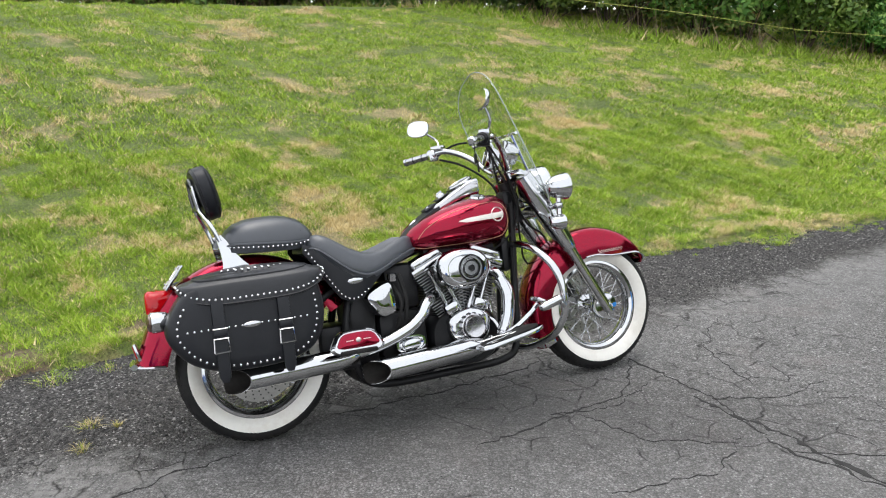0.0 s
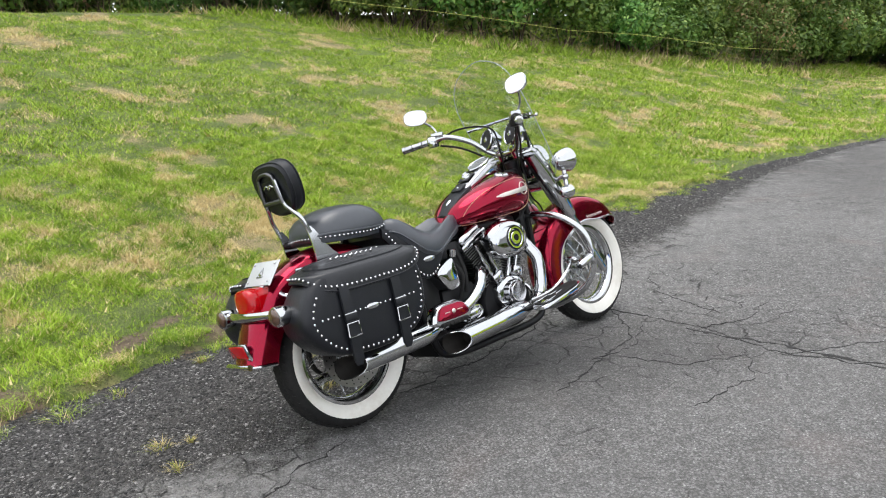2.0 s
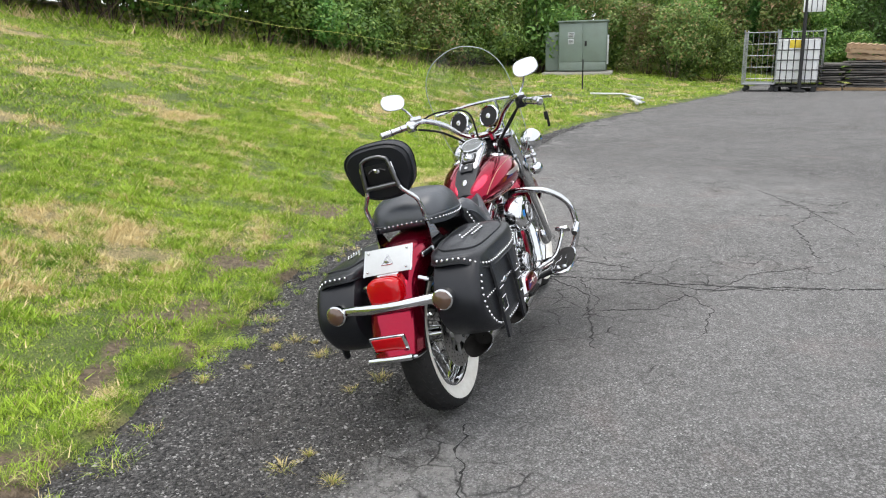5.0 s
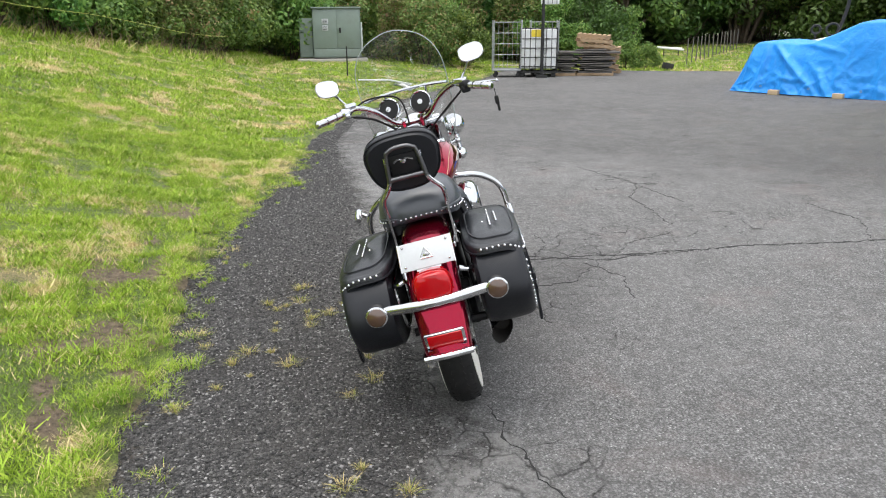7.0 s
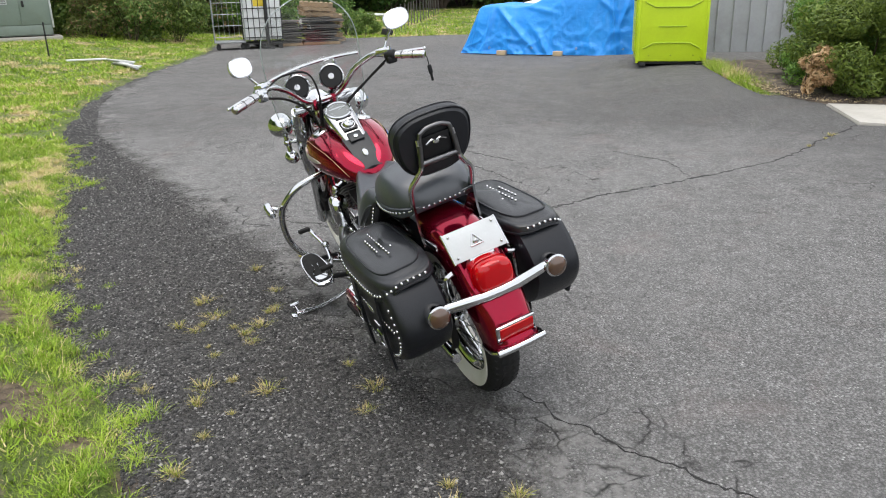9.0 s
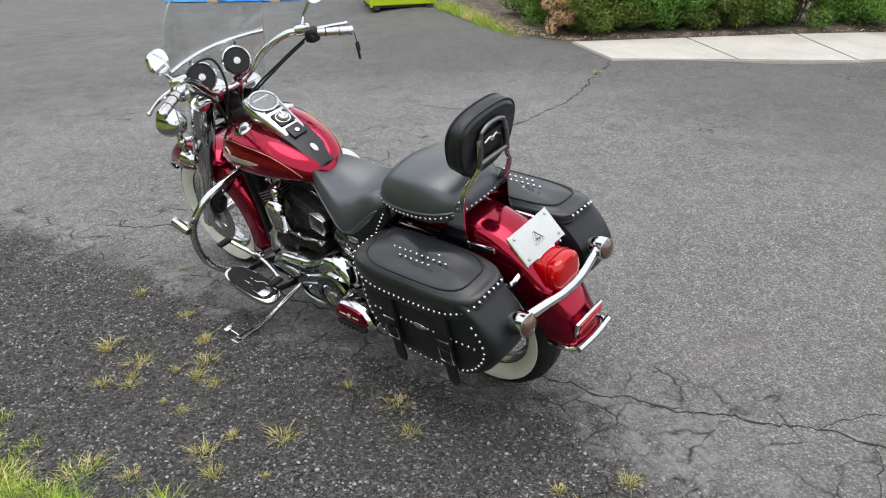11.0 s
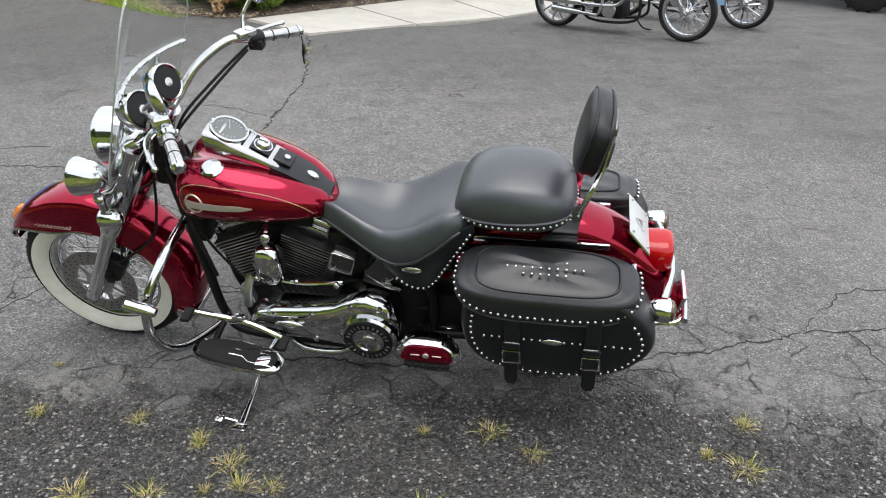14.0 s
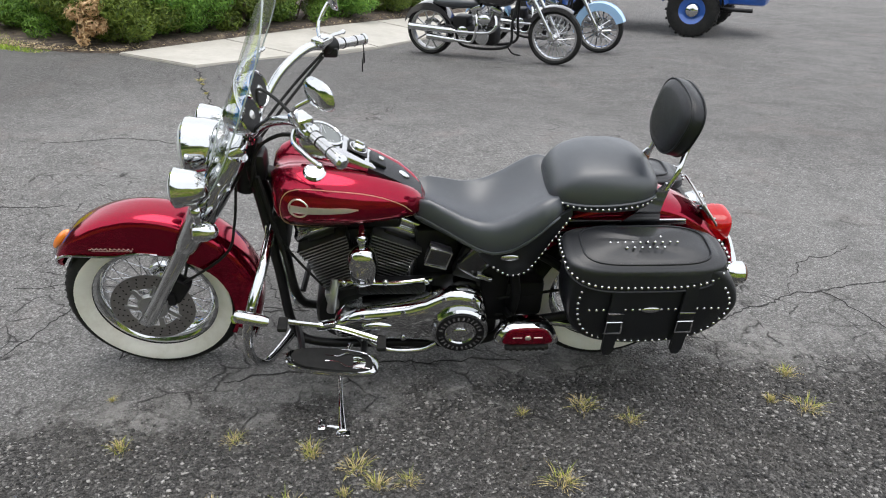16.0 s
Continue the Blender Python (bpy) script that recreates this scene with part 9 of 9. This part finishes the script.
def truck():
    m = Matrix.Translation((-0.6, -7.15, zat(-0.6, -7.15))) @ pose(0, 0, 0, 0, 0, 172)
    root = thing("blue_truck", "old blue truck with large tyres and chrome hubcaps", "truck", m=m)
    bm = B()
    rbox(bm, (-1.2, 0.75, 1.0), (3.0, 1.5, 0.7), 0.12, None, 3)
    rbox(bm, (-0.4, 0.75, 0.62), (0.5, 1.7, 0.1), 0.03)
    rbox(bm, (-1.2, 0.75, 1.65), (1.5, 1.35, 0.7), 0.15, None, 3)
    rbox(bm, (0.7, 0.75, 0.62), (0.6, 0.9, 0.3), 0.06)
    part("body", bm, M["blue_paint"], root)
    for x in (0, -2.5):
        for y in (0.0, 1.5):
            bm = B()
            ring(bm, [(0.2, -0.1), (0.3, -0.12), (0.37, -0.1), (0.39, -0.04), (0.39, 0.04), (0.37, 0.1), (0.3, 0.12), (0.2, 0.1)], (x, y, 0.39), n=40)
            wh = part("wheel", bm, M["rubber"], root)
            bm = B()
            for i in range(36):
                a = 2 * math.pi * i / 36
                rbox(bm, (x + 0.388 * math.cos(a), y + 0.05 * (1 if i % 2 else -1), 0.39 + 0.388 * math.sin(a)), (0.03, 0.1, 0.035), 0, Matrix.Rotation(-a, 3, "Y"))
            tagged(part("tread", bm, M["rubber"], wh), kind="stuff")
            bm = B()
            lathe(bm, [(0.22, -0.06), (0.23, 0.07), (0.2, 0.09), (0.14, 0.05), (0.1, 0.05)], (x, y, 0.39), (0, -1, 0), 32)
            part("rim", bm, M["blue_paint"], wh)
            bm = B()
            lathe(bm, [(0.115, 0.05), (0.11, 0.09), (0.08, 0.12), (0.03, 0.135), (0.003, 0.137)], (x, y, 0.39), (0, -1, 0), 28)
            part("hubcap", bm, M["chrome"], wh)
    bm = B()
    rings = []
    for d in range(10, 171, 10):
        a = radians(d)
        rings.append([(0.47 * math.cos(a), yy, 0.42 + rr * math.sin(a)) for yy, rr in ((-0.1, 0.44), (-0.1, 0.48), (0.35, 0.5), (0.35, 0.44))])
    loft(bm, rings)
    part("mudguard", bm, M["blue_paint"], root)
    bm = B()
    tube(bm, [(0.3, 0.2, 0.42), (0.55, 0.1, 0.42), (0.85, 0.1, 0.42)], 0.03, 10, 3)
    rbox(bm, (-1.25, 0.05, 0.55), (1.7, 0.2, 0.06), 0.02)
    part("running_gear", bm, M["black_metal"], root)
    bm = B()
    ball(bm, (1.0, 0.2, 0.68), (0.1, 0.1, 0.1), 16, 10)
    part("lamp", bm, M["chrome"], root)


truck()
